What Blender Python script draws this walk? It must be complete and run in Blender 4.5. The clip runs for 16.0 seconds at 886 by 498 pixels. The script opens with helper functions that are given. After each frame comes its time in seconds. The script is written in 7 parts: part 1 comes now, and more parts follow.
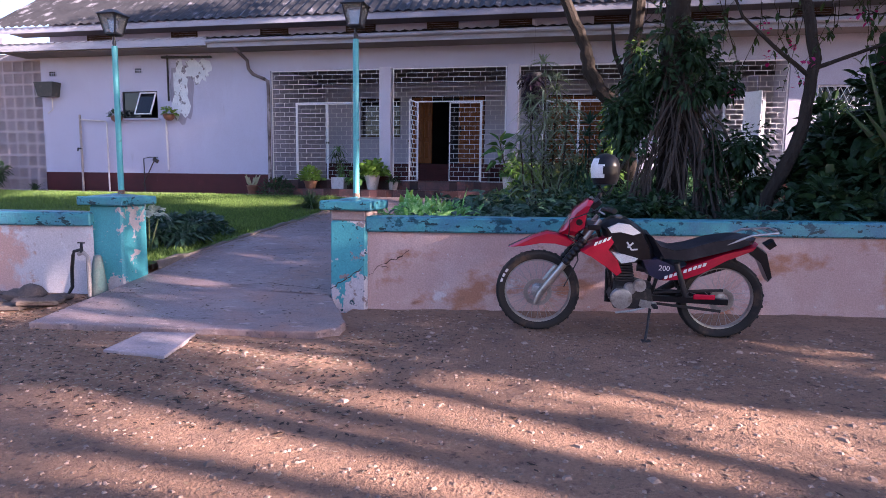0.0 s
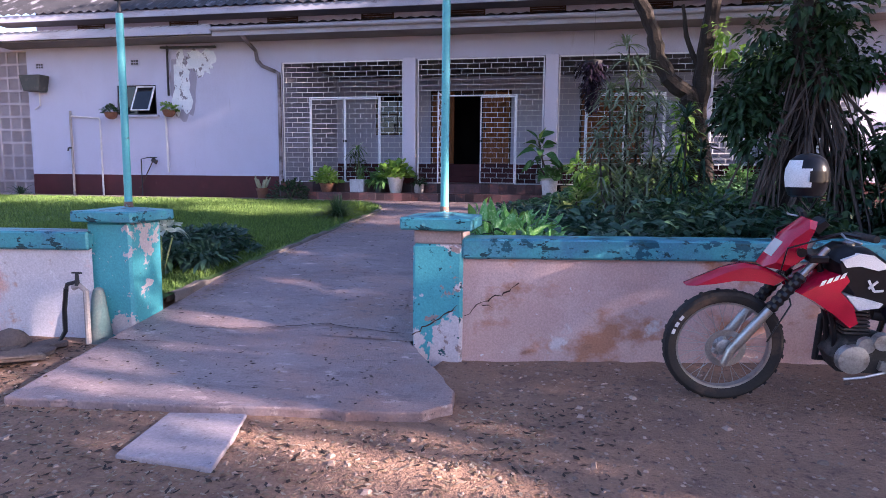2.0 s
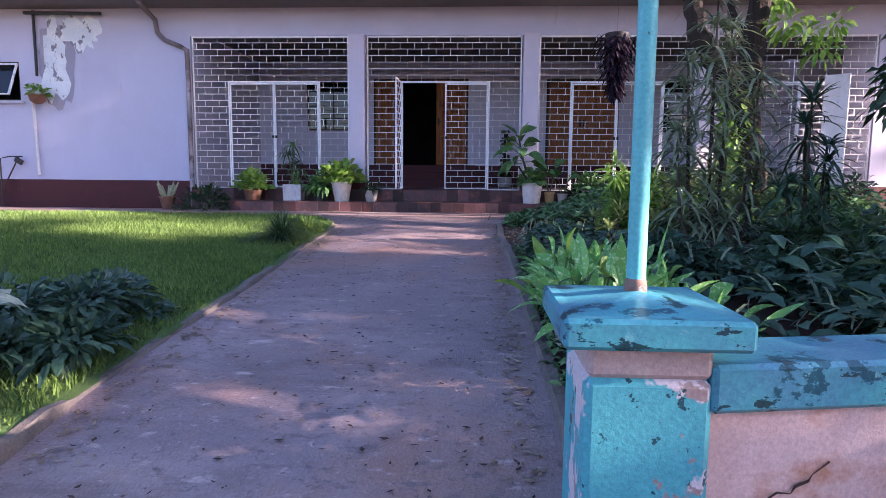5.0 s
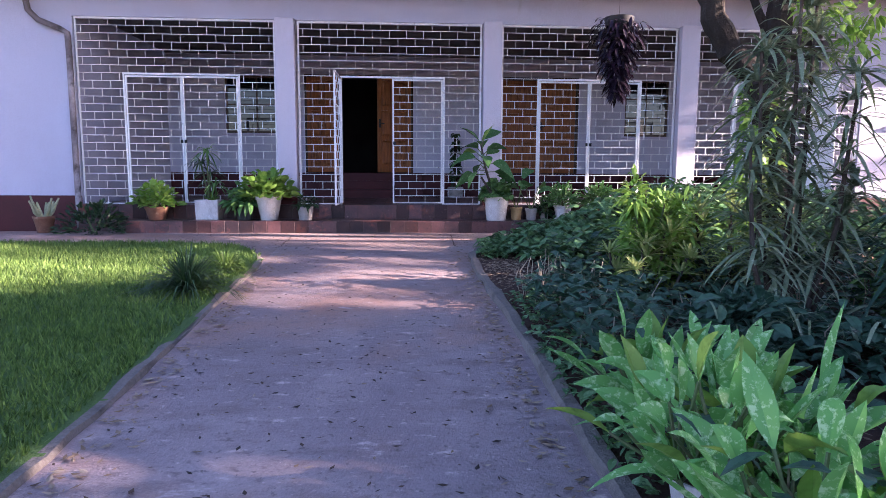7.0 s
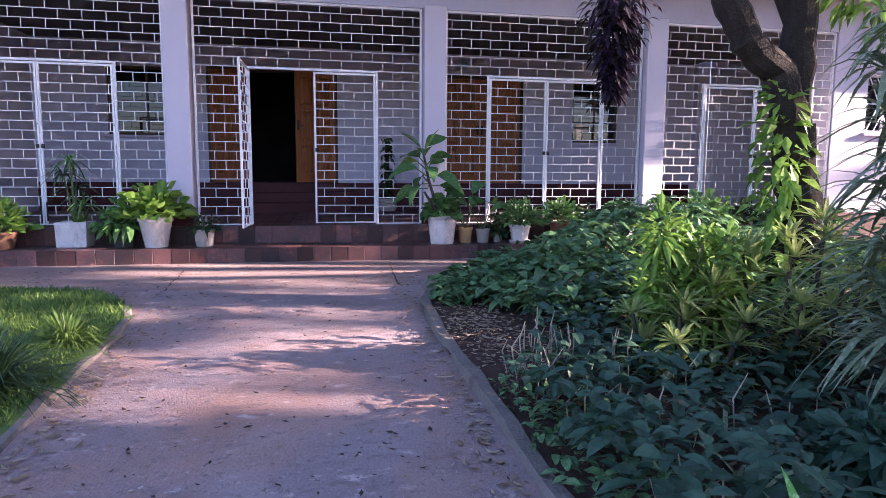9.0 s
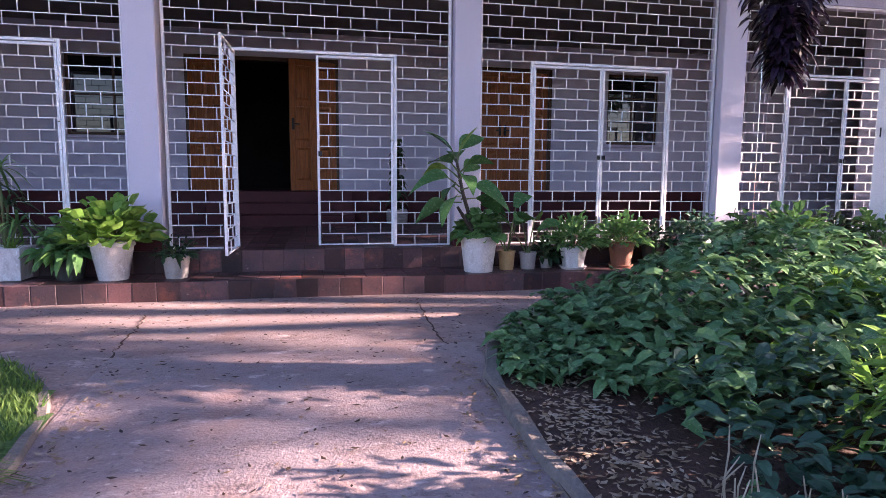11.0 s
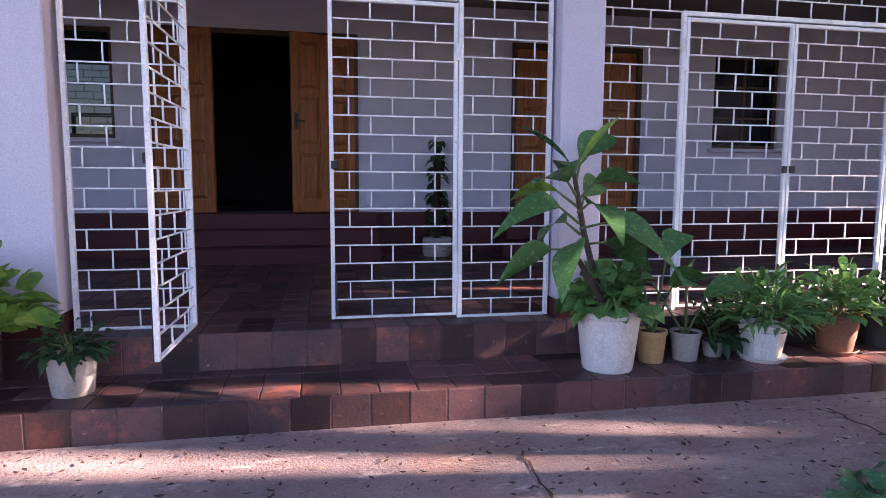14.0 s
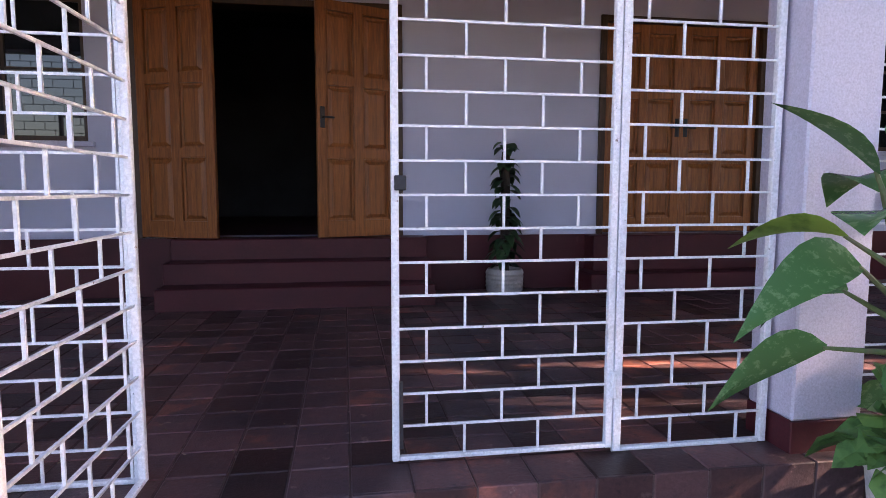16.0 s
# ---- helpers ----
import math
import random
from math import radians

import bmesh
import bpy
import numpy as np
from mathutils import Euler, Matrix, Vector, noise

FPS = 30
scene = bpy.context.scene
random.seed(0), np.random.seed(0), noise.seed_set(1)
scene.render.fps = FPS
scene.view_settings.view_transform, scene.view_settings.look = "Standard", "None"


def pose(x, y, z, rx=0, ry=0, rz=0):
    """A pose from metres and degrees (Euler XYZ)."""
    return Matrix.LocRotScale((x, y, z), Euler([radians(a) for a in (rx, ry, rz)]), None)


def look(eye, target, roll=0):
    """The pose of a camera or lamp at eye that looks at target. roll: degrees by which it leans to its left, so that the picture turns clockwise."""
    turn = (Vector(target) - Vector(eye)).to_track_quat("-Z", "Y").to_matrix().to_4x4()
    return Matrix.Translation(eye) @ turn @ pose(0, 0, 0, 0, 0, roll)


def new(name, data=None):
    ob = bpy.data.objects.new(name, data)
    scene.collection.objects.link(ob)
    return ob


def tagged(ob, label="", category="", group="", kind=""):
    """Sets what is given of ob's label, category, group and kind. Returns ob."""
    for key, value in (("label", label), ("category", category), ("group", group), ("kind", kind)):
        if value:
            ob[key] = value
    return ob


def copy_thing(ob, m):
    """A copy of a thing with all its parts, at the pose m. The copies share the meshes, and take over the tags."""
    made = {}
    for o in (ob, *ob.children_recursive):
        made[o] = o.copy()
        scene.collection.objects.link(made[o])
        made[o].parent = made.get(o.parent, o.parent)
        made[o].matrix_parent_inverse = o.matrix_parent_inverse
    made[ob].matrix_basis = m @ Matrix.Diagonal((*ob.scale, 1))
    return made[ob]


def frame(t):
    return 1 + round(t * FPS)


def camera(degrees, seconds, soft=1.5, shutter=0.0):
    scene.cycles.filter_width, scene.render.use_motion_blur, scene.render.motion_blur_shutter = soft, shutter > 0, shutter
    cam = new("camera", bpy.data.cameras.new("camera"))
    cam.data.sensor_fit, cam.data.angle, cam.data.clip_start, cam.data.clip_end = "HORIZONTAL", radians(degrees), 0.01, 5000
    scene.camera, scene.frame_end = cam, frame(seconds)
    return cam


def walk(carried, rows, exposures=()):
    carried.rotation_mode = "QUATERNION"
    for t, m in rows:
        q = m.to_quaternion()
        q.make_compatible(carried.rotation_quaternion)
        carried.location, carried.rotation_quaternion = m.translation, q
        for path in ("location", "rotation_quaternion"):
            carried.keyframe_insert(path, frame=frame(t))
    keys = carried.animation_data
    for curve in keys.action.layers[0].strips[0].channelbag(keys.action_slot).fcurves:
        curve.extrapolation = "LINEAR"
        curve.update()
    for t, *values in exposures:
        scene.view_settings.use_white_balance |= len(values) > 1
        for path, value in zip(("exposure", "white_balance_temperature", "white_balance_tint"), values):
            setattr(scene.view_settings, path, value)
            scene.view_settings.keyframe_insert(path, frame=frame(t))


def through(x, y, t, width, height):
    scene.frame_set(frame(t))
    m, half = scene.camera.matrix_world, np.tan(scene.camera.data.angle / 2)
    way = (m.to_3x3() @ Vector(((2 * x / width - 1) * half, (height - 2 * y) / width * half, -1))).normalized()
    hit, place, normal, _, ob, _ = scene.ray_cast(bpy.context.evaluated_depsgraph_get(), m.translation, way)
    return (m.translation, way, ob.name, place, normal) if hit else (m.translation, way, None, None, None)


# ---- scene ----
cam = camera(71.1, 16.0, soft=0.8)
METRES, EYE, TILT, LEAN, TURN = 14.5, 1.22, 0.0, 0.0, 11.6
ROWS = [
    (0.0, 0.0, 0.0, 0.0, 0.08, -6.66, -0.7),
    (0.5, -0.0172, 0.0234, 0.0008, -0.33, -6.67, -0.65),
    (1.0, -0.0324, 0.0465, 0.001, -0.4, -6.7, -0.62),
    (1.5, -0.0453, 0.0724, 0.0034, -0.43, -6.7, -0.52),
    (2.0, -0.0616, 0.1012, 0.0036, -0.66, -6.74, -0.56),
    (2.5, -0.0732, 0.1322, 0.0042, -1.34, -6.8, -0.52),
    (3.0, -0.0853, 0.1614, 0.0088, -1.89, -6.83, -0.45),
    (5.5, -0.1223, 0.3186, 0.0101, -10.41, -6.77, -0.53),
    (6.0, -0.1263, 0.351, 0.0131, -11.89, -6.84, -0.5),
    (6.5, -0.1232, 0.3837, 0.0199, -13.39, -6.83, -0.27),
    (7.0, -0.1202, 0.4124, 0.0231, -15.2, -6.72, -0.3),
    (7.5, -0.1172, 0.4396, 0.029, -17.63, -6.66, -0.36),
    (8.0, -0.1114, 0.4682, 0.0312, -19.75, -6.61, -0.36),
    (10.5, -0.0913, 0.6187, 0.0392, -23.62, -6.43, -0.34),
    (11.0, -0.0888, 0.6483, 0.0408, -23.5, -6.38, -0.35),
    (11.5, -0.0842, 0.6781, 0.0436, -23.36, -6.34, -0.36),
    (12.0, -0.0758, 0.7089, 0.0448, -23.02, -6.34, -0.29),
    (12.5, -0.0703, 0.7412, 0.0491, -22.81, -6.29, -0.29),
    (13.0, -0.0599, 0.7732, 0.0489, -22.67, -6.24, -0.27),
    (13.5, -0.0546, 0.804, 0.0502, -22.58, -6.34, -0.25),
    (14.0, -0.0486, 0.8365, 0.0512, -22.5, -6.0, -0.27),
    (14.5, -0.0437, 0.8681, 0.0546, -22.35, -6.06, -0.25),
    (15.0, -0.0412, 0.8996, 0.058, -21.71, -5.8, -0.21),
    (15.5, -0.0366, 0.9306, 0.0574, -21.43, -5.43, -0.18),
    (16.0, -0.0309, 0.9613, 0.0577, -20.61, -5.57, -0.1),
]
walk(cam, [(t, pose(0, 0, EYE, TILT, LEAN, TURN) @ pose(METRES * x, METRES * y, METRES * z, 90 + pitch, roll, yaw)) for t, x, y, z, yaw, pitch, roll in ROWS],
     [(0.0, 2.66, 5700, 34), (3.0, 2.98, 5600, 32), (5.5, 3.06, 5700, 34), (7.0, 3.32, 5700, 34), (11.0, 3.26, 5900, 34), (14.0, 3.44, 6000, 32), (16.0, 3.92, 6400, 30)])

# ---------------------------------------------------------------- light
SUN_SIDE, SUN_UP = 11.0, 18.0          # degrees off the house front, degrees above the horizon
sun_way = Vector((math.cos(radians(SUN_UP)) * math.cos(radians(SUN_SIDE)), -math.cos(radians(SUN_UP)) * math.sin(radians(SUN_SIDE)), math.sin(radians(SUN_UP))))
world = bpy.data.worlds.new("sky")
scene.world = world
world.use_nodes = True
wn = world.node_tree.nodes
sky = wn.new("ShaderNodeTexSky")
sky.sky_type, sky.sun_disc = "NISHITA", False
sky.sun_elevation, sky.sun_rotation = radians(SUN_UP), radians(90 + SUN_SIDE)
world.node_tree.links.new(sky.outputs["Color"], wn["Background"].inputs["Color"])
wn["Background"].inputs["Strength"].default_value = 0.058
sun = new("sun", bpy.data.lights.new("sun", "SUN"))
sun.data.energy, sun.data.angle, sun.data.color = 5.0, radians(0.53), (1.0, 0.80, 0.56)
sun.matrix_world = look(sun_way * 60, (0, 0, 0))

# ---------------------------------------------------------------- materials


def node_mat(name):
    m = bpy.data.materials.new(name)
    m.use_nodes = True
    return m, m.node_tree.nodes, m.node_tree.links, m.node_tree.nodes["Principled BSDF"]


def noise_node(n, l, scale, detail=4.0, rough=0.6, stretch=None, coord="Object"):
    c = n.new("ShaderNodeNewGeometry" if coord == "Position" else "ShaderNodeTexCoord")
    t = n.new("ShaderNodeTexNoise")
    t.inputs["Scale"].default_value, t.inputs["Detail"].default_value, t.inputs["Roughness"].default_value = scale, detail, rough
    if stretch:
        mp = n.new("ShaderNodeMapping")
        mp.inputs["Scale"].default_value = stretch
        l.new(c.outputs[coord], mp.inputs["Vector"])
        l.new(mp.outputs["Vector"], t.inputs["Vector"])
    else:
        l.new(c.outputs[coord], t.inputs["Vector"])
    return t.outputs["Fac"]


def ramp(n, l, fac, lo, hi):
    r = n.new("ShaderNodeMapRange")
    r.inputs["From Min"].default_value, r.inputs["From Max"].default_value = lo, hi
    l.new(fac, r.inputs["Value"])
    return r.outputs["Result"]


def mix(n, l, fac, a, b):
    x = n.new("ShaderNodeMix")
    x.data_type = "RGBA"
    if isinstance(fac, float):
        x.inputs[0].default_value = fac
    else:
        l.new(fac, x.inputs[0])
    for k, v in ((6, a), (7, b)):
        if isinstance(v, tuple):
            x.inputs[k].default_value = (*v, 1)
        else:
            l.new(v, x.inputs[k])
    return x.outputs[2]


def bump(n, l, p, fac, strength, dist=0.01):
    b = n.new("ShaderNodeBump")
    b.inputs["Strength"].default_value, b.inputs["Distance"].default_value = strength, dist
    l.new(fac, b.inputs["Height"])
    l.new(b.outputs["Normal"], p.inputs["Normal"])


def surface(name, layers, rough=0.8, grain=60.0, relief=0.3, depth=0.006, metal=0.0, vary=0.0, island=False, spec=0.3, coat=0.0, coord="Object"):
    """layers: (colour,) first, then (colour, scale, low, high, stretch) laid over it where the noise passes from low to high."""
    m, n, l, p = node_mat(name)
    col = layers[0]
    for c, scale, lo, hi, stretch in layers[1:]:
        col = mix(n, l, ramp(n, l, noise_node(n, l, scale, 5, 0.65, stretch, coord), lo, hi), col, c)
    fine = noise_node(n, l, grain, 3, 0.7, None, coord)
    dark = n.new("ShaderNodeMix")
    dark.data_type, dark.blend_type = "RGBA", "MULTIPLY"
    dark.inputs[0].default_value = 1.0
    if isinstance(col, tuple):
        dark.inputs[6].default_value = (*col, 1)
    else:
        l.new(col, dark.inputs[6])
    g = n.new("ShaderNodeMapRange")
    g.inputs["From Min"].default_value, g.inputs["From Max"].default_value, g.inputs["To Min"].default_value, g.inputs["To Max"].default_value = 0.25, 0.75, 0.78, 1.18
    l.new(fine, g.inputs["Value"])
    l.new(g.outputs["Result"], dark.inputs[7])
    out = dark.outputs[2]
    if vary:
        if island:
            r = n.new("ShaderNodeNewGeometry").outputs["Random Per Island"]
        else:
            r = n.new("ShaderNodeObjectInfo").outputs["Random"]
        h = n.new("ShaderNodeHueSaturation")
        mr = n.new("ShaderNodeMapRange")
        mr.inputs["To Min"].default_value, mr.inputs["To Max"].default_value = 1 - vary, 1 + vary
        l.new(r, mr.inputs["Value"])
        l.new(mr.outputs["Result"], h.inputs["Value"])
        l.new(out, h.inputs["Color"])
        out = h.outputs["Color"]
    l.new(out, p.inputs["Base Color"])
    p.inputs["Roughness"].default_value, p.inputs["Metallic"].default_value = rough, metal
    p.inputs["Specular IOR Level"].default_value = spec
    p.inputs["Coat Weight"].default_value = coat
    if relief:
        bump(n, l, p, fine, relief, depth)
    return m


def leaf_mat(name, a, b, rough=0.45, vein=None, through=0.3):
    """Leaves: each leaf takes a tint between a and b, with some light passing through."""
    m, n, l, p = node_mat(name)
    r = n.new("ShaderNodeNewGeometry").outputs["Random Per Island"]
    col = mix(n, l, r, a, b)
    if vein:
        col = mix(n, l, ramp(n, l, noise_node(n, l, 34.0, 4, 0.7), 0.52, 0.62), col, vein)
    else:
        col = mix(n, l, ramp(n, l, noise_node(n, l, 20.0, 3), 0.45, 0.75), col, tuple(0.6 * v for v in a))
    l.new(col, p.inputs["Base Color"])
    p.inputs["Roughness"].default_value = rough
    p.inputs["Specular IOR Level"].default_value = 0.3
    t = n.new("ShaderNodeBsdfTranslucent")
    l.new(col, t.inputs["Color"])
    s = n.new("ShaderNodeMixShader")
    s.inputs[0].default_value = through
    l.new(p.outputs[0], s.inputs[1])
    l.new(t.outputs[0], s.inputs[2])
    l.new(s.outputs[0], n["Material Output"].inputs["Surface"])
    return m


def glass_mat(name, colour, rough=0.05):
    m, n, l, p = node_mat(name)
    p.inputs["Base Color"].default_value = (*colour, 1)
    p.inputs["Roughness"].default_value = rough
    p.inputs["Specular IOR Level"].default_value = 0.5
    p.inputs["Coat Weight"].default_value = 0.1
    p.inputs["Coat Roughness"].default_value = rough
    return m


DIRT = surface("red_dirt", [(0.254, 0.148, 0.100), ((0.337, 0.205, 0.142), 0.7, 0.4, 0.7, None), ((0.160, 0.098, 0.078), 2.6, 0.52, 0.75, None), ((0.374, 0.265, 0.199), 9.0, 0.58, 0.8, None), ((0.122, 0.071, 0.057), 20.0, 0.56, 0.68, None), ((0.507, 0.380, 0.308), 38.0, 0.65, 0.73, None)], 0.95, 55, 1.0, 0.025)
SOIL = surface("bed_soil", [(0.077, 0.042, 0.032), ((0.042, 0.028, 0.025), 3.0, 0.4, 0.7, None)], 0.95, 40, 0.9, 0.02)
TURF = surface("turf", [(0.068, 0.128, 0.038), ((0.105, 0.18, 0.045), 2.0, 0.4, 0.7, None), ((0.135, 0.12, 0.068), 7.0, 0.6, 0.8, None)], 0.95, 90, 0.9, 0.02)
CONCRETE = surface("worn_concrete", [(0.230, 0.173, 0.182), ((0.319, 0.247, 0.250), 1.1, 0.42, 0.64, None), ((0.185, 0.133, 0.135), 1.9, 0.52, 0.68, (1, 2.5, 1)), ((0.325, 0.183, 0.141), 0.6, 0.50, 0.70, None), ((0.492, 0.388, 0.379), 5.0, 0.60, 0.70, (1, 2.2, 1)), ((0.185, 0.133, 0.135), 8.0, 0.57, 0.66, (1, 1.8, 1)), ((0.479, 0.382, 0.357), 16.0, 0.63, 0.72, None), ((0.123, 0.090, 0.091), 28.0, 0.60, 0.68, None), ((0.572, 0.435, 0.414), 46.0, 0.66, 0.74, None)], 0.48, 60, 0.8, 0.010, spec=0.5)
APRON = surface("earth_stained_concrete", [(0.234, 0.170, 0.171), ((0.325, 0.242, 0.235), 1.1, 0.42, 0.64, None), ((0.188, 0.129, 0.127), 1.9, 0.52, 0.68, (1, 2.5, 1)), ((0.330, 0.180, 0.133), 0.6, 0.50, 0.70, None), ((0.500, 0.382, 0.357), 5.0, 0.60, 0.70, (1, 2.2, 1)), ((0.188, 0.129, 0.127), 8.0, 0.57, 0.66, (1, 1.8, 1)), ((0.487, 0.375, 0.336), 16.0, 0.63, 0.72, None), ((0.126, 0.088, 0.086), 28.0, 0.60, 0.68, None), ((0.583, 0.427, 0.390), 46.0, 0.66, 0.74, None)], 0.58, 60, 0.8, 0.010)
KERB = surface("kerb_concrete", [(0.162, 0.138, 0.126), ((0.084, 0.072, 0.066), 5.0, 0.5, 0.7, None), ((0.216, 0.186, 0.168), 2.0, 0.5, 0.7, None)], 0.9, 50, 0.8, 0.015)
LILAC = surface("lilac_wall_paint", [(0.482, 0.476, 0.612), ((0.438, 0.424, 0.541), 0.8, 0.45, 0.75, None), ((0.512, 0.513, 0.65), 2.5, 0.5, 0.8, (1, 1, 0.25)), ((0.365, 0.35, 0.423), 3.5, 0.66, 0.82, (1, 1, 0.2))], 0.75, 120, 0.25, 0.004)
COLUMN = surface("lilac_column_paint", [(0.532, 0.5, 0.606), ((0.469, 0.433, 0.514), 2.2, 0.5, 0.8, (1, 1, 0.3))], 0.42, 120, 0.12, 0.003)
MAROON = surface("maroon_plinth_paint", [(0.069, 0.012, 0.017), ((0.048, 0.009, 0.013), 1.5, 0.45, 0.7, None), ((0.12, 0.042, 0.042), 6.0, 0.66, 0.8, (1, 1, 0.4))], 0.55, 90, 0.2, 0.004)
PORCH_WALL = surface("porch_wall_paint", [(0.481, 0.478, 0.612), ((0.420, 0.423, 0.550), 1.2, 0.45, 0.75, None)], 0.7, 120, 0.2, 0.004)
# ceiling colour darkened so less light bounces onto the upper porch walls
CEIL = surface("porch_ceiling_darkened", [(0.176, 0.160, 0.160), ((0.134, 0.118, 0.118), 1.5, 0.5, 0.75, None)], 0.85, 100, 0.2, 0.004)
WHITE = surface("chipped_white_enamel", [(0.76, 0.75, 0.79), ((0.54, 0.51, 0.52), 6.0, 0.55, 0.75, None), ((0.147, 0.083, 0.064), 26.0, 0.66, 0.72, None)], 0.45, 90, 0.15, 0.002)
FASCIA = surface("weathered_fascia_paint", [(0.379, 0.383, 0.456), ((0.275, 0.264, 0.294), 2.0, 0.5, 0.7, (0.6, 1, 3)), ((0.092, 0.079, 0.088), 5.0, 0.63, 0.75, (0.5, 1, 1))], 0.7, 80, 0.2, 0.004)
TEAL = surface("peeling_turquoise_paint", [(0.072, 0.36, 0.403), ((0.058, 0.31, 0.36), 2.0, 0.45, 0.7, None), ((0.475, 0.432, 0.446), 3.2, 0.555, 0.565, None), ((0.011, 0.072, 0.086), 16.0, 0.665, 0.675, None), ((0.518, 0.504, 0.518), 30.0, 0.69, 0.70, None)], 0.5, 70, 0.35, 0.004)
TEAL_CAP = surface("peeling_coping_paint", [(0.06, 0.285, 0.335), ((0.06, 0.21, 0.30), 3.0, 0.45, 0.60, None), ((0.009, 0.077, 0.114), 5.5, 0.572, 0.592, (0.8, 0.8, 1.2)), ((0.007, 0.041, 0.054), 13.0, 0.60, 0.61, (0.6, 0.6, 1.3)), ((0.11, 0.33, 0.366), 24.0, 0.63, 0.65, None)], 0.34, 60, 0.4, 0.004)
POST = surface("turquoise_post_paint", [(0.09, 0.39, 0.42), ((0.06, 0.3, 0.345), 4.0, 0.5, 0.7, None), ((0.06, 0.045, 0.045), 16.0, 0.66, 0.70, None)], 0.4, 80, 0.15, 0.002)
PINK = surface("stained_pink_render", [(0.541, 0.361, 0.333), ((0.60, 0.43, 0.41), 1.1, 0.46, 0.56, None), ((0.451, 0.226, 0.149), 1.7, 0.52, 0.62, (1, 1, 1.5)), ((0.649, 0.575, 0.585), 2.4, 0.62, 0.69, None), ((0.307, 0.163, 0.118), 6.0, 0.63, 0.74, (0.6, 1, 1)), ((0.668, 0.631, 0.649), 11.0, 0.66, 0.70, None)], 0.85, 70, 0.45, 0.006)
WASHED = surface("blotched_whitewash", [(0.60, 0.56, 0.60), ((0.62, 0.40, 0.36), 1.5, 0.52, 0.60, None), ((0.50, 0.27, 0.19), 2.1, 0.60, 0.68, (1, 1, 1.4)), ((0.68, 0.66, 0.70), 4.0, 0.56, 0.64, None), ((0.34, 0.24, 0.20), 6.0, 0.64, 0.74, (0.7, 1, 0.8))], 0.85, 70, 0.45, 0.006)
BARE = surface("bare_plaster", [(0.44, 0.34, 0.33), ((0.36, 0.27, 0.26), 4.0, 0.45, 0.7, None)], 0.9, 60, 0.5, 0.006)
ROOF = surface("roof_sheets", [(0.03, 0.03, 0.035), ((0.017, 0.017, 0.02), 2.0, 0.45, 0.7, None), ((0.16, 0.16, 0.19), 2.4, 0.57, 0.68, (1.6, 0.25, 1))], 0.6, 60, 0.3, 0.004)
WOOD = surface("varnished_door_wood", [(0.289, 0.096, 0.026), ((0.151, 0.049, 0.017), 5.0, 0.42, 0.68, (9, 9, 0.7)), ((0.412, 0.153, 0.046), 11.0, 0.55, 0.75, (12, 12, 0.6))], 0.38, 120, 0.12, 0.002)
DARK_WOOD = surface("dark_frame_wood", [(0.063, 0.032, 0.017), ((0.035, 0.017, 0.013), 5.0, 0.4, 0.7, (9, 9, 0.7))], 0.45, 110, 0.15, 0.002)
# near-black colour standing in for missing light in the interiors
VOID = surface("unlit_interior_dark", [(0.06, 0.06, 0.07), ((0.035, 0.035, 0.042), 1.0, 0.4, 0.7, None)], 0.8, 50, 0.1)
GLASS = glass_mat("window_glass", (0.012, 0.014, 0.018), 0.02)
IRON = surface("dark_iron", [(0.045, 0.045, 0.05), ((0.12, 0.06, 0.04), 12.0, 0.58, 0.72, None)], 0.55, 80, 0.3, 0.003, 0.6)
TILE = surface("quarry_tile", [(0.102, 0.048, 0.048), ((0.054, 0.034, 0.038), 1.4, 0.44, 0.60, None), ((0.198, 0.070, 0.053), 2.6, 0.57, 0.66, None), ((0.240, 0.156, 0.138), 14.0, 0.64, 0.76, None), ((0.036, 0.024, 0.026), 22.0, 0.60, 0.72, None)], 0.42, 60, 0.5, 0.004, vary=0.65, coord="Position")
TILES = surface("quarry_tile_rest", [(0.102, 0.048, 0.048), ((0.054, 0.034, 0.038), 1.4, 0.44, 0.60, None), ((0.198, 0.070, 0.053), 2.6, 0.57, 0.66, None), ((0.240, 0.156, 0.138), 14.0, 0.64, 0.76, None), ((0.036, 0.024, 0.026), 22.0, 0.60, 0.72, None)], 0.42, 60, 0.5, 0.004, vary=0.65, coord="Position", island=True)
MORTAR = surface("tile_mortar", [(0.11, 0.070, 0.066), ((0.07, 0.045, 0.042), 4.0, 0.4, 0.7, None), ((0.39, 0.299, 0.273), 6.0, 0.62, 0.72, None)], 0.9, 60, 0.4, 0.004)
BREEZE = surface("breeze_block", [(0.44, 0.384, 0.416), ((0.32, 0.272, 0.288), 3.0, 0.5, 0.7, None)], 0.85, 60, 0.4, 0.005)

# ---------------------------------------------------------------- mesh helpers


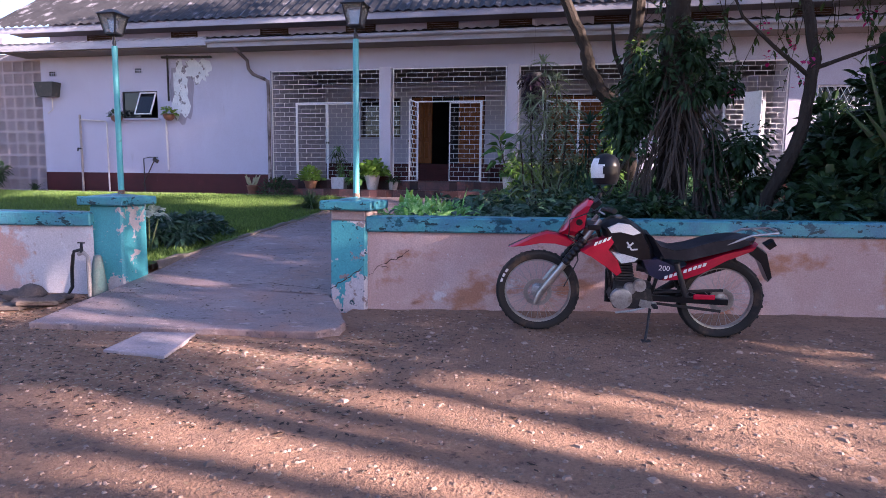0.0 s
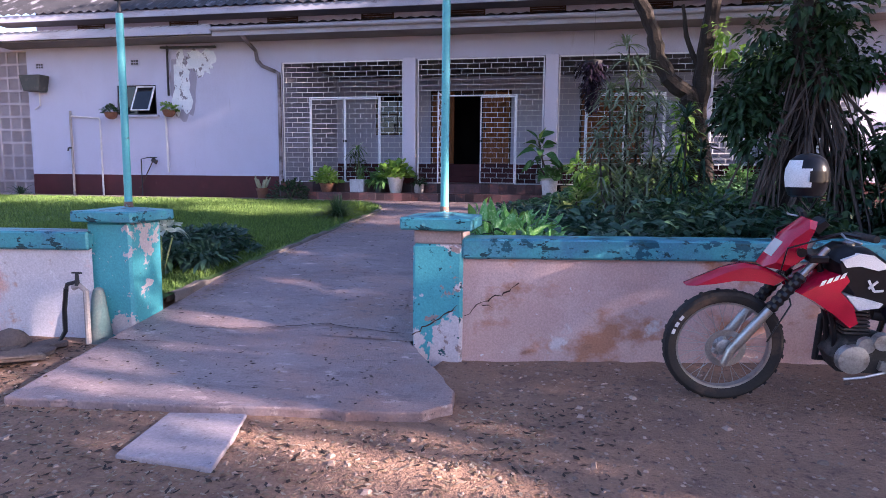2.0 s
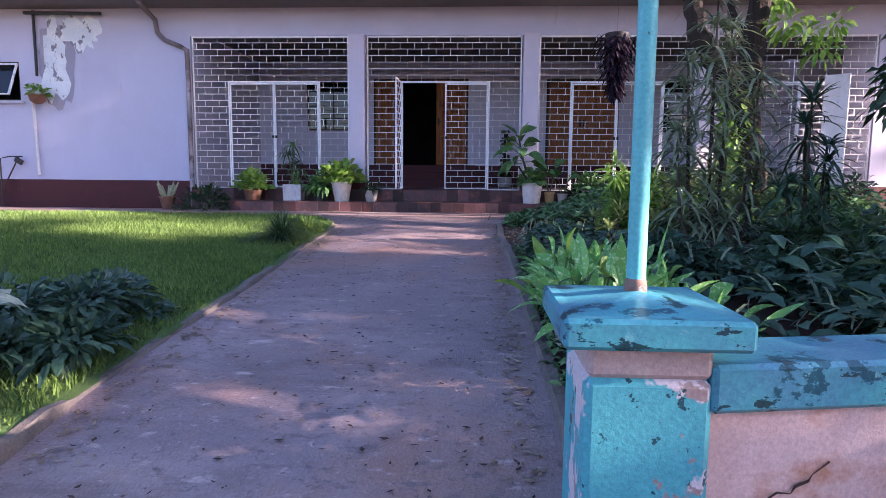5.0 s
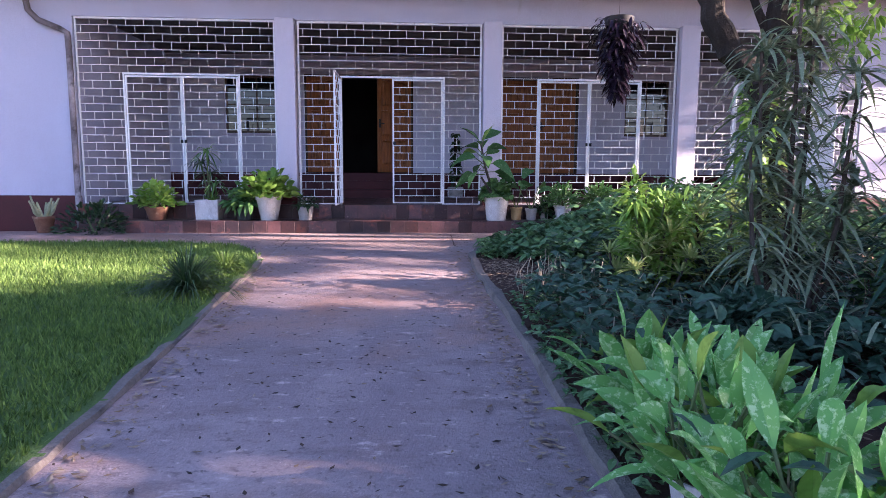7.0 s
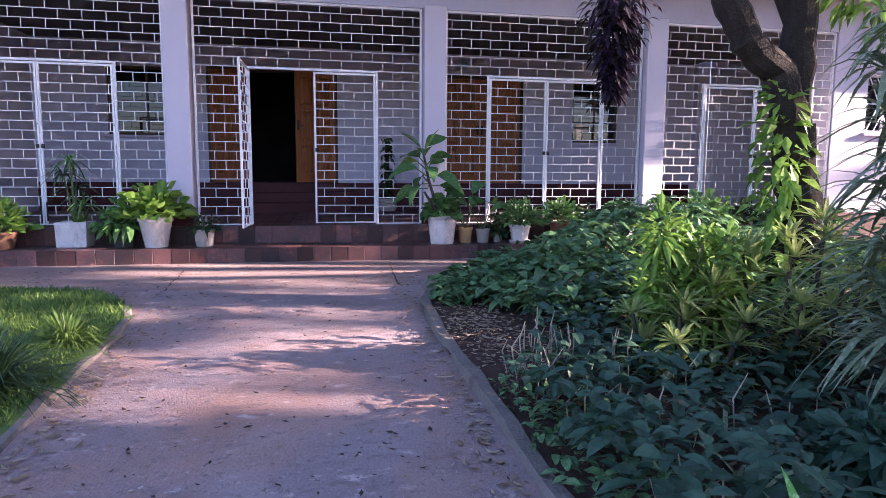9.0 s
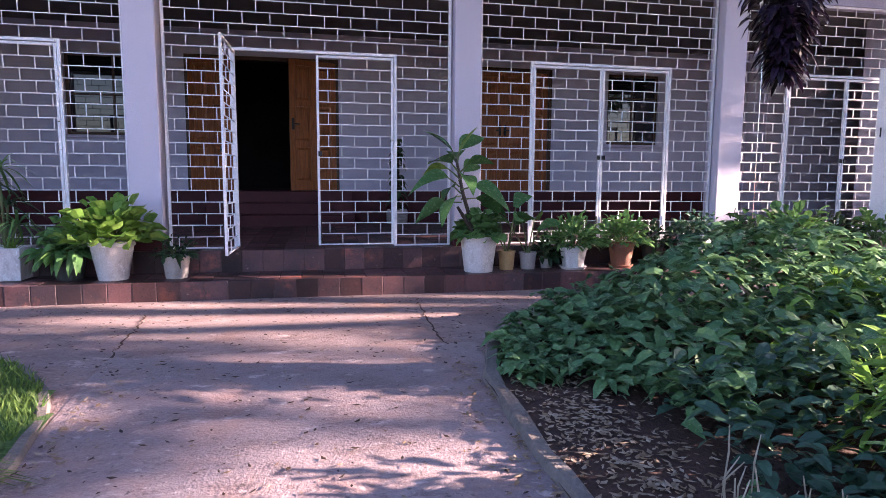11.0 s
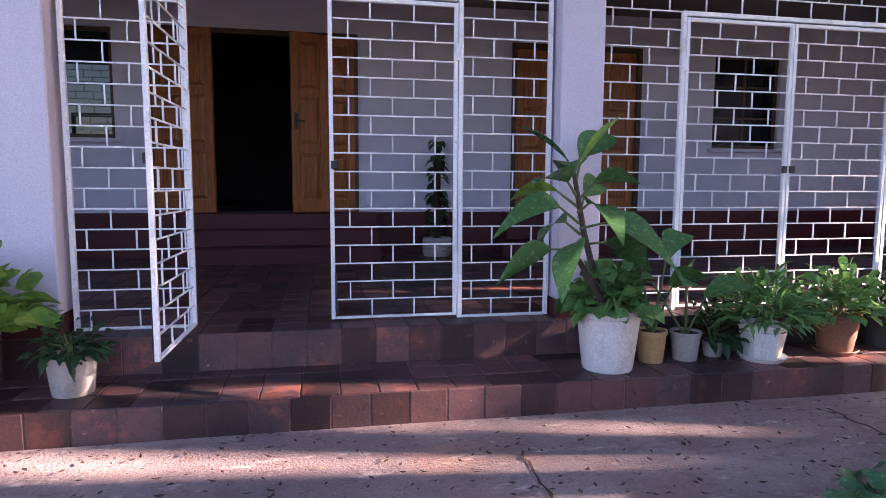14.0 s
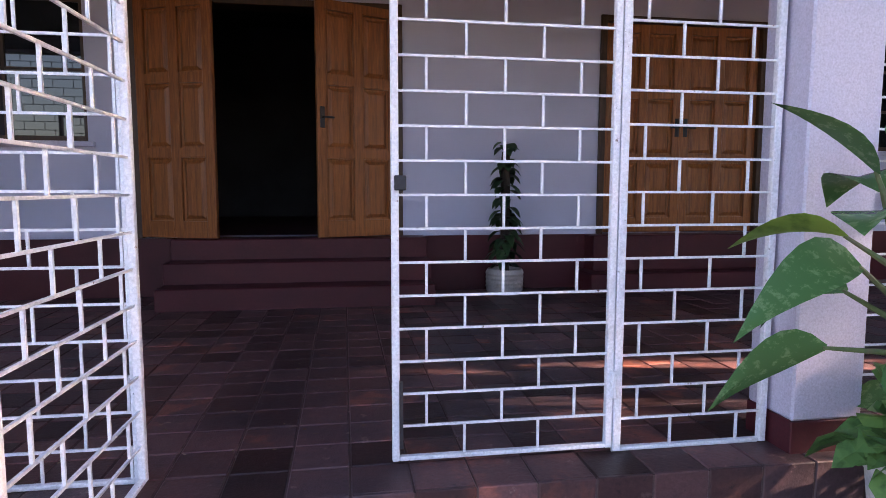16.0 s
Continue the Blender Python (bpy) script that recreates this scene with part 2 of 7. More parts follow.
class Mesh:
    """Collects corners and faces for one mesh."""

    def __init__(self):
        self.v, self.f = [], []

    def add(self, verts, faces):
        k = len(self.v)
        self.v += [tuple(p) for p in verts]
        self.f += [tuple(i + k for i in q) for q in faces]
        return self

    def box(self, x0, y0, z0, x1, y1, z1):
        v = [(x, y, z) for z in (z0, z1) for y in (y0, y1) for x in (x0, x1)]
        return self.add(v, [(0, 2, 3, 1), (4, 5, 7, 6), (0, 1, 5, 4), (2, 6, 7, 3), (0, 4, 6, 2), (1, 3, 7, 5)])

    def chamfer(self, x0, y0, z0, x1, y1, z1, c=0.01):
        """A box with its edges cut by c."""
        xs, ys, zs = (x0, x0 + c, x1 - c, x1), (y0, y0 + c, y1 - c, y1), (z0, z0 + c, z1 - c, z1)
        ring = [(1, 0), (2, 0), (3, 1), (3, 2), (2, 3), (1, 3), (0, 2), (0, 1)]
        v = []
        inner = [(1, 1), (2, 1), (2, 1), (2, 2), (2, 2), (1, 2), (1, 2), (1, 1)]
        for a in inner:
            v.append((xs[a[0]], ys[a[1]], z0))
        for zz in (zs[1], zs[2]):
            for a in ring:
                v.append((xs[a[0]], ys[a[1]], zz))
        for a in inner:
            v.append((xs[a[0]], ys[a[1]], z1))
        f = [tuple(range(7, -1, -1)), tuple(range(24, 32))]
        for r in range(3):
            for i in range(8):
                j = (i + 1) % 8
                f.append((r * 8 + i, r * 8 + j, r * 8 + 8 + j, r * 8 + 8 + i))
        return self.add(v, f)

    def tube(self, pts, radii, sides=6, cap=True):
        pts = [Vector(p) for p in pts]
        if not isinstance(radii, (list, tuple)):
            radii = [radii] * len(pts)
        v, f = [], []
        side = None
        for i, p in enumerate(pts):
            d = (pts[min(i + 1, len(pts) - 1)] - pts[max(i - 1, 0)])
            d = d.normalized() if d.length > 1e-9 else Vector((0, 0, 1))
            if side is None:
                side = d.cross(Vector((0, 0, 1)) if abs(d.z) < 0.9 else Vector((1, 0, 0))).normalized()
            side = (side - d * side.dot(d)).normalized()
            up = d.cross(side)
            for k in range(sides):
                a = 2 * math.pi * k / sides
                v.append(p + (side * math.cos(a) + up * math.sin(a)) * radii[i])
        for i in range(len(pts) - 1):
            for k in range(sides):
                j = (k + 1) % sides
                f.append((i * sides + k, i * sides + j, (i + 1) * sides + j, (i + 1) * sides + k))
        if cap:
            f.append(tuple(range(sides - 1, -1, -1)))
            f.append(tuple((len(pts) - 1) * sides + k for k in range(sides)))
        return self.add(v, f)

    def bar(self, a, b, w, h=None):
        """A square bar from a to b."""
        a, b, h = Vector(a), Vector(b), h or w
        d = (b - a).normalized()
        s = d.cross(Vector((0, 0, 1)) if abs(d.z) < 0.9 else Vector((0, 1, 0))).normalized()
        u = s.cross(d)
        v = [p + s * (w / 2 * i) + u * (h / 2 * j) for p in (a, b) for i, j in ((-1, -1), (1, -1), (1, 1), (-1, 1))]
        return self.add(v, [(0, 3, 2, 1), (4, 5, 6, 7), (0, 1, 5, 4), (1, 2, 6, 5), (2, 3, 7, 6), (3, 0, 4, 7)])

    def lathe(self, profile, sides=16, cx=0.0, cy=0.0, cz=0.0, wobble=0.0):
        """Turns (radius, height) pairs about an upright axis."""
        v, f = [], []
        for r, z in profile:
            for k in range(sides):
                a = 2 * math.pi * (k + 0.5) / sides
                q = r * (1 + wobble * math.sin(3 * a + z * 9))
                v.append((cx + q * math.cos(a), cy + q * math.sin(a), cz + z))
        for i in range(len(profile) - 1):
            for k in range(sides):
                j = (k + 1) % sides
                f.append((i * sides + k, i * sides + j, (i + 1) * sides + j, (i + 1) * sides + k))
        f.append(tuple(range(sides - 1, -1, -1)))
        f.append(tuple((len(profile) - 1) * sides + k for k in range(sides)))
        return self.add(v, f)

    def leaf(self, base, way, length, width, droop=0.3, shape="oval", fold=0.25, side=None, steps=3, roll=0.0):
        """One leaf blade, folded along its midrib and bent down towards the tip."""
        base, way = Vector(base), Vector(way).normalized()
        s = Vector(side) if side else way.cross(Vector((0, 0, 1)))
        s = s.normalized() if s.length > 1e-4 else Vector((1, 0, 0))
        up = s.cross(way).normalized()
        if roll:
            s = (s * math.cos(roll) + up * math.sin(roll)).normalized()
            up = s.cross(way).normalized()
        wid = {"oval": (0.22, 1.0, 0.40), "heart": (0.75, 1.0, 0.35), "blade": (0.8, 1.0, 0.35), "paddle": (0.3, 0.95, 0.75), "round": (0.72, 1.0, 0.78)}[shape]
        v, f = [], []
        n = steps
        for i in range(n + 1):
            q = i / n
            c = base + way * (length * q) - Vector((0, 0, 1)) * (droop * length * q * q)
            if i == n:
                v.append(c)
                break
            w = width / 2 * (wid[0] + (wid[1] - wid[0]) * min(1, q * 2.2) if q < 0.5 else wid[1] + (wid[2] - wid[1]) * (q - 0.5) * 2)
            if shape == "oval" and n > 5:
                w = width / 2 * max(0.12, math.sin(math.pi * q ** 0.8))
            v += [c - s * w + up * (fold * w), c, c + s * w + up * (fold * w)]
        for i in range(n - 1):
            k = 3 * i
            f += [(k, k + 1, k + 4, k + 3), (k + 1, k + 2, k + 5, k + 4)]
        k = 3 * (n - 1)
        f += [(k, k + 1, k + 3), (k + 1, k + 2, k + 3)]
        return self.add(v, f)

    def mesh(self, name, mats, smooth=False):
        me = bpy.data.meshes.new(name)
        me.from_pydata([tuple(p) for p in self.v], [], self.f)
        for m in (mats if isinstance(mats, (list, tuple)) else [mats]):
            me.materials.append(m)
        if smooth:
            me.polygons.foreach_set("use_smooth", [True] * len(me.polygons))
            me.set_sharp_from_angle(angle=radians(38))
        me.update()
        return me


def part(name, mb, material, parent=None, label="", smooth=False, at=None, bevel=0.0):
    ob = new(name, mb.mesh(name, material, smooth))
    if parent is not None:
        ob.parent = parent
    if at is not None:
        ob.matrix_basis = at
    if bevel:
        b = ob.modifiers.new("edge", "BEVEL")
        b.width, b.segments, b.limit_method = bevel, 2, "ANGLE"
    return tagged(ob, label)


def thing(name, at, label, category, group="", kind=""):
    e = new(name)
    e.empty_display_size = 0.1
    e.matrix_basis = at if isinstance(at, Matrix) else pose(*at)
    return tagged(e, label, category, group, kind)


def structure(name, mb, material, label, category, smooth=False, bevel=0.0):
    return tagged(part(name, mb, material, None, "", smooth, None, bevel), label, category, "", "structure")


# ---------------------------------------------------------------- plan
GRILLE_Y, PORCH_Z, TREAD_Z, APRON_Z = 15.65, 1.09, 0.87, 0.70
TREAD_Y, UPPER_Y = 14.90, 15.46
BACK_Y = 19.40
LEFT_X, RIGHT_X = -7.95, 4.74
COLUMNS = [(-4.90, -4.60), (-1.64, -1.35), (1.56, 1.87)]
BAYS = [(-7.93, -4.91), (-4.57, -1.66), (-1.34, 1.54), (1.88, 4.72)]
GRILLE_TOP = 3.95


def garden_z(y):
    return min(0.70, max(0.0, 0.20 + 0.067 * (y - 5.5)))


def wall_y(x):
    """The street wall's front face."""
    if x > -2.0:
        return 5.45 + 0.183 * (x + 1.8)
    if x < -4.6:
        return 5.40 + 0.13 * (x + 4.7)
    return 5.45


def ground_z(x, y):
    n = noise.noise(Vector((x * 0.5, y * 0.5, 0))) * 0.02 + noise.noise(Vector((x * 1.9, y * 1.9, 3))) * 0.008
    if -4.5 < x < -2.0 and 5.2 < y < 7.4:
        return -0.06
    if y > wall_y(x) + 0.1:
        return garden_z(y) - 0.06
    fine = noise.noise(Vector((x * 4.5, y * 4.5, 6))) * 0.010 + noise.noise(Vector((x * 11, y * 11, 9))) * 0.006 if -7 < x < 5 and y > 0 else 0.0
    return -0.012 + n * min(1.0, max(0.2, abs(y - 4.6))) + fine


def lines(spans):
    out = []
    for a, b, n in spans:
        out += [a + (b - a) * i / n for i in range(n)]
    return out + [spans[-1][1]]


xs = lines([(-600, -60, 6), (-60, -18, 12), (-18, -7, 40), (-7, 5, 200), (5, 8, 12), (8, 60, 16), (60, 600, 6)])
ys = lines([(-600, -60, 6), (-60, -6, 14), (-6, 0.4, 16), (0.4, 5.8, 95), (5.8, 7.0, 12), (7, 16, 18), (16, 60, 10), (60, 600, 6)])
g = Mesh()
g.add([(x, y, ground_z(x, y)) for y in ys for x in xs],
      [(j * len(xs) + i, j * len(xs) + i + 1, (j + 1) * len(xs) + i + 1, (j + 1) * len(xs) + i) for j in range(len(ys) - 1) for i in range(len(xs) - 1)])
structure("ground", g, DIRT, "red dirt street ground with scattered stones", "ground", True)


def inside(p, poly):
    x, y = p
    hit = False
    for (x0, y0), (x1, y1) in zip(poly, poly[1:] + poly[:1]):
        if (y0 > y) != (y1 > y) and x < x0 + (y - y0) * (x1 - x0) / (y1 - y0):
            hit = not hit
    return hit


KERB_L = [(-4.42, 5.92), (-4.42, 7.5), (-4.40, 9.0), (-4.42, 10.8), (-4.40, 11.7), (-4.44, 12.15), (-4.58, 12.55), (-4.85, 12.92), (-5.3, 13.14), (-6.2, 13.26), (-9.0, 13.35), (-18.0, 13.45)]
KERB_R = [(-2.06, 5.85), (-2.08, 8.0), (-2.10, 10.0), (-2.17, 11.4), (-2.15, 12.3), (-2.02, 12.74), (-1.78, 13.12), (-1.40, 13.5), (-0.8, 13.75), (0.5, 13.85), (4.0, 13.9), (11.0, 13.9)]


def sheet(poly_side, xr, yr, step, height, name, material, label, category, edge):
    """A garden sheet on one side of a kerb line, filled by a grid that is pulled in to the edge line."""
    m = Mesh()
    nx, ny = int((xr[1] - xr[0]) / step), int((yr[1] - yr[0]) / step)
    verts = []
    for j in range(ny + 1):
        for i in range(nx + 1):
            x, y = xr[0] + i * step, yr[0] + j * step
            verts.append((x, y, garden_z(y) + height + 0.015 * noise.noise(Vector((x, y, 1.5)))))
    faces = []
    for j in range(ny):
        for i in range(nx):
            c = (xr[0] + (i + 0.5) * step, yr[0] + (j + 0.5) * step)
            if inside(c, poly_side) and c[1] > wall_y(c[0]) + 0.12:
                a = j * (nx + 1) + i
                faces.append((a, a + 1, a + nx + 2, a + nx + 1))
    m.add(verts, faces)
    return structure(name, m, material, label, category, True)


LAWN_POLY = KERB_L + [(-18.0, 4.0), (-4.42, 4.0)]
BED_POLY = KERB_R + [(11.0, 4.0), (-2.06, 4.0)]
sheet(LAWN_POLY, (-18, -4.3), (4.0, 13.6), 0.1, 0.02, "lawn_ground", TURF, "mown green turf sloping up to the house", "lawn", KERB_L)
sheet(BED_POLY, (-2.2, 11), (5.0, 14.0), 0.1, 0.02, "bed_soil", SOIL, "dark soil of a planted garden bed", "soil", KERB_R)


def kerb(name, line, sign):
    m = Mesh()
    rnd = random.Random(len(line) + 7)
    pts = []
    for (x0, y0), (x1, y1) in zip(line, line[1:]):
        n = max(1, int(math.hypot(x1 - x0, y1 - y0) / 0.18))
        pts += [(x0 + (x1 - x0) * i / n, y0 + (y1 - y0) * i / n) for i in range(n)]
    pts.append(line[-1])
    v, f = [], []
    for i, (x, y) in enumerate(pts):
        a, b = pts[max(i - 1, 0)], pts[min(i + 1, len(pts) - 1)]
        d = Vector((b[0] - a[0], b[1] - a[1], 0)).normalized()
        s = Vector((d.y, -d.x, 0))
        z = garden_z(y) - 0.05
        w, h = (0.034 if sign > 0 else 0.048) + rnd.uniform(-0.010, 0.008), (0.084 if sign > 0 else 0.108) + rnd.uniform(-0.026, 0.012)
        for u, t in ((-1.1, 0), (-1.0, h * 0.8), (-0.7, h), (0.7, h), (1.0, h * 0.8), (1.1, 0)):
            v.append(Vector((x, y, z + t)) + s * (u * w))
    for i in range(len(pts) - 1):
        for k in range(5):
            f.append((i * 6 + k, i * 6 + k + 1, (i + 1) * 6 + k + 1, (i + 1) * 6 + k))
    m.add(v, f)
    return structure(name, m, KERB, "worn concrete edging kerb beside the path", "kerb", True)


kerb("kerb_1", KERB_L, 1)
kerb("kerb_2", KERB_R, -1)


# ---- path and apron
def path_z(x, y):
    z = garden_z(y) if y > 6.6 else 0.10 + (y - 5.45) * (garden_z(6.6) - 0.10) / 1.15
    if y < 5.45:
        z = 0.10 - (5.45 - y) * 0.045
    return z


m = Mesh()
pxs, pys = lines([(-4.40, -2.08, 24)]), lines([(5.45, 13.0, 76)])
m.add([(x, y, path_z(x, y) + 0.006 * noise.noise(Vector((x * 1.3, y * 1.3, 0)))) for y in pys for x in pxs],
      [(j * 25 + i, j * 25 + i + 1, (j + 1) * 25 + i + 1, (j + 1) * 25 + i) for j in range(len(pys) - 1) for i in range(24)])
m.box(-4.40, 5.45, -0.05, -2.08, 13.0, 0.02)
structure("path", m, CONCRETE, "worn grey concrete garden path littered with leaves", "path", True)
m = Mesh()
dxs, dys = lines([(-18, 11, 120)]), lines([(12.1, 15.2, 31)])
m.add([(x, y, min(garden_z(y), 0.7) - 0.004 + 0.006 * noise.noise(Vector((x * 1.1, y * 1.1, 8)))) for y in dys for x in dxs],
      [(j * 121 + i, j * 121 + i + 1, (j + 1) * 121 + i + 1, (j + 1) * 121 + i) for j in range(31) for i in range(120)])
structure("forecourt", m, APRON, "cracked concrete apron along the house steps", "pavement", True)
# the sloping slab over the gutter, with one clipped corner
m = Mesh()
outline = [(-4.18, 4.05), (-3.4, 4.12), (-2.78, 4.19), (-2.1, 4.26), (-1.86, 4.30), (-1.72, 4.44), (-1.74, 4.62), (-2.2, 5.44), (-2.2, 5.60), (-4.42, 5.60), (-4.42, 5.40)]
chip = random.Random(88)
rough = []
for (xa, ya), (xb, yb) in zip(outline, outline[1:] + outline[:1]):
    steps = max(1, int(math.hypot(xb - xa, yb - ya) / 0.07)) if min(ya, yb) < 5.3 else 1
    rough += [(xa + (xb - xa) * i / steps + (chip.gauss(0, 0.006) if i else 0), ya + (yb - ya) * i / steps + (chip.gauss(0, 0.008) if i else 0)) for i in range(steps)]
outline = rough
top = [(x, y, max(0.018, path_z(x, y) - 0.008) + 0.004) for x, y in outline]
low = [(x, y, -0.05) for x, y in outline]
k = len(outline)
m.add(top + low, [tuple(range(k))] + [(i, i + k, (i + 1) % k + k, (i + 1) % k) for i in range(k)])
structure("entrance_slab", m, CONCRETE, "cracked concrete entrance slab sloping to the street", "slab", False, 0.012)

# ---- street wall
def street_wall(name, x0, x1, top, label, coat):
    y0, y1 = wall_y(x0 + 0.001), wall_y(x1 - 0.001)
    ln = math.hypot(x1 - x0, y1 - y0)
    t = thing(name, (x0, y0, 0, 0, 0, math.degrees(math.atan2(y1 - y0, x1 - x0))), label, "wall", "", "structure")
    m = Mesh()
    n = int(ln / 0.2)
    for sgn, yy in ((1, 0.0), (-1, 0.20)):
        m.add([(ln * i / n, yy + 0.008 * noise.noise(Vector((i * 0.4, z, sgn))), z) for z in (-0.2, 0.1, 0.3, 0.5, top - 0.12) for i in range(n + 1)],
              [(a * (n + 1) + i, a * (n + 1) + i + 1, (a + 1) * (n + 1) + i + 1, (a + 1) * (n + 1) + i)[::sgn] for a in range(4) for i in range(n)])
    part("render_coat", m, coat, t, "", True)
    m = Mesh().chamfer(0, -0.045, top - 0.14, ln, 0.245, top, 0.014)
    part("coping", m, TEAL_CAP, t, "turquoise coping with flaking paint")
    return t


street_wall("wall_street_1", -1.84, 11.0, 0.85, "stained pink rendered wall with flaking turquoise coping", PINK)
street_wall("wall_street_2", -18.0, -4.72, 0.82, "blotched white and pink rendered wall with turquoise coping", WASHED)


TEAL_BARE = surface("peeled_turquoise_paint", [(0.07, 0.35, 0.40), ((0.06, 0.30, 0.35), 2.0, 0.45, 0.7, None), ((0.55, 0.49, 0.52), 2.6, 0.50, 0.515, (1, 1, 0.8)), ((0.30, 0.22, 0.21), 7.0, 0.60, 0.63, None), ((0.012, 0.07, 0.085), 15.0, 0.63, 0.64, None)], 0.55, 70, 0.4, 0.005)


def pillar(x0, x1, y0, y1, zt, bare):
    t = thing("gate_pillar", ((x0 + x1) / 2, (y0 + y1) / 2, 0), "turquoise square gate pillar with peeling paint" + (" and bare plaster top" if bare else ""), "pillar", "gate pillars")
    w, d = (x1 - x0) / 2, (y1 - y0) / 2
    part("shaft", Mesh().chamfer(-w, -d, -0.1, w, d, zt - (0.10 if bare else 0), 0.02), TEAL_BARE if bare else TEAL, t)
    if bare:
        part("bare_band", Mesh().chamfer(-w + 0.004, -d + 0.004, zt - 0.10, w - 0.004, d - 0.004, zt, 0.015), BARE, t, "bare pinkish plaster band")
    m = Mesh()
    o = 0.075
    m.chamfer(-w - o, -d - o, zt, w + o, d + o, zt + 0.085, 0.012)
    m.add([(-w - o + .02, -d - o + .02, zt + .082), (w + o - .02, -d - o + .02, zt + .082), (w + o - .02, d + o - .02, zt + .082), (-w - o + .02, d + o - .02, zt + .082), (0, 0, zt + 0.115)],
          [(0, 1, 4), (1, 2, 4), (2, 3, 4), (3, 0, 4)])
    part("cap", m, TEAL_CAP, t, "flaking turquoise cap slab")
    return t


pillar(-4.78, -4.40, 5.42, 5.80, 0.895, False)
pillar(-2.18, -1.83, 5.40, 5.78, 0.905, True)


def street_lamp(x, y, z, top):
    t = thing("lamp_post", (x, y, z), "turquoise painted pole with a black lantern on top", "lamp post", "gate lamp posts")
    h = top - z
    part("pole", Mesh().lathe([(0.029, -0.02), (0.029, 0.0), (0.028, h)], 14), POST, t, "", True)
    part("foot", Mesh().lathe([(0.036, -0.03), (0.034, 0.02), (0.0295, 0.045)], 12), P_RUST, t, "rusted foot of the pole", True)
    part("bracket", Mesh().lathe([(0.014, h), (0.02, h + 0.03), (0.012, h + 0.06), (0.012, h + 0.10), (0.06, h + 0.115)], 10), IRON, t, "black iron bracket", True)
    c = Mesh()
    for sx, sy in ((-1, -1), (1, -1), (1, 1), (-1, 1)):
        c.bar((0.055 * sx, 0.055 * sy, h + 0.11), (0.095 * sx, 0.095 * sy, h + 0.30), 0.012)
    for r, zz in ((0.058, 0.115), (0.098, 0.30)):
        for a, b in (((-1, -1), (1, -1)), ((1, -1), (1, 1)), ((1, 1), (-1, 1)), ((-1, 1), (-1, -1))):
            c.bar((r * a[0], r * a[1], h + zz), (r * b[0], r * b[1], h + zz), 0.014)
    lan = part("lantern_cage", c, IRON, t, "black iron lantern cage")
    p = Mesh()
    q = [(-1, -1), (1, -1), (1, 1), (-1, 1)]
    for a, b in zip(q, q[1:] + q[:1]):
        p.add([(0.052 * a[0], 0.052 * a[1], h + .12), (0.052 * b[0], 0.052 * b[1], h + .12), (0.09 * b[0], 0.09 * b[1], h + .295), (0.09 * a[0], 0.09 * a[1], h + .295)], [(0, 1, 2, 3)])
    part("lantern_pane", p, LAMP_GLASS, lan, "dusty clear pane")
    part("lantern_roof", Mesh().add([(-.115, -.115, h + .30), (.115, -.115, h + .30), (.115, .115, h + .30), (-.115, .115, h + .30), (-.03, -.03, h + .355), (.03, -.03, h + .355), (.03, .03, h + .355), (-.03, .03, h + .355)],
         [(3, 2, 1, 0), (4, 5, 6, 7), (0, 1, 5, 4), (1, 2, 6, 5), (2, 3, 7, 6), (3, 0, 4, 7)]), IRON, lan, "black iron lantern roof")
    return t


P_RUST = surface("rusty_paint", [(0.20, 0.13, 0.11), ((0.10, 0.05, 0.035), 14.0, 0.45, 0.65, None), ((0.12, 0.36, 0.38), 18.0, 0.6, 0.65, None)], 0.8, 60, 0.4, 0.004)
LAMP_GLASS = glass_mat("lamp_glass", (0.5, 0.5, 0.48), 0.2)
LAMP_GLASS.node_tree.nodes["Principled BSDF"].inputs["Transmission Weight"].default_value = 0.7
street_lamp(-4.55, 5.62, 1.0, 2.48)
street_lamp(-2.0, 5.62, 1.01, 2.47)

# ---------------------------------------------------------------- house
m = Mesh()
WX0, WX1, WZ0, WZ1 = -12.48, -11.36, 2.74, 3.48
Y0, Y1 = 15.62, 15.84
m.box(-15.12, Y0, 0.4, WX0, Y1, 4.5).box(WX1, Y0, 0.4, LEFT_X, Y1, 4.5).box(WX0, Y0, 0.4, WX1, Y1, WZ0).box(WX0, Y0, WZ1, WX1, Y1, 4.5)
structure("wall_front_1", m, LILAC, "pale lilac rendered house wall with stains", "wall")
m = Mesh().box(LEFT_X, Y0, GRILLE_TOP, RIGHT_X, Y1, 4.5)
structure("wall_beam", m, LILAC, "lilac lintel beam over the porch grilles", "wall")
m = Mesh()
m.box(RIGHT_X, Y0, 0.4, 5.33, Y1, 4.5).box(6.5, Y0, 0.4, 14.0, Y1, 4.5).box(5.33, Y0, 0.4, 6.5, Y1, 2.46).box(5.33, Y0, 3.37, 6.5, Y1, 4.5)
structure("wall_front_2", m, LILAC, "pale lilac rendered house wall beside the porch", "wall")
structure("plinth_1", Mesh().chamfer(-15.12, Y0 - 0.012, 0.55, LEFT_X, Y0 - 0.001, 1.22, 0.004), MAROON, "dark maroon painted plinth along the wall", "plinth")
structure("plinth_2", Mesh().chamfer(RIGHT_X, Y0 - 0.012, 0.55, 14.0, Y0 - 0.001, 1.22, 0.004), MAROON, "dark maroon painted plinth along the wall", "plinth")
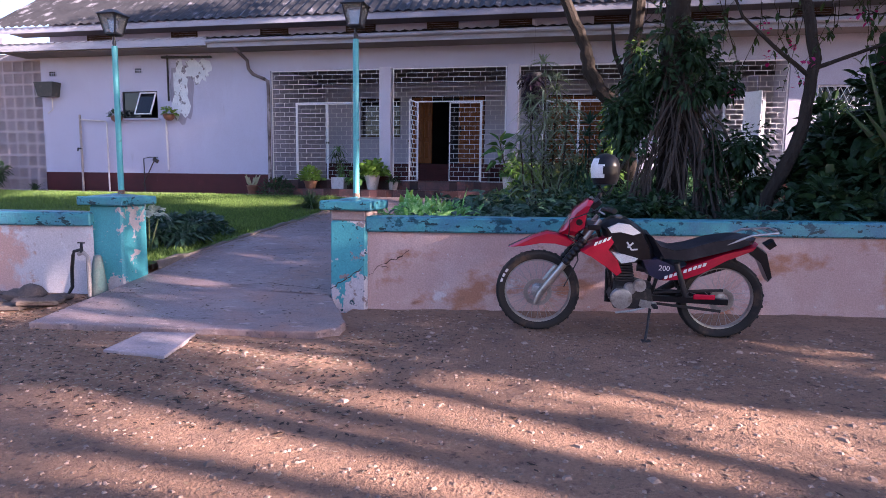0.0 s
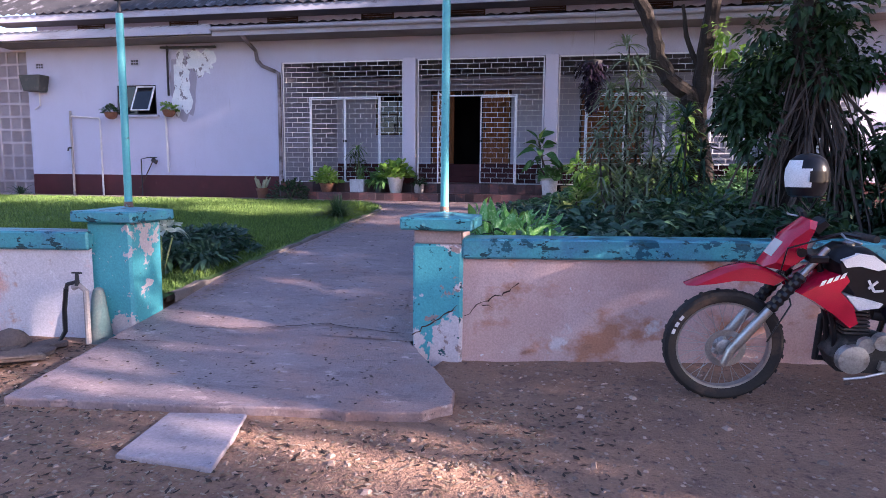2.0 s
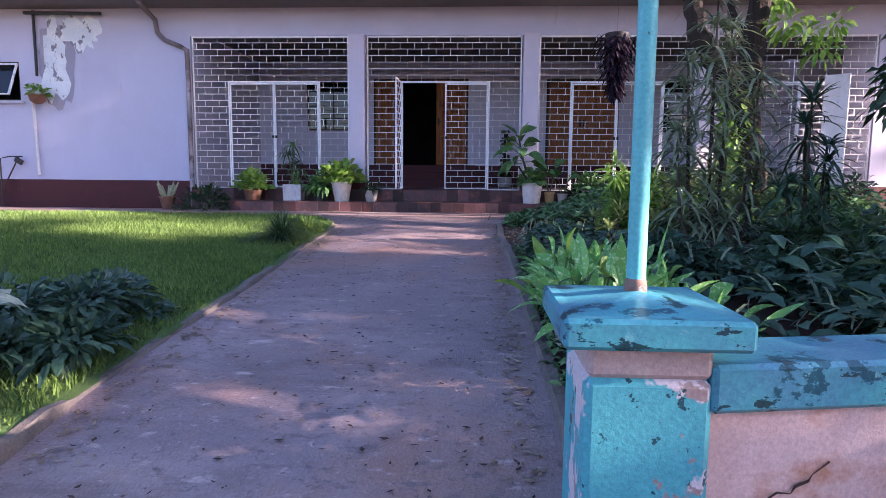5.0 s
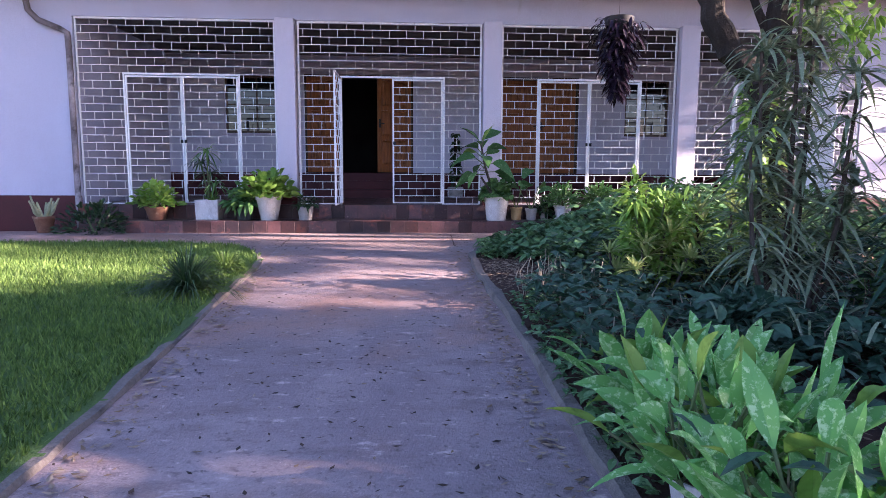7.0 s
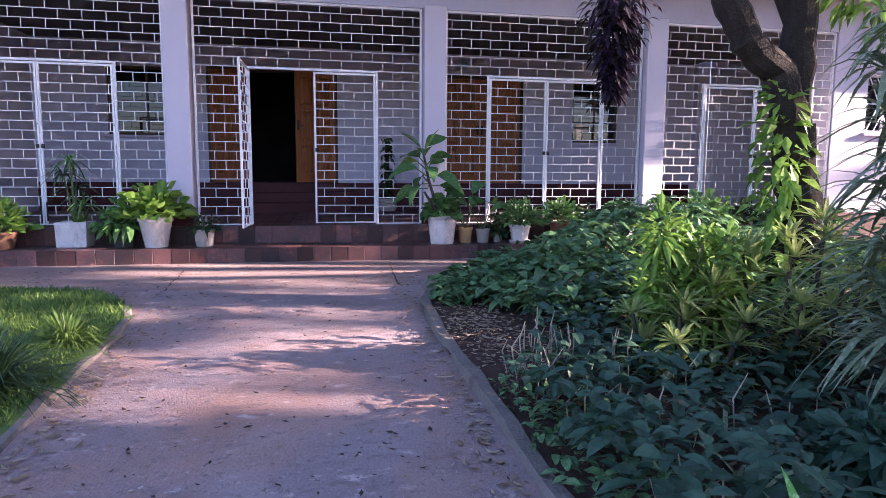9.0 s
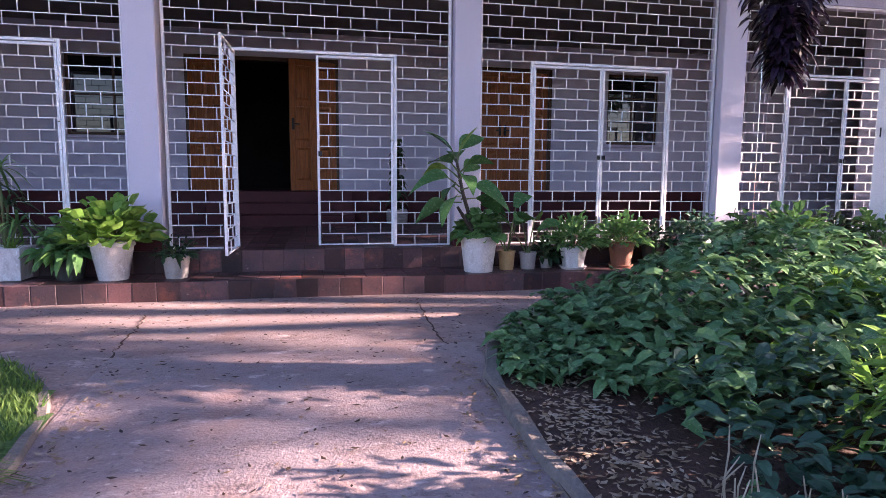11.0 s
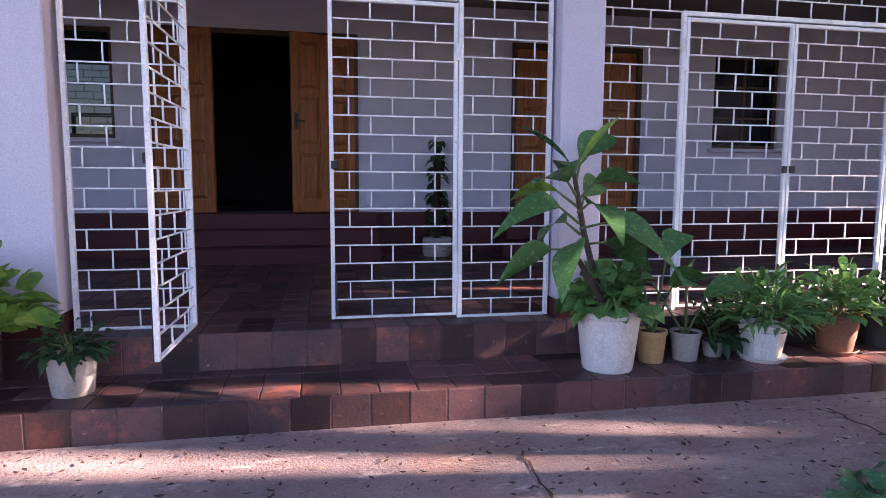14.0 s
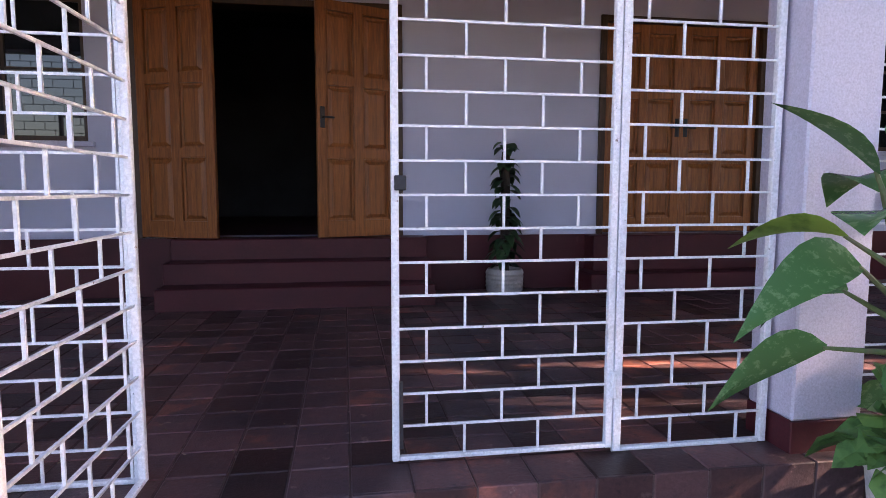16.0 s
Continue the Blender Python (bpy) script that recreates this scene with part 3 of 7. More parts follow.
for x0, x1 in COLUMNS:
    t = thing("porch_column", ((x0 + x1) / 2, 15.62, PORCH_Z), "pale lilac square porch column with maroon foot", "column", "porch columns")
    w = (x1 - x0) / 2
    part("shaft", Mesh().chamfer(-w, -0.09, 0.12, w, 0.16, GRILLE_TOP - PORCH_Z + 0.02, 0.008), COLUMN, t)
    part("foot", Mesh().chamfer(-w - 0.003, -0.093, -0.05, w + 0.003, 0.163, 0.12, 0.004), MAROON, t, "maroon painted foot")
# jambs at the ends of the porch
structure("wall_jamb", Mesh().box(LEFT_X - 0.2, Y1, 0.4, LEFT_X, BACK_Y, 4.5).box(RIGHT_X, Y1, 0.4, RIGHT_X + 0.2, 16.75, 4.5), PORCH_WALL, "plain painted porch end walls", "wall")
# back wall with the door and windows let in
DOOR = (-5.05, -2.70, 1.615, 3.72)
OPENINGS = [DOOR, (-6.75, -5.42, 2.46, 3.68), (-0.78, 0.98, 1.615, 3.72), (2.05, 3.05, 2.46, 3.70)]
m = Mesh()
cuts = sorted(OPENINGS)
edge = LEFT_X
for a, b, lo, hi in cuts:
    m.box(edge, BACK_Y, 0.4, a, BACK_Y + 0.22, 4.6).box(a, BACK_Y, 0.4, b, BACK_Y + 0.22, lo).box(a, BACK_Y, hi, b, BACK_Y + 0.22, 4.6)
    edge = b
m.box(edge, BACK_Y, 0.4, RIGHT_X, BACK_Y + 0.22, 4.6)
structure("wall_porch_back", m, PORCH_WALL, "pale grey lilac painted back wall of the porch", "wall")
m = Mesh().chamfer(LEFT_X, BACK_Y - 0.012, 1.05, RIGHT_X, BACK_Y - 0.001, 1.612, 0.003)
structure("plinth_porch", m, MAROON, "dark maroon dado on the porch back wall", "plinth")
structure("ceiling_porch", Mesh().box(LEFT_X, Y1, 4.12, RIGHT_X, BACK_Y, 4.2), CEIL, "painted porch ceiling, darkened to cut bounced light", "ceiling")
structure("floor_corridor", Mesh().box(RIGHT_X + 0.001, Y1, 0.4, 13.8, 19.0, PORCH_Z - 0.006), MAROON, "dark red floor of the side corridor", "floor")
structure("ceiling_corridor", Mesh().box(RIGHT_X + 0.001, Y1, 4.12, 13.8, 19.0, 4.2), CEIL, "painted corridor ceiling, darkened to cut bounced light", "ceiling")
structure("wall_corridor", Mesh().box(RIGHT_X, 19.21, 0.4, 5.0, 19.4, 4.6), PORCH_WALL, "plain wall at the corridor corner", "wall")
# hall behind the door, its darkness put into a near-black colour
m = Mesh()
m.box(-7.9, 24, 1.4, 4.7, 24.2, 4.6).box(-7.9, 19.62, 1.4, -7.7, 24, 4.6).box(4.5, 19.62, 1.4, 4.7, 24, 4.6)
structure("wall_hall", m, VOID, "near-black walls standing for the unlit hall behind the open door", "wall")
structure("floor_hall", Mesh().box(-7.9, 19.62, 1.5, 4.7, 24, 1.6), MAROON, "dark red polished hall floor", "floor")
structure("ceiling_hall", Mesh().box(-7.9, 19.62, 4.6, 4.7, 24.2, 4.7), VOID, "near-black ceiling standing for the unlit hall", "ceiling")
# solid body of the house behind the plain walls
structure("wall_house_side", Mesh().box(-15.12, 23.8, 0.4, -14.9, 24.0, 4.6).box(-15.12, Y1, 0.4, -14.9, 23.8, 4.6).box(13.8, Y1, 0.4, 14.0, 24, 4.6).box(-14.9, 19.0, 0.4, -8.2, 19.2, 4.6).box(5.0, 19.0, 0.4, 13.8, 19.2, 4.6), LILAC, "plain lilac side walls of the house", "wall")

# roofs
def corrugated(x0, x1, ya, za, yb, zb, pitch, amp, rows):
    n = int((x1 - x0) / pitch * 4)
    mm = Mesh()
    mm.add([(x0 + (x1 - x0) * i / n, ya + (yb - ya) * r / rows, za + (zb - za) * r / rows + amp * math.sin(i * math.pi / 2) + (0.012 if r % 2 else 0)) for r in range(rows + 1) for i in range(n + 1)],
           [(r * (n + 1) + i, r * (n + 1) + i + 1, (r + 1) * (n + 1) + i + 1, (r + 1) * (n + 1) + i) for r in range(rows) for i in range(n)])
    return mm
structure("roof_porch", corrugated(-15.6, 14.4, 14.78, 4.68, 18.02, 4.98, 0.25, 0.02, 4), ROOF, "dark corrugated sheets on the low porch roof", "roof", True)
structure("roof_upper", corrugated(-18.8, 15.0, 17.25, 5.80, 23.0, 9.6, 0.30, 0.035, 14), ROOF, "dark blue grey tiled main roof with worn streaks", "roof", True)
structure("wall_clerestory", Mesh().box(-17.0, 18.0, 4.4, 14.0, 18.2, 6.25), LILAC, "stained lilac wall between the two roofs", "wall")
structure("trim_fascia_1", Mesh().chamfer(-15.6, 14.80, 4.49, -9.3, 14.84, 4.70, 0.004), FASCIA, "white painted roof fascia with stains", "fascia")
structure("trim_fascia_2", Mesh().chamfer(-9.3, 14.84, 4.44, 14.4, 14.88, 4.66, 0.004), FASCIA, "white painted roof fascia with stains", "fascia")
structure("trim_fascia_3", Mesh().chamfer(-18.2, 17.30, 5.60, 15.0, 17.34, 5.78, 0.004), FASCIA, "weathered upper roof fascia", "fascia")
structure("ceiling_eaves", Mesh().box(-15.6, 14.88, 4.46, 14.4, Y1, 4.49).box(-18.0, 17.34, 5.62, 14.8, 18.0, 5.65), CEIL, "eaves boards in the darkened ceiling paint", "ceiling")

# ---------------------------------------------------------------- steps and porch floor
structure("step_lower", Mesh().box(-7.0, TREAD_Y - 0.004, 0.4, RIGHT_X + 1.2, 15.9, TREAD_Z - 0.005), MORTAR, "mortar bed of the lower tiled step", "step")
structure("step_upper", Mesh().box(LEFT_X, UPPER_Y - 0.004, 0.4, RIGHT_X, 19.6, PORCH_Z - 0.005), MORTAR, "mortar bed of the tiled porch floor", "floor")
for i in range(3):
    structure("door_step_%d" % (i + 1), Mesh().chamfer(-4.72, 18.62 + 0.26 * i, 1.06, -2.5, 19.42, 1.09 + 0.175 * (i + 1), 0.01), MAROON, "dark red polished step before the hall door", "step")

# ---------------------------------------------------------------- porch grilles and gates
COURSE, BRICK = 0.1165, 0.27
GATES = [(-7.22, -5.50), (-3.90, -2.28), (-0.72, 0.94), (2.56, 4.24)]
GATE_TOP = 3.09


def lattice(x0, x1, z0, z1, origin=0.0, w=0.009, skip=None):
    """Brick-bond bars in the plane y = 0: the level bars, and the upright ties between them."""
    levels, ties = [], []
    n = int(round((z1 - z0) / COURSE))
    for i in range(n + 1):
        z = z0 + (z1 - z0) * i / n
        spans = [(x0, x1)]
        if skip and skip[2] < z < skip[3]:
            spans = [(x0, skip[0]), (skip[1], x1)]
        for a, b in spans:
            levels.append((a, b, z))
        if i == n:
            break
        zn = z0 + (z1 - z0) * (i + 1) / n
        x = origin + (BRICK / 2 if i % 2 else 0.0)
        x += math.ceil((x0 - x) / BRICK) * BRICK
        while x < x1:
            if x - x0 > 0.02 and x1 - x > 0.02 and not (skip and skip[0] - 0.01 < x < skip[1] + 0.01 and skip[2] - 0.01 <= z < skip[3]):
                ties.append((x, z, zn - z))
            x += BRICK
    return levels, ties


TIES = {}


def put_ties(ties, parent):
    for x, z, h in ties:
        key = round(h, 4)
        if key not in TIES:
            TIES[key] = Mesh().box(-0.0042, -0.0042, 0, 0.0042, 0.0042, h).mesh("tie_bar", WHITE)
        o = new("tie_bar", TIES[key])
        o.parent = parent
        o.location = (x, 0, z)


def frame_box(x0, x1, z0, z1, w):
    m = Mesh()
    m.chamfer(x0, -w / 2, z0, x0 + w, w / 2, z1, 0.003).chamfer(x1 - w, -w / 2, z0, x1, w / 2, z1, 0.003)
    m.chamfer(x0 + w, -w / 2, z1 - w, x1 - w, w / 2, z1, 0.003).chamfer(x0 + w, -w / 2, z0, x1 - w, w / 2, z0 + w * 0.6, 0.003)
    return m


def porch_grille(i, x0, x1, gate):
    t = thing("porch_grille", (0, GRILLE_Y, 0), "white painted steel grille in a brick pattern with gate", "grille", "porch grilles")
    z0, z1 = PORCH_Z + 0.005, GRILLE_TOP - 0.004
    m = Mesh().chamfer(x0, -0.014, z0, x0 + 0.028, 0.014, z1, 0.003).chamfer(x1 - 0.028, -0.014, z0, x1, 0.014, z1, 0.003).chamfer(x0 + 0.028, -0.014, z1 - 0.028, x1 - 0.028, 0.014, z1, 0.003)
    m.chamfer(x0 + 0.028, -0.012, z0, gate[0] - 0.03, 0.012, z0 + 0.014, 0.003).chamfer(gate[1] + 0.03, -0.012, z0, x1 - 0.028, 0.012, z0 + 0.014, 0.003)
    part("outer_frame", m, WHITE, t)
    lv, ties = lattice(x0 + 0.028, x1 - 0.028, z0, z1, x0 + 0.09, skip=(gate[0], gate[1], z0 - 0.03, GATE_TOP))
    for a, b, z in lv:
        part("level_bar", Mesh().box(a, -0.0042, z - 0.0042, b, 0.0042, z + 0.0042), WHITE, t)
    put_ties(ties, t)
    fr = Mesh()
    for xx in (gate[0] - 0.03, gate[1]):
        fr.chamfer(xx, -0.015, z0, xx + 0.03, 0.015, GATE_TOP + 0.03, 0.003)
    fr.chamfer(gate[0], -0.015, GATE_TOP, gate[1], 0.015, GATE_TOP + 0.03, 0.003)
    part("gate_frame", fr, WHITE, t, "white steel gate frame")
    half = (gate[1] - gate[0]) / 2
    for side in (0, 1):
        if side == 0:
            ang = -91.5 if i == 1 else 0
            at = pose(gate[0] + 0.004, -0.02 if ang else 0, PORCH_Z + 0.01, 0, 0, ang)
        else:
            at = pose(gate[0] + half + 0.002, 0, PORCH_Z + 0.01)
        w = half - 0.006
        h = GATE_TOP - PORCH_Z - 0.02
        lf = part("gate_leaf", frame_box(0, w, 0.01, h, 0.026), WHITE, t, "open white gate leaf" if (i == 1 and side == 0) else "white gate leaf", False, at)
        lv, ties = lattice(0.026, w - 0.026, 0.018, h - 0.013, 0.255)
        for p, q, z in lv[1:-1]:
            part("leaf_bar", Mesh().box(p, -0.0042, z - 0.0042, q, 0.0042, z + 0.0042), WHITE, lf)
        put_ties(ties, lf)
        hx = 0.0 if side == 0 else w
        for z in (0.25, h - 0.3):
            part("hinge", Mesh().lathe([(0.014, z - 0.05), (0.014, z + 0.05)], 8, hx, -0.012), WHITE, lf)
        bolt = Mesh().bar((w - 0.03 if side == 0 else 0.03, -0.02, 0.06), (w - 0.03 if side == 0 else 0.03, -0.02, 0.30), 0.012)
        part("drop_bolt", bolt, IRON, lf, "rusty drop bolt")
        part("latch", Mesh().chamfer((w - 0.045 if side == 0 else 0.01), -0.03, 0.95, (w - 0.01 if side == 0 else 0.05), -0.012, 1.0, 0.003), IRON, lf, "dark latch")
    return t


for i in range(4):
    porch_grille(i, BAYS[i][0], BAYS[i][1], GATES[i])

# white steel door standing ajar behind the last grille
t = thing("steel_door", (3.80, 15.58, 2.02, 0, 0, -38), "white painted steel panel hung beside the gate", "door")
part("panel", Mesh().chamfer(0, -0.02, -0.9, 0.40, 0.0, 1.2, 0.008), WHITE, t)
part("door_handle", Mesh().bar((0.05, -0.06, 0.35), (0.05, -0.06, 0.47), 0.015).bar((0.05, -0.06, 0.37), (0.05, -0.02, 0.37), 0.012).bar((0.05, -0.06, 0.45), (0.05, -0.02, 0.45), 0.012), IRON, t)


# ---------------------------------------------------------------- doors and windows of the porch
def panel_door(parent, at, w, h, cols, rows, knob, label=""):
    """A framed panel leaf, hinged at x = 0 with its face to -y."""
    m = Mesh()
    st, rail = 0.09, 0.085
    pw = (w - st * (cols + 1)) / cols
    ph = (h - rail * (rows + 1) - 0.06) / rows
    for c in range(cols + 1):
        m.chamfer(c * (pw + st), -0.042, 0, c * (pw + st) + st, 0, h, 0.004)
    for r in range(rows + 1):
        z = 0 if r == 0 else 0.06 + r * (ph + rail)
        zt = z + rail + (0.06 if r == 0 else 0)
        for c in range(cols):
            x = st + c * (pw + st)
            m.box(x, -0.040, z, x + pw, -0.002, zt)
    d = part("door_leaf", m, WOOD, parent, label, False, at)
    for c in range(cols):
        for r in range(rows):
            x, z = st + c * (pw + st), 0.06 + rail + r * (ph + rail)
            q = 0.05
            p = Mesh().add([(x, -.014, z), (x + pw, -.014, z), (x + pw, -.014, z + ph), (x, -.014, z + ph),
                            (x + .018, -.012, z + .018), (x + pw - .018, -.012, z + .018), (x + pw - .018, -.012, z + ph - .018), (x + .018, -.012, z + ph - .018),
                            (x + q, -.034, z + q), (x + pw - q, -.034, z + q), (x + pw - q, -.034, z + ph - q), (x + q, -.034, z + ph - q)],
                           [(0, 1, 5, 4), (1, 2, 6, 5), (2, 3, 7, 6), (3, 0, 4, 7), (4, 5, 9, 8), (5, 6, 10, 9), (6, 7, 11, 10), (7, 4, 8, 11), (8, 9, 10, 11)])
            part("panel", p, WOOD, d)
    if knob is not None:
        k = Mesh().chamfer(knob - 0.022, -0.052, 0.95, knob + 0.022, -0.042, 1.13, 0.004)
        k.tube([(knob, -0.05, 1.04), (knob, -0.09, 1.04), (knob + (0.09 if knob < w / 2 else -0.09), -0.09, 1.035)], 0.009, 8)
        part("door_handle", k, IRON, d, "dark metal lever and plate")
    return d


def door_set(name, x0, x1, z0, z1, leaves, label):
    t = thing(name, (0, BACK_Y, 0), label, "door", "", "structure")
    f = Mesh()
    f.chamfer(x0, -0.03, z0, x0 + 0.06, 0.2, z1, 0.004).chamfer(x1 - 0.06, -0.03, z0, x1, 0.2, z1, 0.004).chamfer(x0 + 0.06, -0.03, z1 - 0.06, x1 - 0.06, 0.2, z1, 0.004)
    part("door_frame", f, DARK_WOOD, t, "dark wooden door frame")
    for at, w, cols, knob in leaves:
        panel_door(t, at, w, z1 - z0 - 0.075, cols, 3, knob)
    return t


x0, x1, z0, z1 = DOOR
door_set("door_1", x0, x1, z0, z1, [(pose(x0 + 0.06, 0.0, z0 + 0.012, 0, 0, -22), 0.74, 2, None), (pose(x1 - 0.06 - 0.78 * math.cos(radians(23)), -0.78 * math.sin(radians(23)), z0 + 0.012, 0, 0, 23), 0.78, 2, 0.045)],
         "varnished wooden double door standing open on a dark hall")
x0, x1, z0, z1 = OPENINGS[2]
door_set("door_2", x0, x1, z0, z1, [(pose(x0 + 0.06, 0.06, z0 + 0.012), 0.82, 2, 0.775), (pose(x1 - 0.88, 0.06, z0 + 0.012), 0.82, 2, 0.045)], "closed varnished wooden double door with raised panels")
structure("door_step_4", Mesh().chamfer(-1.0, 18.95, 1.06, 1.25, 19.39, 1.27, 0.01).chamfer(-0.9, 19.15, 1.27, 1.15, 19.39, 1.615, 0.01), MAROON, "dark red steps before the closed door", "step")


def window_unit(name, x0, x1, y, z0, z1, deep, cols, rows, mat, label, sill=True):
    t = thing(name, ((x0 + x1) / 2, y, z0), label, "window", "", "structure")
    w, h = (x1 - x0) / 2, z1 - z0
    f = Mesh()
    b = 0.045
    f.chamfer(-w, deep, 0, -w + b, deep + 0.05, h, 0.003).chamfer(w - b, deep, 0, w, deep + 0.05, h, 0.003).chamfer(-w + b, deep, h - b, w - b, deep + 0.05, h, 0.003).chamfer(-w + b, deep, 0, w - b, deep + 0.05, b, 0.003)
    for c in range(1, cols):
        x = -w + 2 * w * c / cols
        f.box(x - 0.014, deep + 0.005, b, x + 0.014, deep + 0.045, h - b)
    for r in range(1, rows):
        z = h * r / rows
        f.box(-w + b, deep + 0.008, z - 0.012, w - b, deep + 0.042, z + 0.012)
    part("window_frame", f, mat, t)
    for c in range(cols):
        for r in range(rows):
            xa, xb = -w + 2 * w * c / cols + 0.02, -w + 2 * w * (c + 1) / cols - 0.02
            za, zb = h * r / rows + 0.015, h * (r + 1) / rows - 0.015
            part("pane", Mesh().box(xa, deep + 0.02, za, xb, deep + 0.026, zb), GLASS, t)
    if sill:
        part("window_sill", Mesh().chamfer(-w - 0.06, -0.06, -0.05, w + 0.06, deep + 0.02, -0.003, 0.006), LILAC, t)
    return t


window_unit("window_1", -6.75, -5.42, BACK_Y, 2.46, 3.68, 0.05, 2, 2, DARK_WOOD, "dark porch window reflecting the garden")
window_unit("window_2", 2.05, 3.05, BACK_Y, 2.46, 3.70, 0.05, 2, 3, DARK_WOOD, "dark porch window with wooden frame")
window_unit("window_3", 5.33, 6.50, Y0, 2.46, 3.37, 0.08, 3, 2, WHITE, "dark window with white burglar bars")
bars = Mesh()
for k in range(9):
    xa = -0.55 + k * 0.137
    bars.bar((xa, 0.03, 0.0), (min(xa + 0.45, 0.56), 0.03, 0.9), 0.012)
    bars.bar((xa, 0.035, 0.9), (min(xa + 0.45, 0.56), 0.035, 0.0), 0.012)
part("burglar_bars", bars, WHITE, bpy.data.objects["window_3"], "white diamond burglar bars")
# side wall window with its hinged sash pushed open
t = thing("window_4", ((WX0 + WX1) / 2, Y0, WZ0), "small dark window with an open top-hung sash", "window", "", "structure")
w, h = (WX1 - WX0) / 2, WZ1 - WZ0
f = Mesh().chamfer(-w, 0.03, 0, -w + 0.035, 0.08, h, 0.003).chamfer(w - 0.035, 0.03, 0, w, 0.08, h, 0.003).chamfer(-w + 0.035, 0.03, h - 0.035, w - 0.035, 0.08, h, 0.003).chamfer(-w + 0.035, 0.03, 0, w - 0.035, 0.08, 0.035, 0.003)
f.box(-0.03, 0.035, 0.035, 0.0, 0.075, h - 0.035)
part("window_frame", f, IRON, t)
part("pane", Mesh().box(-w + 0.035, 0.05, 0.035, -0.03, 0.056, h - 0.035), GLASS, t)
sash = part("sash", frame_box(0, w - 0.04, -h + 0.06, 0, 0.035), WHITE, t, "white open sash", False, pose(0.0, 0.03, h - 0.03, -24, 0, 0))
part("sash_pane", Mesh().box(0.03, -0.004, -h + 0.08, w - 0.07, 0.002, -0.03), GLASS, sash)
part("window_sill", Mesh().chamfer(-w - 0.05, -0.09, -0.06, w + 0.08, 0.03, -0.003, 0.008), LILAC, t)
# dark sheets behind the windows, coloured as unlit rooms
structure("wall_room_dark", Mesh().box(WX0 - 0.4, 16.6, 2.2, WX1 + 0.4, 16.7, 4.0), VOID, "dark sheet standing for the unlit room behind the small window", "wall")
structure("wall_room_dark_2", Mesh().box(4.95, 16.6, 2.0, 7.0, 16.7, 4.0), VOID, "dark sheet standing for the unlit room behind the barred window", "wall")
# clerestory vents
for k, xc in enumerate((-15.1, -12.05, -9.0, -6.25, -3.78, -1.70, 0.9, 3.4, 5.9, 8.4)):
    t = thing("window_%d" % (k + 5), (xc, 18.0, 5.30 if k > 3 else 5.38), "brown shuttered clerestory vent", "window", "clerestory vents", "structure")
    part("window_frame", frame_box(-0.46, 0.46, 0, 0.36, 0.04), DARK_WOOD, t)
    for r in range(5):
        part("slat", Mesh().add([(-.42, -.012, .03 + r * .064), (.42, -.012, .03 + r * .064), (.42, -.002, .09 + r * .064), (-.42, -.002, .09 + r * .064)], [(0, 1, 2, 3)]), DARK_WOOD, t)

# ---------------------------------------------------------------- foliage
G_BIG = leaf_mat("dumb_cane_leaf", (0.034, 0.10, 0.042), (0.085, 0.20, 0.06), 0.26, (0.13, 0.24, 0.10), 0.25)
G_STRIPE = leaf_mat("striped_leaf", (0.20, 0.46, 0.13), (0.11, 0.33, 0.075), 0.34, (0.46, 0.66, 0.34), 0.35)
G_LIGHT = leaf_mat("light_leaf", (0.15, 0.30, 0.05), (0.24, 0.38, 0.08), 0.42, None, 0.35)
G_MID = leaf_mat("mid_leaf", (0.081, 0.195, 0.065), (0.163, 0.309, 0.090), 0.42)
G_DARK = leaf_mat("dark_leaf", (0.018, 0.046, 0.020), (0.043, 0.092, 0.036), 0.4, None, 0.2)
G_BLUE = leaf_mat("blue_green_leaf", (0.029, 0.073, 0.049), (0.054, 0.118, 0.073), 0.38, None, 0.2)
G_BED = leaf_mat("bed_plant_leaf", (0.045, 0.117, 0.051), (0.112, 0.225, 0.087), 0.36, (0.165, 0.285, 0.135), 0.25)
G_PURPLE = leaf_mat("purple_leaf", (0.013, 0.007, 0.018), (0.03, 0.012, 0.03), 0.45, None, 0.2)
G_PALE = leaf_mat("pale_strap_leaf", (0.10, 0.16, 0.09), (0.22, 0.27, 0.17), 0.42, (0.32, 0.36, 0.26), 0.3)
G_VARIE = leaf_mat("cream_striped_leaf", (0.17, 0.27, 0.06), (0.36, 0.42, 0.16), 0.42, (0.46, 0.48, 0.24), 0.35)
G_TREE = leaf_mat("tree_leaf", (0.022, 0.053, 0.015), (0.053, 0.09, 0.022), 0.5, None, 0.25)
G_GRASS = leaf_mat("grass_blade", (0.05, 0.11, 0.02), (0.20, 0.31, 0.07), 0.55, None, 0.3)
PETAL = leaf_mat("magenta_petal", (0.45, 0.02, 0.16), (0.60, 0.05, 0.25), 0.5, None, 0.4)
STEM = surface("green_stem", [(0.09, 0.13, 0.05), ((0.15, 0.12, 0.08), 9.0, 0.5, 0.7, None)], 0.6, 60, 0.3, 0.003)
BARK = surface("grey_brown_bark", [(0.038, 0.029, 0.023), ((0.021, 0.015, 0.013), 4.0, 0.42, 0.66, (3, 3, 0.5)), ((0.066, 0.054, 0.044), 7.0, 0.58, 0.75, (3, 3, 0.6))], 0.9, 40, 0.9, 0.02)
ROOT = surface("pale_aerial_root", [(0.085, 0.066, 0.056), ((0.040, 0.030, 0.026), 5.0, 0.45, 0.7, (4, 4, 0.5))], 0.85, 50, 0.6, 0.008)
DRY = leaf_mat("dry_leaf", (0.203, 0.129, 0.074), (0.390, 0.319, 0.244), 0.8, None, 0.1)
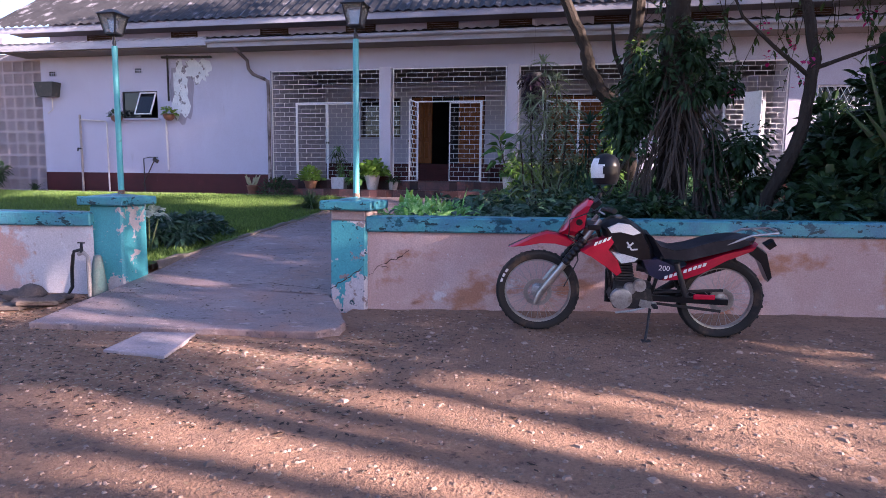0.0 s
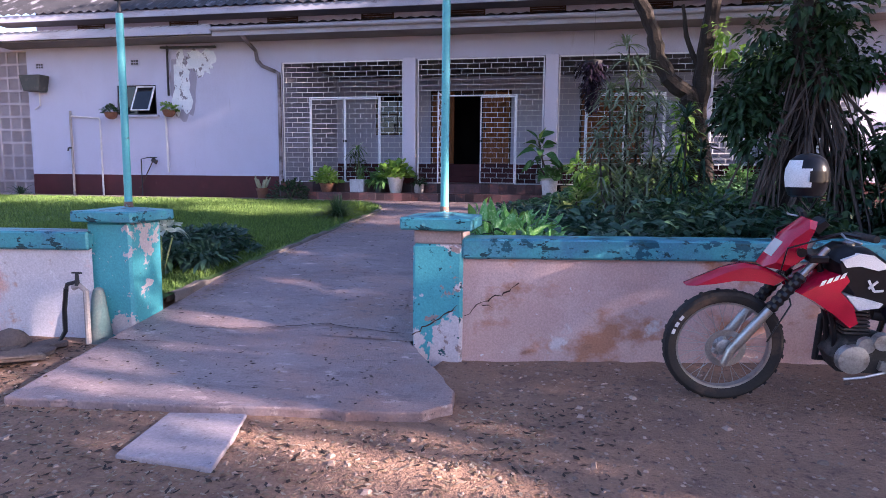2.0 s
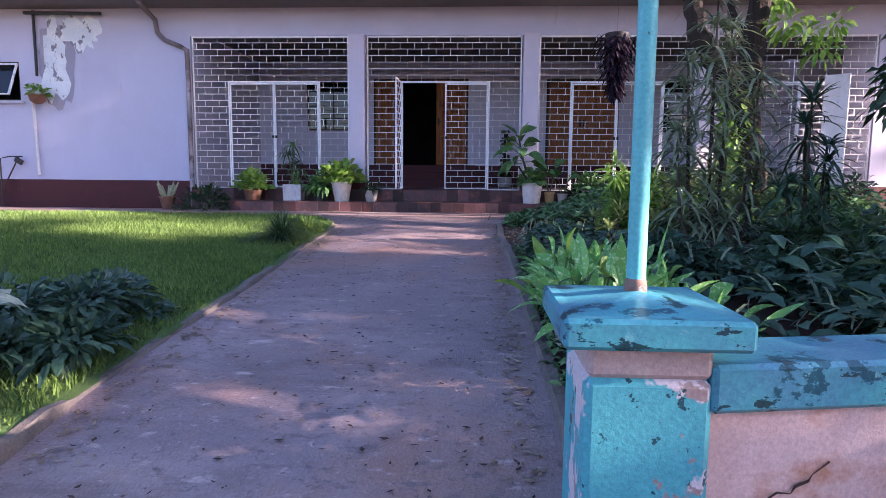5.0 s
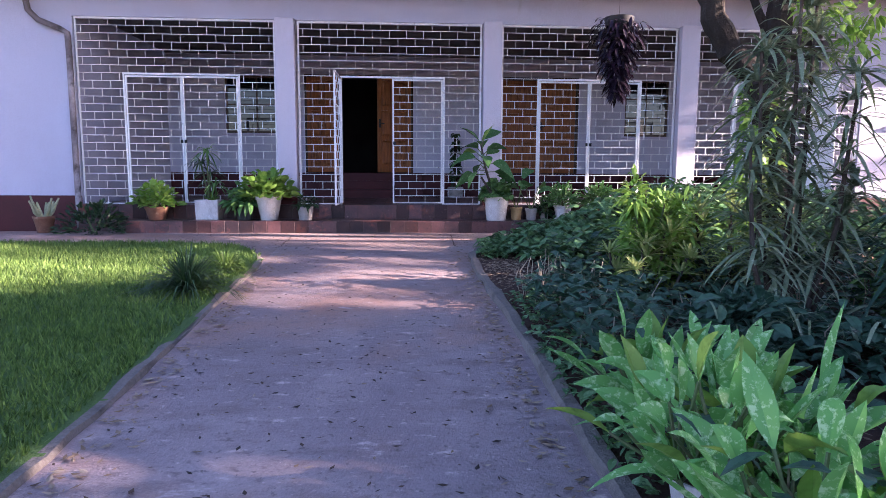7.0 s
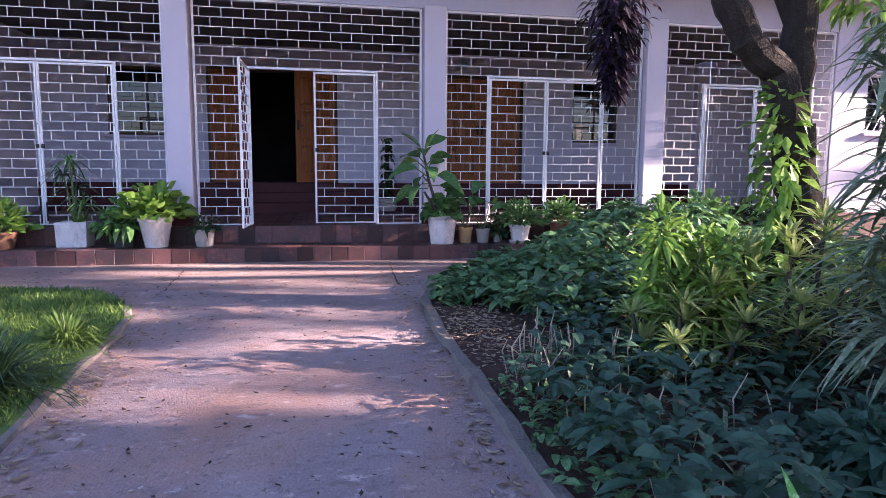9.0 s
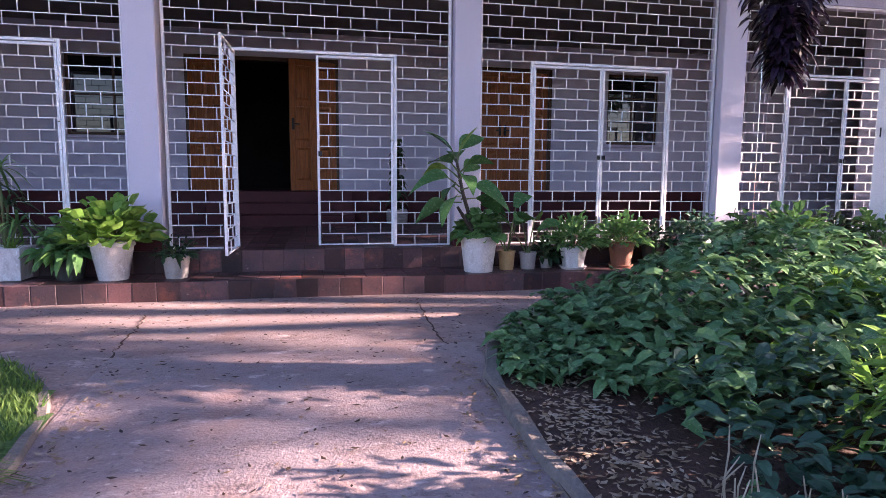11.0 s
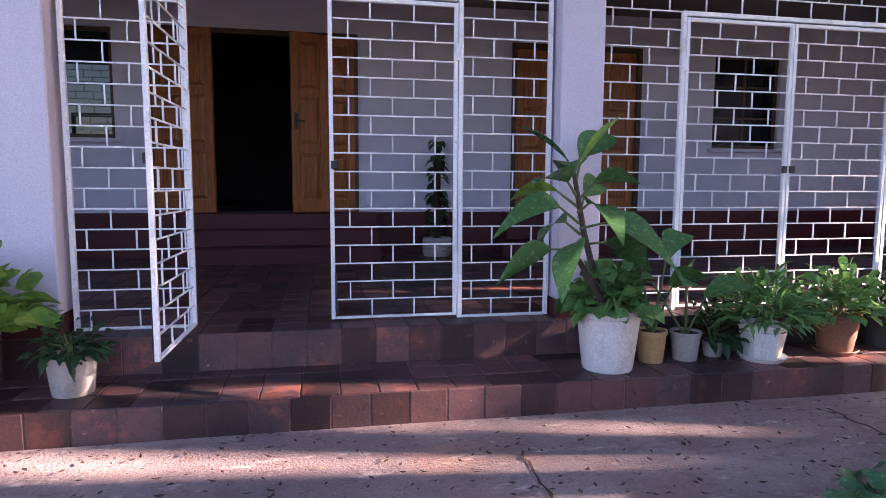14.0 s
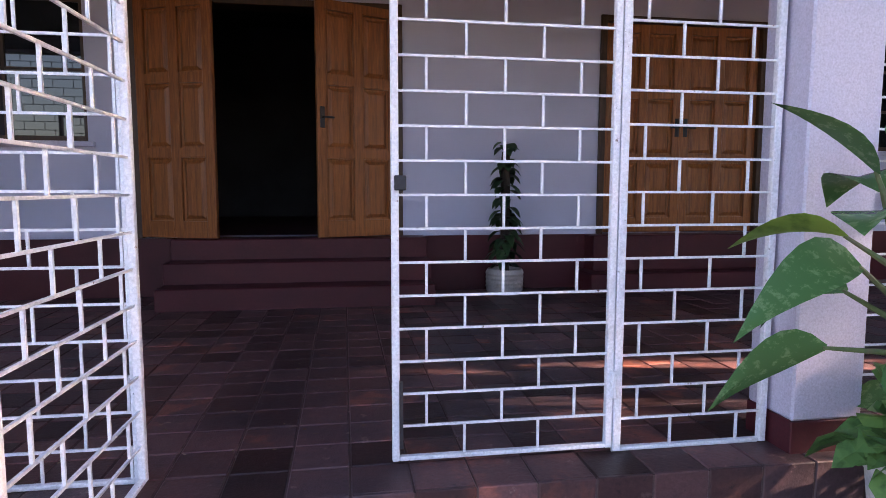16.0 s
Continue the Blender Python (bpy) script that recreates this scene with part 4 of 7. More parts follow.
SPIKE = leaf_mat("pale_flower_spike", (0.30, 0.26, 0.19), (0.42, 0.36, 0.28), 0.7, None, 0.2)


def ball_way(r, low=-0.2):
    while True:
        v = Vector((r.uniform(-1, 1), r.uniform(-1, 1), r.uniform(low, 1)))
        if 0.2 < v.length < 1:
            return v.normalized()


def mound(r, rx, ry, h, n, length, width, droop=0.4, shape="oval", base=(0, 0, 0), fill=0.55, low=0.0, up=0.25):
    """Leaves over a low mound: each starts inside it and points outwards."""
    m = Mesh()
    for _ in range(n):
        d = ball_way(r, low)
        q = r.uniform(fill, 1.0)
        p = Vector((d.x * rx * q, d.y * ry * q, max(0.02, d.z * h * q))) + Vector(base)
        w = (d + Vector((r.uniform(-.6, .6), r.uniform(-.6, .6), r.uniform(-0.2, 0.5) + up))).normalized()
        k = r.uniform(0.65, 1.15)
        m.leaf(p, w, length * k, width * k, droop * r.uniform(0.6, 1.4), shape, 0.2, None, 3, r.uniform(-0.8, 0.8))
    return m


def rosette(r, n, length, width, droop, base, tilt=(0.1, 0.9), shape="blade", steps=4):
    """Strap leaves from one crown."""
    m = Mesh()
    for i in range(n):
        a = i * 2.399 + r.uniform(-0.3, 0.3)
        t = r.uniform(*tilt)
        w = Vector((math.cos(a) * math.cos(t), math.sin(a) * math.cos(t), math.sin(t)))
        k = r.uniform(0.7, 1.1)
        m.leaf(Vector(base) + Vector((math.cos(a), math.sin(a), 0)) * 0.012, w, length * k, width * k, droop * r.uniform(0.7, 1.3), shape, 0.3, None, steps)
    return m


# pots
P_WHITE = surface("whitewashed_plastic", [(0.62, 0.59, 0.60), ((0.44, 0.40, 0.40), 6.0, 0.5, 0.68, (1, 1, 0.5)), ((0.70, 0.68, 0.70), 16.0, 0.58, 0.66, None)], 0.6, 70, 0.25, 0.003)
P_YELLOW = surface("ochre_clay", [(0.50, 0.32, 0.15), ((0.40, 0.22, 0.10), 7.0, 0.5, 0.7, None)], 0.7, 70, 0.3, 0.003)
P_GREY = surface("grey_cement_pot", [(0.36, 0.32, 0.31), ((0.25, 0.22, 0.21), 6.0, 0.5, 0.7, None)], 0.85, 60, 0.4, 0.004)
P_BROWN = surface("brown_clay_pot", [(0.21, 0.10, 0.065), ((0.13, 0.06, 0.045), 6.0, 0.5, 0.7, None), ((0.34, 0.24, 0.19), 9.0, 0.6, 0.75, None)], 0.7, 60, 0.3, 0.003)
P_BLACK = surface("dark_plastic_pot", [(0.05, 0.055, 0.055), ((0.11, 0.10, 0.09), 7.0, 0.55, 0.75, None)], 0.55, 70, 0.2, 0.002)


def round_pot(t, mat, r0, r1, h, saucer=False, sides=22, label=""):
    m = Mesh().lathe([(r0 * 0.96, 0.0), (r0, 0.012), (r1, h * 0.86), (r1 * 1.02, h * 0.87), (r1 * 1.08, h * 0.88), (r1 * 1.08, h), (r1 * 0.98, h), (r1 * 0.95, h * 0.90)], sides)
    zoff = 0.022 if saucer else 0.0
    p = part("pot", m, mat, t, label, sides > 10, pose(0, 0, zoff))
    if saucer:
        part("saucer", Mesh().lathe([(r0 * 1.1, 0), (r0 * 1.32, 0.03), (r0 * 1.28, 0.034), (r0 * 1.0, 0.02)], 20), mat, t, "", True)
    part("potting_soil", Mesh().lathe([(r1 * 0.5, h * 0.86), (r1 * 0.95, h * 0.91)], 14), SOIL, t)
    return h * 0.9 + zoff


def square_pot(t, mat, w, h, taper=0.9):
    m = Mesh()
    a, b = w / 2 * taper, w / 2
    m.add([(-a, -a, 0), (a, -a, 0), (a, a, 0), (-a, a, 0), (-b, -b, h), (b, -b, h), (b, b, h), (-b, b, h), (-b + .025, -b + .025, h), (b - .025, -b + .025, h), (b - .025, b - .025, h), (-b + .025, b - .025, h), (-b + .03, -b + .03, h - .04), (b - .03, -b + .03, h - .04), (b - .03, b - .03, h - .04), (-b + .03, b - .03, h - .04)],
          [(3, 2, 1, 0), (0, 1, 5, 4), (1, 2, 6, 5), (2, 3, 7, 6), (3, 0, 4, 7), (4, 5, 9, 8), (5, 6, 10, 9), (6, 7, 11, 10), (7, 4, 8, 11), (8, 9, 13, 12), (9, 10, 14, 13), (10, 11, 15, 14), (11, 8, 12, 15), (12, 13, 14, 15)])
    part("pot", m, mat, t, "", False, None, 0.008)
    part("potting_soil", Mesh().box(-b + .035, -b + .035, h - .08, b - .035, b - .035, h - .038), SOIL, t)
    return h - 0.04


def potted(x, y, z, label, seed, pot, foliage, turn=0):
    t = thing("potted_plant", (x, y, z, 0, 0, turn), label, "potted plant", "pots on the porch step")
    top = pot(t)
    foliage(t, random.Random(seed), top)
    return t


def leafy(mat, rx, h, n, length, width, droop=0.4, shape="oval", low=-0.25, stems=7):
    def go(t, r, top):
        for k in range(stems):
            d = ball_way(r, 0.4)
            s = Mesh().tube([(0, 0, top - 0.01), (d.x * rx * 0.35, d.y * rx * 0.35, top + h * 0.4), (d.x * rx * 0.7, d.y * rx * 0.7, top + h * 0.75 * d.z)], [0.006, 0.005, 0.003], 5)
            part("stem", s, STEM, t)
        part("foliage", mound(r, rx, rx, h * 1.1, int(n * 1.3), length, width, droop, shape, (0, 0, top + 0.02), 0.35, low), mat, t)
    return go


def big_leaved(t, r, top):
    """The tall dumb cane with a low trailing plant at its foot."""
    stem = [(0, 0, top - 0.02), (-0.09, 0.0, top + 0.20), (-0.18, -0.02, top + 0.48), (-0.25, -0.02, top + 0.82)]
    part("cane", Mesh().tube(stem, [0.022, 0.021, 0.019, 0.014], 8), ROOT, t, "pale ringed cane", True)
    part("cane", Mesh().tube([(0.03, -0.03, top - 0.02), (-0.10, -0.10, top + 0.10), (-0.26, -0.14, top + 0.34)], [0.024, 0.022, 0.015], 8), ROOT, t, "dark ringed leaning cane", True)
    for i in range(15):
        a = i * 2.399 + 0.5
        u = i / 14
        e = 1.25 - 1.35 * u + r.uniform(-.35, .35)
        zz = top + 0.82 - 0.44 * u
        w = Vector((math.cos(a) * math.cos(e), math.sin(a) * math.cos(e), math.sin(e)))
        b = Vector((-0.25 + 0.06 * u, -0.02, zz))
        pl_ = 0.10 + 0.09 * u
        part("leaf_stalk", Mesh().tube([b, b + w * pl_ + Vector((0, 0, 0.02))], [0.010, 0.006], 6), STEM, t)
        out = (w + Vector((math.cos(a), math.sin(a), 0)) * 0.55).normalized()
        part("leaf", Mesh().leaf(b + w * (pl_ - 0.01) + Vector((0, 0, 0.02)), out, r.uniform(0.32, 0.45), r.uniform(0.16, 0.21), r.uniform(0.1, 0.9), "oval", 0.3, None, 8, r.uniform(0.1, 1.2) * (1 if i % 2 else -1)), G_LIGHT if i in (2, 6) else G_BIG, t, "", True)
    part("trailing_foliage", mound(r, 0.22, 0.22, 0.26, 150, 0.13, 0.12, 0.55, "round", (0, 0, top + 0.03), 0.5, -0.2), G_MID, t, "round-leaved trailing plant")


def bird_leaved(t, r, top):
    for i in range(4):
        a, e = i * 1.6 + 0.4, r.uniform(0.85, 1.35)
        ln = r.uniform(0.25, 0.5)
        w = Vector((math.cos(a) * math.cos(e), math.sin(a) * math.cos(e), math.sin(e)))
        b = Vector((0, 0, top)) + w * ln
        part("leaf_stalk", Mesh().tube([(0, 0, top - 0.02), b], [0.009, 0.006], 6), STEM, t)
        part("leaf", Mesh().leaf(b, (w + Vector((w.x, w.y, -0.1))).normalized(), 0.36, 0.19, 0.5, "paddle", 0.2, None, 6, 0.7 if i % 2 else -0.7), G_BIG, t, "", True)


def palm(t, r, top):
    s = Mesh()
    heads = []
    for k in range(4):
        a = k * 1.6
        e = Vector((math.cos(a) * 0.10, math.sin(a) * 0.08, top + 0.25 + 0.17 * k))
        s.tube([(0, 0, top - 0.02), e * 0.5 + Vector((0, 0, top * 0.5)), e], [0.014, 0.012, 0.009], 6)
        heads.append(e)
    part("cane_clump", s, STEM, t)
    for e in heads:
        part("leaf_crown", rosette(r, 24, 0.38, 0.028, 0.75, e, (-0.1, 1.2)), G_DARK if r.random() < 0.6 else G_MID, t)
    part("young_shoot_clump", rosette(r, 26, 0.30, 0.02, 0.3, (0.05, -0.03, top), (0.6, 1.4)), G_LIGHT, t)


def cactus(t, r, top):
    m = Mesh()
    for k in range(11):
        a = r.uniform(0, 6.28)
        q = Vector((math.cos(a), math.sin(a), 0))
        p0 = q * 0.03 + Vector((0, 0, top - 0.02))
        m.tube([p0, p0 + q * 0.08 + Vector((0, 0, 0.10)), p0 + q * r.uniform(0.10, 0.2) + Vector((0, 0, r.uniform(0.2, 0.34)))], [0.022, 0.026, 0.012], 7)
    part("stem_clump", m, SUCC, t, "", True)


SUCC = surface("pale_succulent", [(0.34, 0.34, 0.22), ((0.20, 0.24, 0.13), 8.0, 0.45, 0.7, None)], 0.6, 60, 0.2, 0.002)
Z = TREAD_Z
potted(-1.47, 15.12, Z, "tall dumb cane with broad leaves in a whitewashed bucket", 1, lambda t: round_pot(t, P_WHITE, 0.15, 0.185, 0.37), big_leaved)
potted(-1.14, 15.20, Z, "broad-leaved young plant in an ochre clay pot", 2, lambda t: round_pot(t, P_YELLOW, 0.075, 0.088, 0.20), bird_leaved)
potted(-0.90, 15.21, Z, "single-leaved cutting in a grey cement pot", 3, lambda t: round_pot(t, P_GREY, 0.075, 0.09, 0.18), bird_leaved, 120)
potted(-0.68, 15.25, Z, "small dark bushy plant in a grey pot", 4, lambda t: round_pot(t, P_GREY, 0.055, 0.065, 0.10), leafy(G_DARK, 0.16, 0.28, 110, 0.09, 0.05))
potted(-0.42, 15.12, Z, "spider-leaved plant in a white hexagonal pot with saucer", 5, lambda t: round_pot(t, P_WHITE, 0.11, 0.14, 0.21, True, 6), leafy(G_MID, 0.27, 0.30, 230, 0.19, 0.034, 0.55, "blade", 0.0))
potted(0.17, 15.18, Z, "leafy green plant in a brown clay pot with saucer", 6, lambda t: round_pot(t, P_BROWN, 0.105, 0.135, 0.24, True), leafy(G_MID, 0.28, 0.30, 170, 0.15, 0.07, 0.5, "oval", -0.05))
potted(0.60, 15.27, Z, "dark leafy plant in a dark plastic pot", 7, lambda t: round_pot(t, P_BLACK, 0.09, 0.12, 0.24), leafy(G_DARK, 0.22, 0.26, 90, 0.13, 0.06, 0.6))
potted(1.13, 15.24, Z, "silvery leafy plant in a tall white square planter", 8, lambda t: square_pot(t, P_WHITE, 0.31, 0.35, 0.92), leafy(G_BLUE, 0.29, 0.26, 150, 0.14, 0.085, 0.7), 28)
potted(1.70, 15.24, Z, "drooping leafy plant in a brown and white pot", 9, lambda t: round_pot(t, P_BROWN, 0.11, 0.145, 0.23), leafy(G_DARK, 0.28, 0.34, 110, 0.18, 0.09, 0.6))
potted(2.42, 15.27, Z, "broad-leaved plant in a white round bucket", 10, lambda t: round_pot(t, P_WHITE, 0.14, 0.18, 0.32), leafy(G_MID, 0.34, 0.34, 90, 0.24, 0.13, 0.5))
potted(2.95, 15.24, Z, "leafy plant in a round brown clay pot", 11, lambda t: round_pot(t, P_BROWN, 0.15, 0.17, 0.28), leafy(G_DARK, 0.33, 0.26, 120, 0.17, 0.08, 0.6))
potted(3.55, 15.22, Z, "bushy plant in a grey cement pot", 12, lambda t: round_pot(t, P_GREY, 0.13, 0.16, 0.26), leafy(G_MID, 0.33, 0.30, 120, 0.20, 0.09, 0.6))
potted(4.25, 15.22, Z, "bushy plant in a dark plastic pot", 13, lambda t: round_pot(t, P_BLACK, 0.13, 0.16, 0.26), leafy(G_BLUE, 0.33, 0.30, 120, 0.18, 0.08, 0.6))
potted(-4.97, 15.17, Z, "bright yellow-green leafy plant in a whitewashed bucket", 14, lambda t: round_pot(t, P_WHITE, 0.13, 0.185, 0.36), leafy(G_LIGHT, 0.40, 0.36, 230, 0.16, 0.12, 0.4, "round", 0.0))
potted(-5.36, 15.24, Z, "dark green leafy plant in a dark plastic pot", 15, lambda t: round_pot(t, P_BLACK, 0.11, 0.14, 0.24), leafy(G_MID, 0.27, 0.30, 120, 0.17, 0.10, 0.7, "heart", -0.5))
potted(-4.42, 15.18, Z, "small bushy plant in a mossy grey pot", 16, lambda t: round_pot(t, P_GREY, 0.10, 0.12, 0.21), leafy(G_DARK, 0.19, 0.18, 130, 0.075, 0.045, 0.6, "oval", -0.5))
potted(-5.92, 15.36, Z, "slender dragon plant in a white square planter", 17, lambda t: square_pot(t, P_WHITE, 0.35, 0.30, 0.95), palm)
potted(-6.65, 15.18, Z, "leafy green plant in a terracotta bowl", 18, lambda t: round_pot(t, P_BROWN, 0.12, 0.165, 0.20), leafy(G_LIGHT, 0.34, 0.34, 190, 0.13, 0.09, 0.4, "round", 0.0))
potted(-8.18, 14.95, APRON_Z, "pale fleshy succulent in a brown clay pot", 19, lambda t: round_pot(t, P_BROWN, 0.10, 0.14, 0.24), cactus)
t = thing("garden_shrub", (-7.42, 14.85, APRON_Z - 0.02), "low dark glossy shrub beside the porch step", "shrub")
part("stems", Mesh().tube([(0, 0, 0), (0.1, 0, 0.25)], 0.012).tube([(0, 0, 0), (-0.15, 0.05, 0.28)], 0.012), STEM, t)
part("foliage", mound(random.Random(20), 0.52, 0.30, 0.46, 330, 0.16, 0.055, 0.4, "oval"), G_DARK, t)
# climbing plant on a pole inside the porch
t = thing("potted_plant", (-1.78, 19.12, PORCH_Z), "dark climbing plant on a pole in a ribbed pot", "potted plant")
rp = Mesh().lathe([(0.15, 0), (0.17, 0.03)] + [(0.17 + 0.008 * (k % 2), 0.05 + 0.02 * k) for k in range(9)] + [(0.16, 0.23), (0.15, 0.21)], 18)
part("pot", rp, P_GREY, t, "grey ribbed clay pot", True)
part("moss_pole", Mesh().lathe([(0.045, 0.2), (0.04, 1.25), (0.035, 1.3)], 10), BARK, t)
cl = Mesh()
r = random.Random(31)
for k in range(80):
    a, zz = r.uniform(0, 6.28), r.uniform(0.25, 1.38)
    d = Vector((math.cos(a), math.sin(a), 0.1))
    cl.leaf(Vector((0, 0, zz)) + d * 0.04, d, 0.15 * (1.3 - 0.5 * zz), 0.10, 0.8, "heart")
part("foliage", cl, G_DARK, t)

# ---------------------------------------------------------------- motorcycle
RED = surface("red_plastic", [(0.46, 0.010, 0.038), ((0.36, 0.009, 0.03), 6.0, 0.5, 0.7, None)], 0.2, 200, 0.05, 0.001, coat=0.5)
BLACKP = surface("black_plastic", [(0.010, 0.010, 0.013), ((0.02, 0.02, 0.022), 8.0, 0.5, 0.7, None)], 0.28, 150, 0.1, 0.001)
NAVY = surface("navy_plastic", [(0.014, 0.018, 0.05), ((0.02, 0.025, 0.06), 8.0, 0.5, 0.7, None)], 0.35, 150, 0.1, 0.001, coat=0.3)
SEAT = surface("seat_vinyl", [(0.012, 0.013, 0.02), ((0.03, 0.03, 0.04), 5.0, 0.5, 0.7, None)], 0.42, 140, 0.3, 0.002)
STEEL = surface("dull_steel", [(0.44, 0.432, 0.424), ((0.28, 0.264, 0.248), 9.0, 0.5, 0.7, None)], 0.35, 90, 0.2, 0.002, 0.85)
RUBBER = surface("dusty_rubber", [(0.028, 0.026, 0.026), ((0.10, 0.065, 0.05), 6.0, 0.52, 0.72, None)], 0.85, 80, 0.4, 0.003)
DECAL = surface("white_decal", [(0.74, 0.73, 0.74), ((0.66, 0.64, 0.64), 9.0, 0.5, 0.7, None)], 0.4, 150, 0.05, 0.001)
ENGINE = surface("engine_alloy", [(0.48, 0.47, 0.46), ((0.25, 0.23, 0.21), 14.0, 0.48, 0.68, None)], 0.45, 70, 0.4, 0.004, 0.7)


ENG_DARK = surface("oily_engine_black", [(0.05, 0.048, 0.048), ((0.14, 0.12, 0.11), 10.0, 0.52, 0.7, None)], 0.5, 70, 0.4, 0.004, 0.4)


def slab(profile, half, inset=0.82, flat=0.55):
    """A side profile (x, z) given thickness, its flanks pulled in towards the middle so that the edge is rounded."""
    m = Mesh()
    n = len(profile)
    cx, cz = sum(p[0] for p in profile) / n, sum(p[1] for p in profile) / n
    rings = [(-half, inset), (-half * flat, 1.0), (half * flat, 1.0), (half, inset)]
    v = []
    for y, k in rings:
        v += [(cx + (x - cx) * k, y, cz + (z - cz) * k) for x, z in profile]
    f = [tuple(range(n)), tuple(range(4 * n - 1, 3 * n - 1, -1))]
    for a in range(3):
        for i in range(n):
            j = (i + 1) % n
            f.append((a * n + i, (a + 1) * n + i, (a + 1) * n + j, a * n + j))
    return m.add(v, f)


def ring(r, prof, sides=40):
    """Turns (radius offset, y) pairs about the y axis at radius r, closed."""
    m = Mesh()
    k = len(prof)
    m.add([((r + p) * math.cos(2 * math.pi * i / sides), y, (r + p) * math.sin(2 * math.pi * i / sides)) for i in range(sides) for p, y in prof],
          [(i * k + a, i * k + (a + 1) % k, ((i + 1) % sides) * k + (a + 1) % k, ((i + 1) % sides) * k + a) for i in range(sides) for a in range(k)])
    return m


def wheel(parent, x, z, r, tw, turn=0.0):
    w = part("wheel", ring(r - 0.070, [(-0.012, -0.02), (-0.012, 0.02), (0.006, 0.024), (0.012, 0.02), (0.004, 0.0), (0.012, -0.02), (0.006, -0.024)], 48), STEEL, parent, "spoked steel wheel rim", True, pose(x, 0, z, 0, 0, turn))
    part("tyre", ring(r - 0.038, [(0.038, 0), (0.032, tw * 0.35), (0.014, tw * 0.5), (-0.014, tw * 0.46), (-0.032, tw * 0.3), (-0.032, -tw * 0.3), (-0.014, -tw * 0.46), (0.014, -tw * 0.5), (0.032, -tw * 0.35)], 56), RUBBER, w, "dusty black knobbly tyre", True)
    k = Mesh()
    for i in range(44):
        a = 2 * math.pi * i / 44
        ca, sa = math.cos(a), math.sin(a)
        for yy in ((-0.35, 0.12) if i % 2 else (-0.12, 0.35)):
            y0, rr = yy * tw, r - 0.006
            t = Vector((-sa, 0, ca)) * 0.010
            u = Vector((ca, 0, sa))
            b = u * rr + Vector((0, y0, 0))
            hh = Vector((0, tw * 0.12, 0))
            k.add([b - t - hh, b + t - hh, b + t + hh, b - t + hh, b - t - hh + u * .004, b + t - hh + u * .004, b + t + hh + u * .004, b - t + hh + u * .004],
                  [(4, 5, 6, 7), (0, 1, 5, 4), (1, 2, 6, 5), (2, 3, 7, 6), (3, 0, 4, 7)])
    part("tread", k, RUBBER, w)["kind"] = "stuff"
    s = Mesh()
    for i in range(36):
        a = 2 * math.pi * i / 36
        b = a + (0.55 if i % 2 else -0.55)
        yy = 0.03 if i % 4 < 2 else -0.03
        s.tube([(0.045 * math.cos(b), yy, 0.045 * math.sin(b)), ((r - 0.080) * math.cos(a), 0, (r - 0.080) * math.sin(a))], 0.0017, 4, False)
    part("spokes", s, STEEL, w)
    part("hub", ring(0.028, [(0.012, -0.05), (0.02, -0.045), (0.005, -0.02), (0.005, 0.02), (0.02, 0.045), (0.012, 0.05), (-0.027, 0.05), (-0.027, -0.05)], 20), ENGINE, w, "", True)
    return w


bike = thing("motorcycle", pose(-0.245, 5.03, -0.012, 7, 0, 4.5), "red, white and black trail motorcycle on its side stand", "motorcycle")
fw = wheel(bike, 0, 0.335, 0.333, 0.075, 0)
part("brake_disc", ring(0.10, [(0.012, -0.055), (0.012, -0.051), (-0.022, -0.051), (-0.022, -0.055)], 32), STEEL, fw, "drilled brake disc")
part("tyre_marking", Mesh().add([(0.3 * math.cos(a + d) * q, -0.0435, 0.3 * math.sin(a + d) * q) for a in (2.5, 2.65, 2.8) for d in (0, 0.1) for q in (0.97, 1.03)], [(4 * i, 4 * i + 1, 4 * i + 3, 4 * i + 2) for i in range(3)]), DECAL, fw, "white tyre lettering blocks")
rw = wheel(bike, 1.40, 0.32, 0.32, 0.105)
part("sprocket", ring(0.085, [(0.01, -0.062), (0.01, -0.057), (-0.03, -0.057), (-0.03, -0.062)], 30), STEEL, rw)
for sy in (-1, 1):
    part("fork_slider", Mesh().tube([(-0.012, 0.085 * sy, 0.25), (0.02, 0.085 * sy, 0.335), (0.21, 0.085 * sy, 0.60)], [0.02, 0.029, 0.026], 10), STEEL, bike, "silver fork slider", True)
    part("fork_boot", Mesh().tube([(0.20 + 0.012 * k, 0.085 * sy, 0.585 + 0.0168 * k) for k in range(13)], [0.036 if k % 2 else 0.029 for k in range(13)], 10), BLACKP, bike, "black rubber fork boot")
    part("fork_tube", Mesh().tube([(0.34, 0.085 * sy, 0.78), (0.455, 0.085 * sy, 0.94)], 0.019, 10), STEEL, bike, "", True)
part("triple_clamp", Mesh().chamfer(0.36, -0.115, 0.86, 0.46, 0.115, 0.90, 0.008), BLACKP, bike)
part("front_fender", slab([(-0.24, 0.695), (-0.05, 0.79), (0.06, 0.825), (0.17, 0.81), (0.30, 0.75), (0.24, 0.71), (0.13, 0.735), (0.0, 0.735), (-0.12, 0.71)], 0.065, 0.86), RED, bike, "red beak-like front mudguard", True)
part("headlight_cowl", slab([(0.15, 0.82), (0.26, 1.00), (0.36, 1.085), (0.40, 1.075), (0.36, 0.97), (0.35, 0.86), (0.27, 0.80)], 0.10, 0.72), RED, bike, "red headlamp cowl", True)
part("headlight", Mesh().add([(0.185, -0.055, 0.88), (0.185, 0.055, 0.88), (0.245, 0.055, 0.975), (0.245, -0.055, 0.975)], [(0, 1, 2, 3)]), LAMP_GLASS, bike)
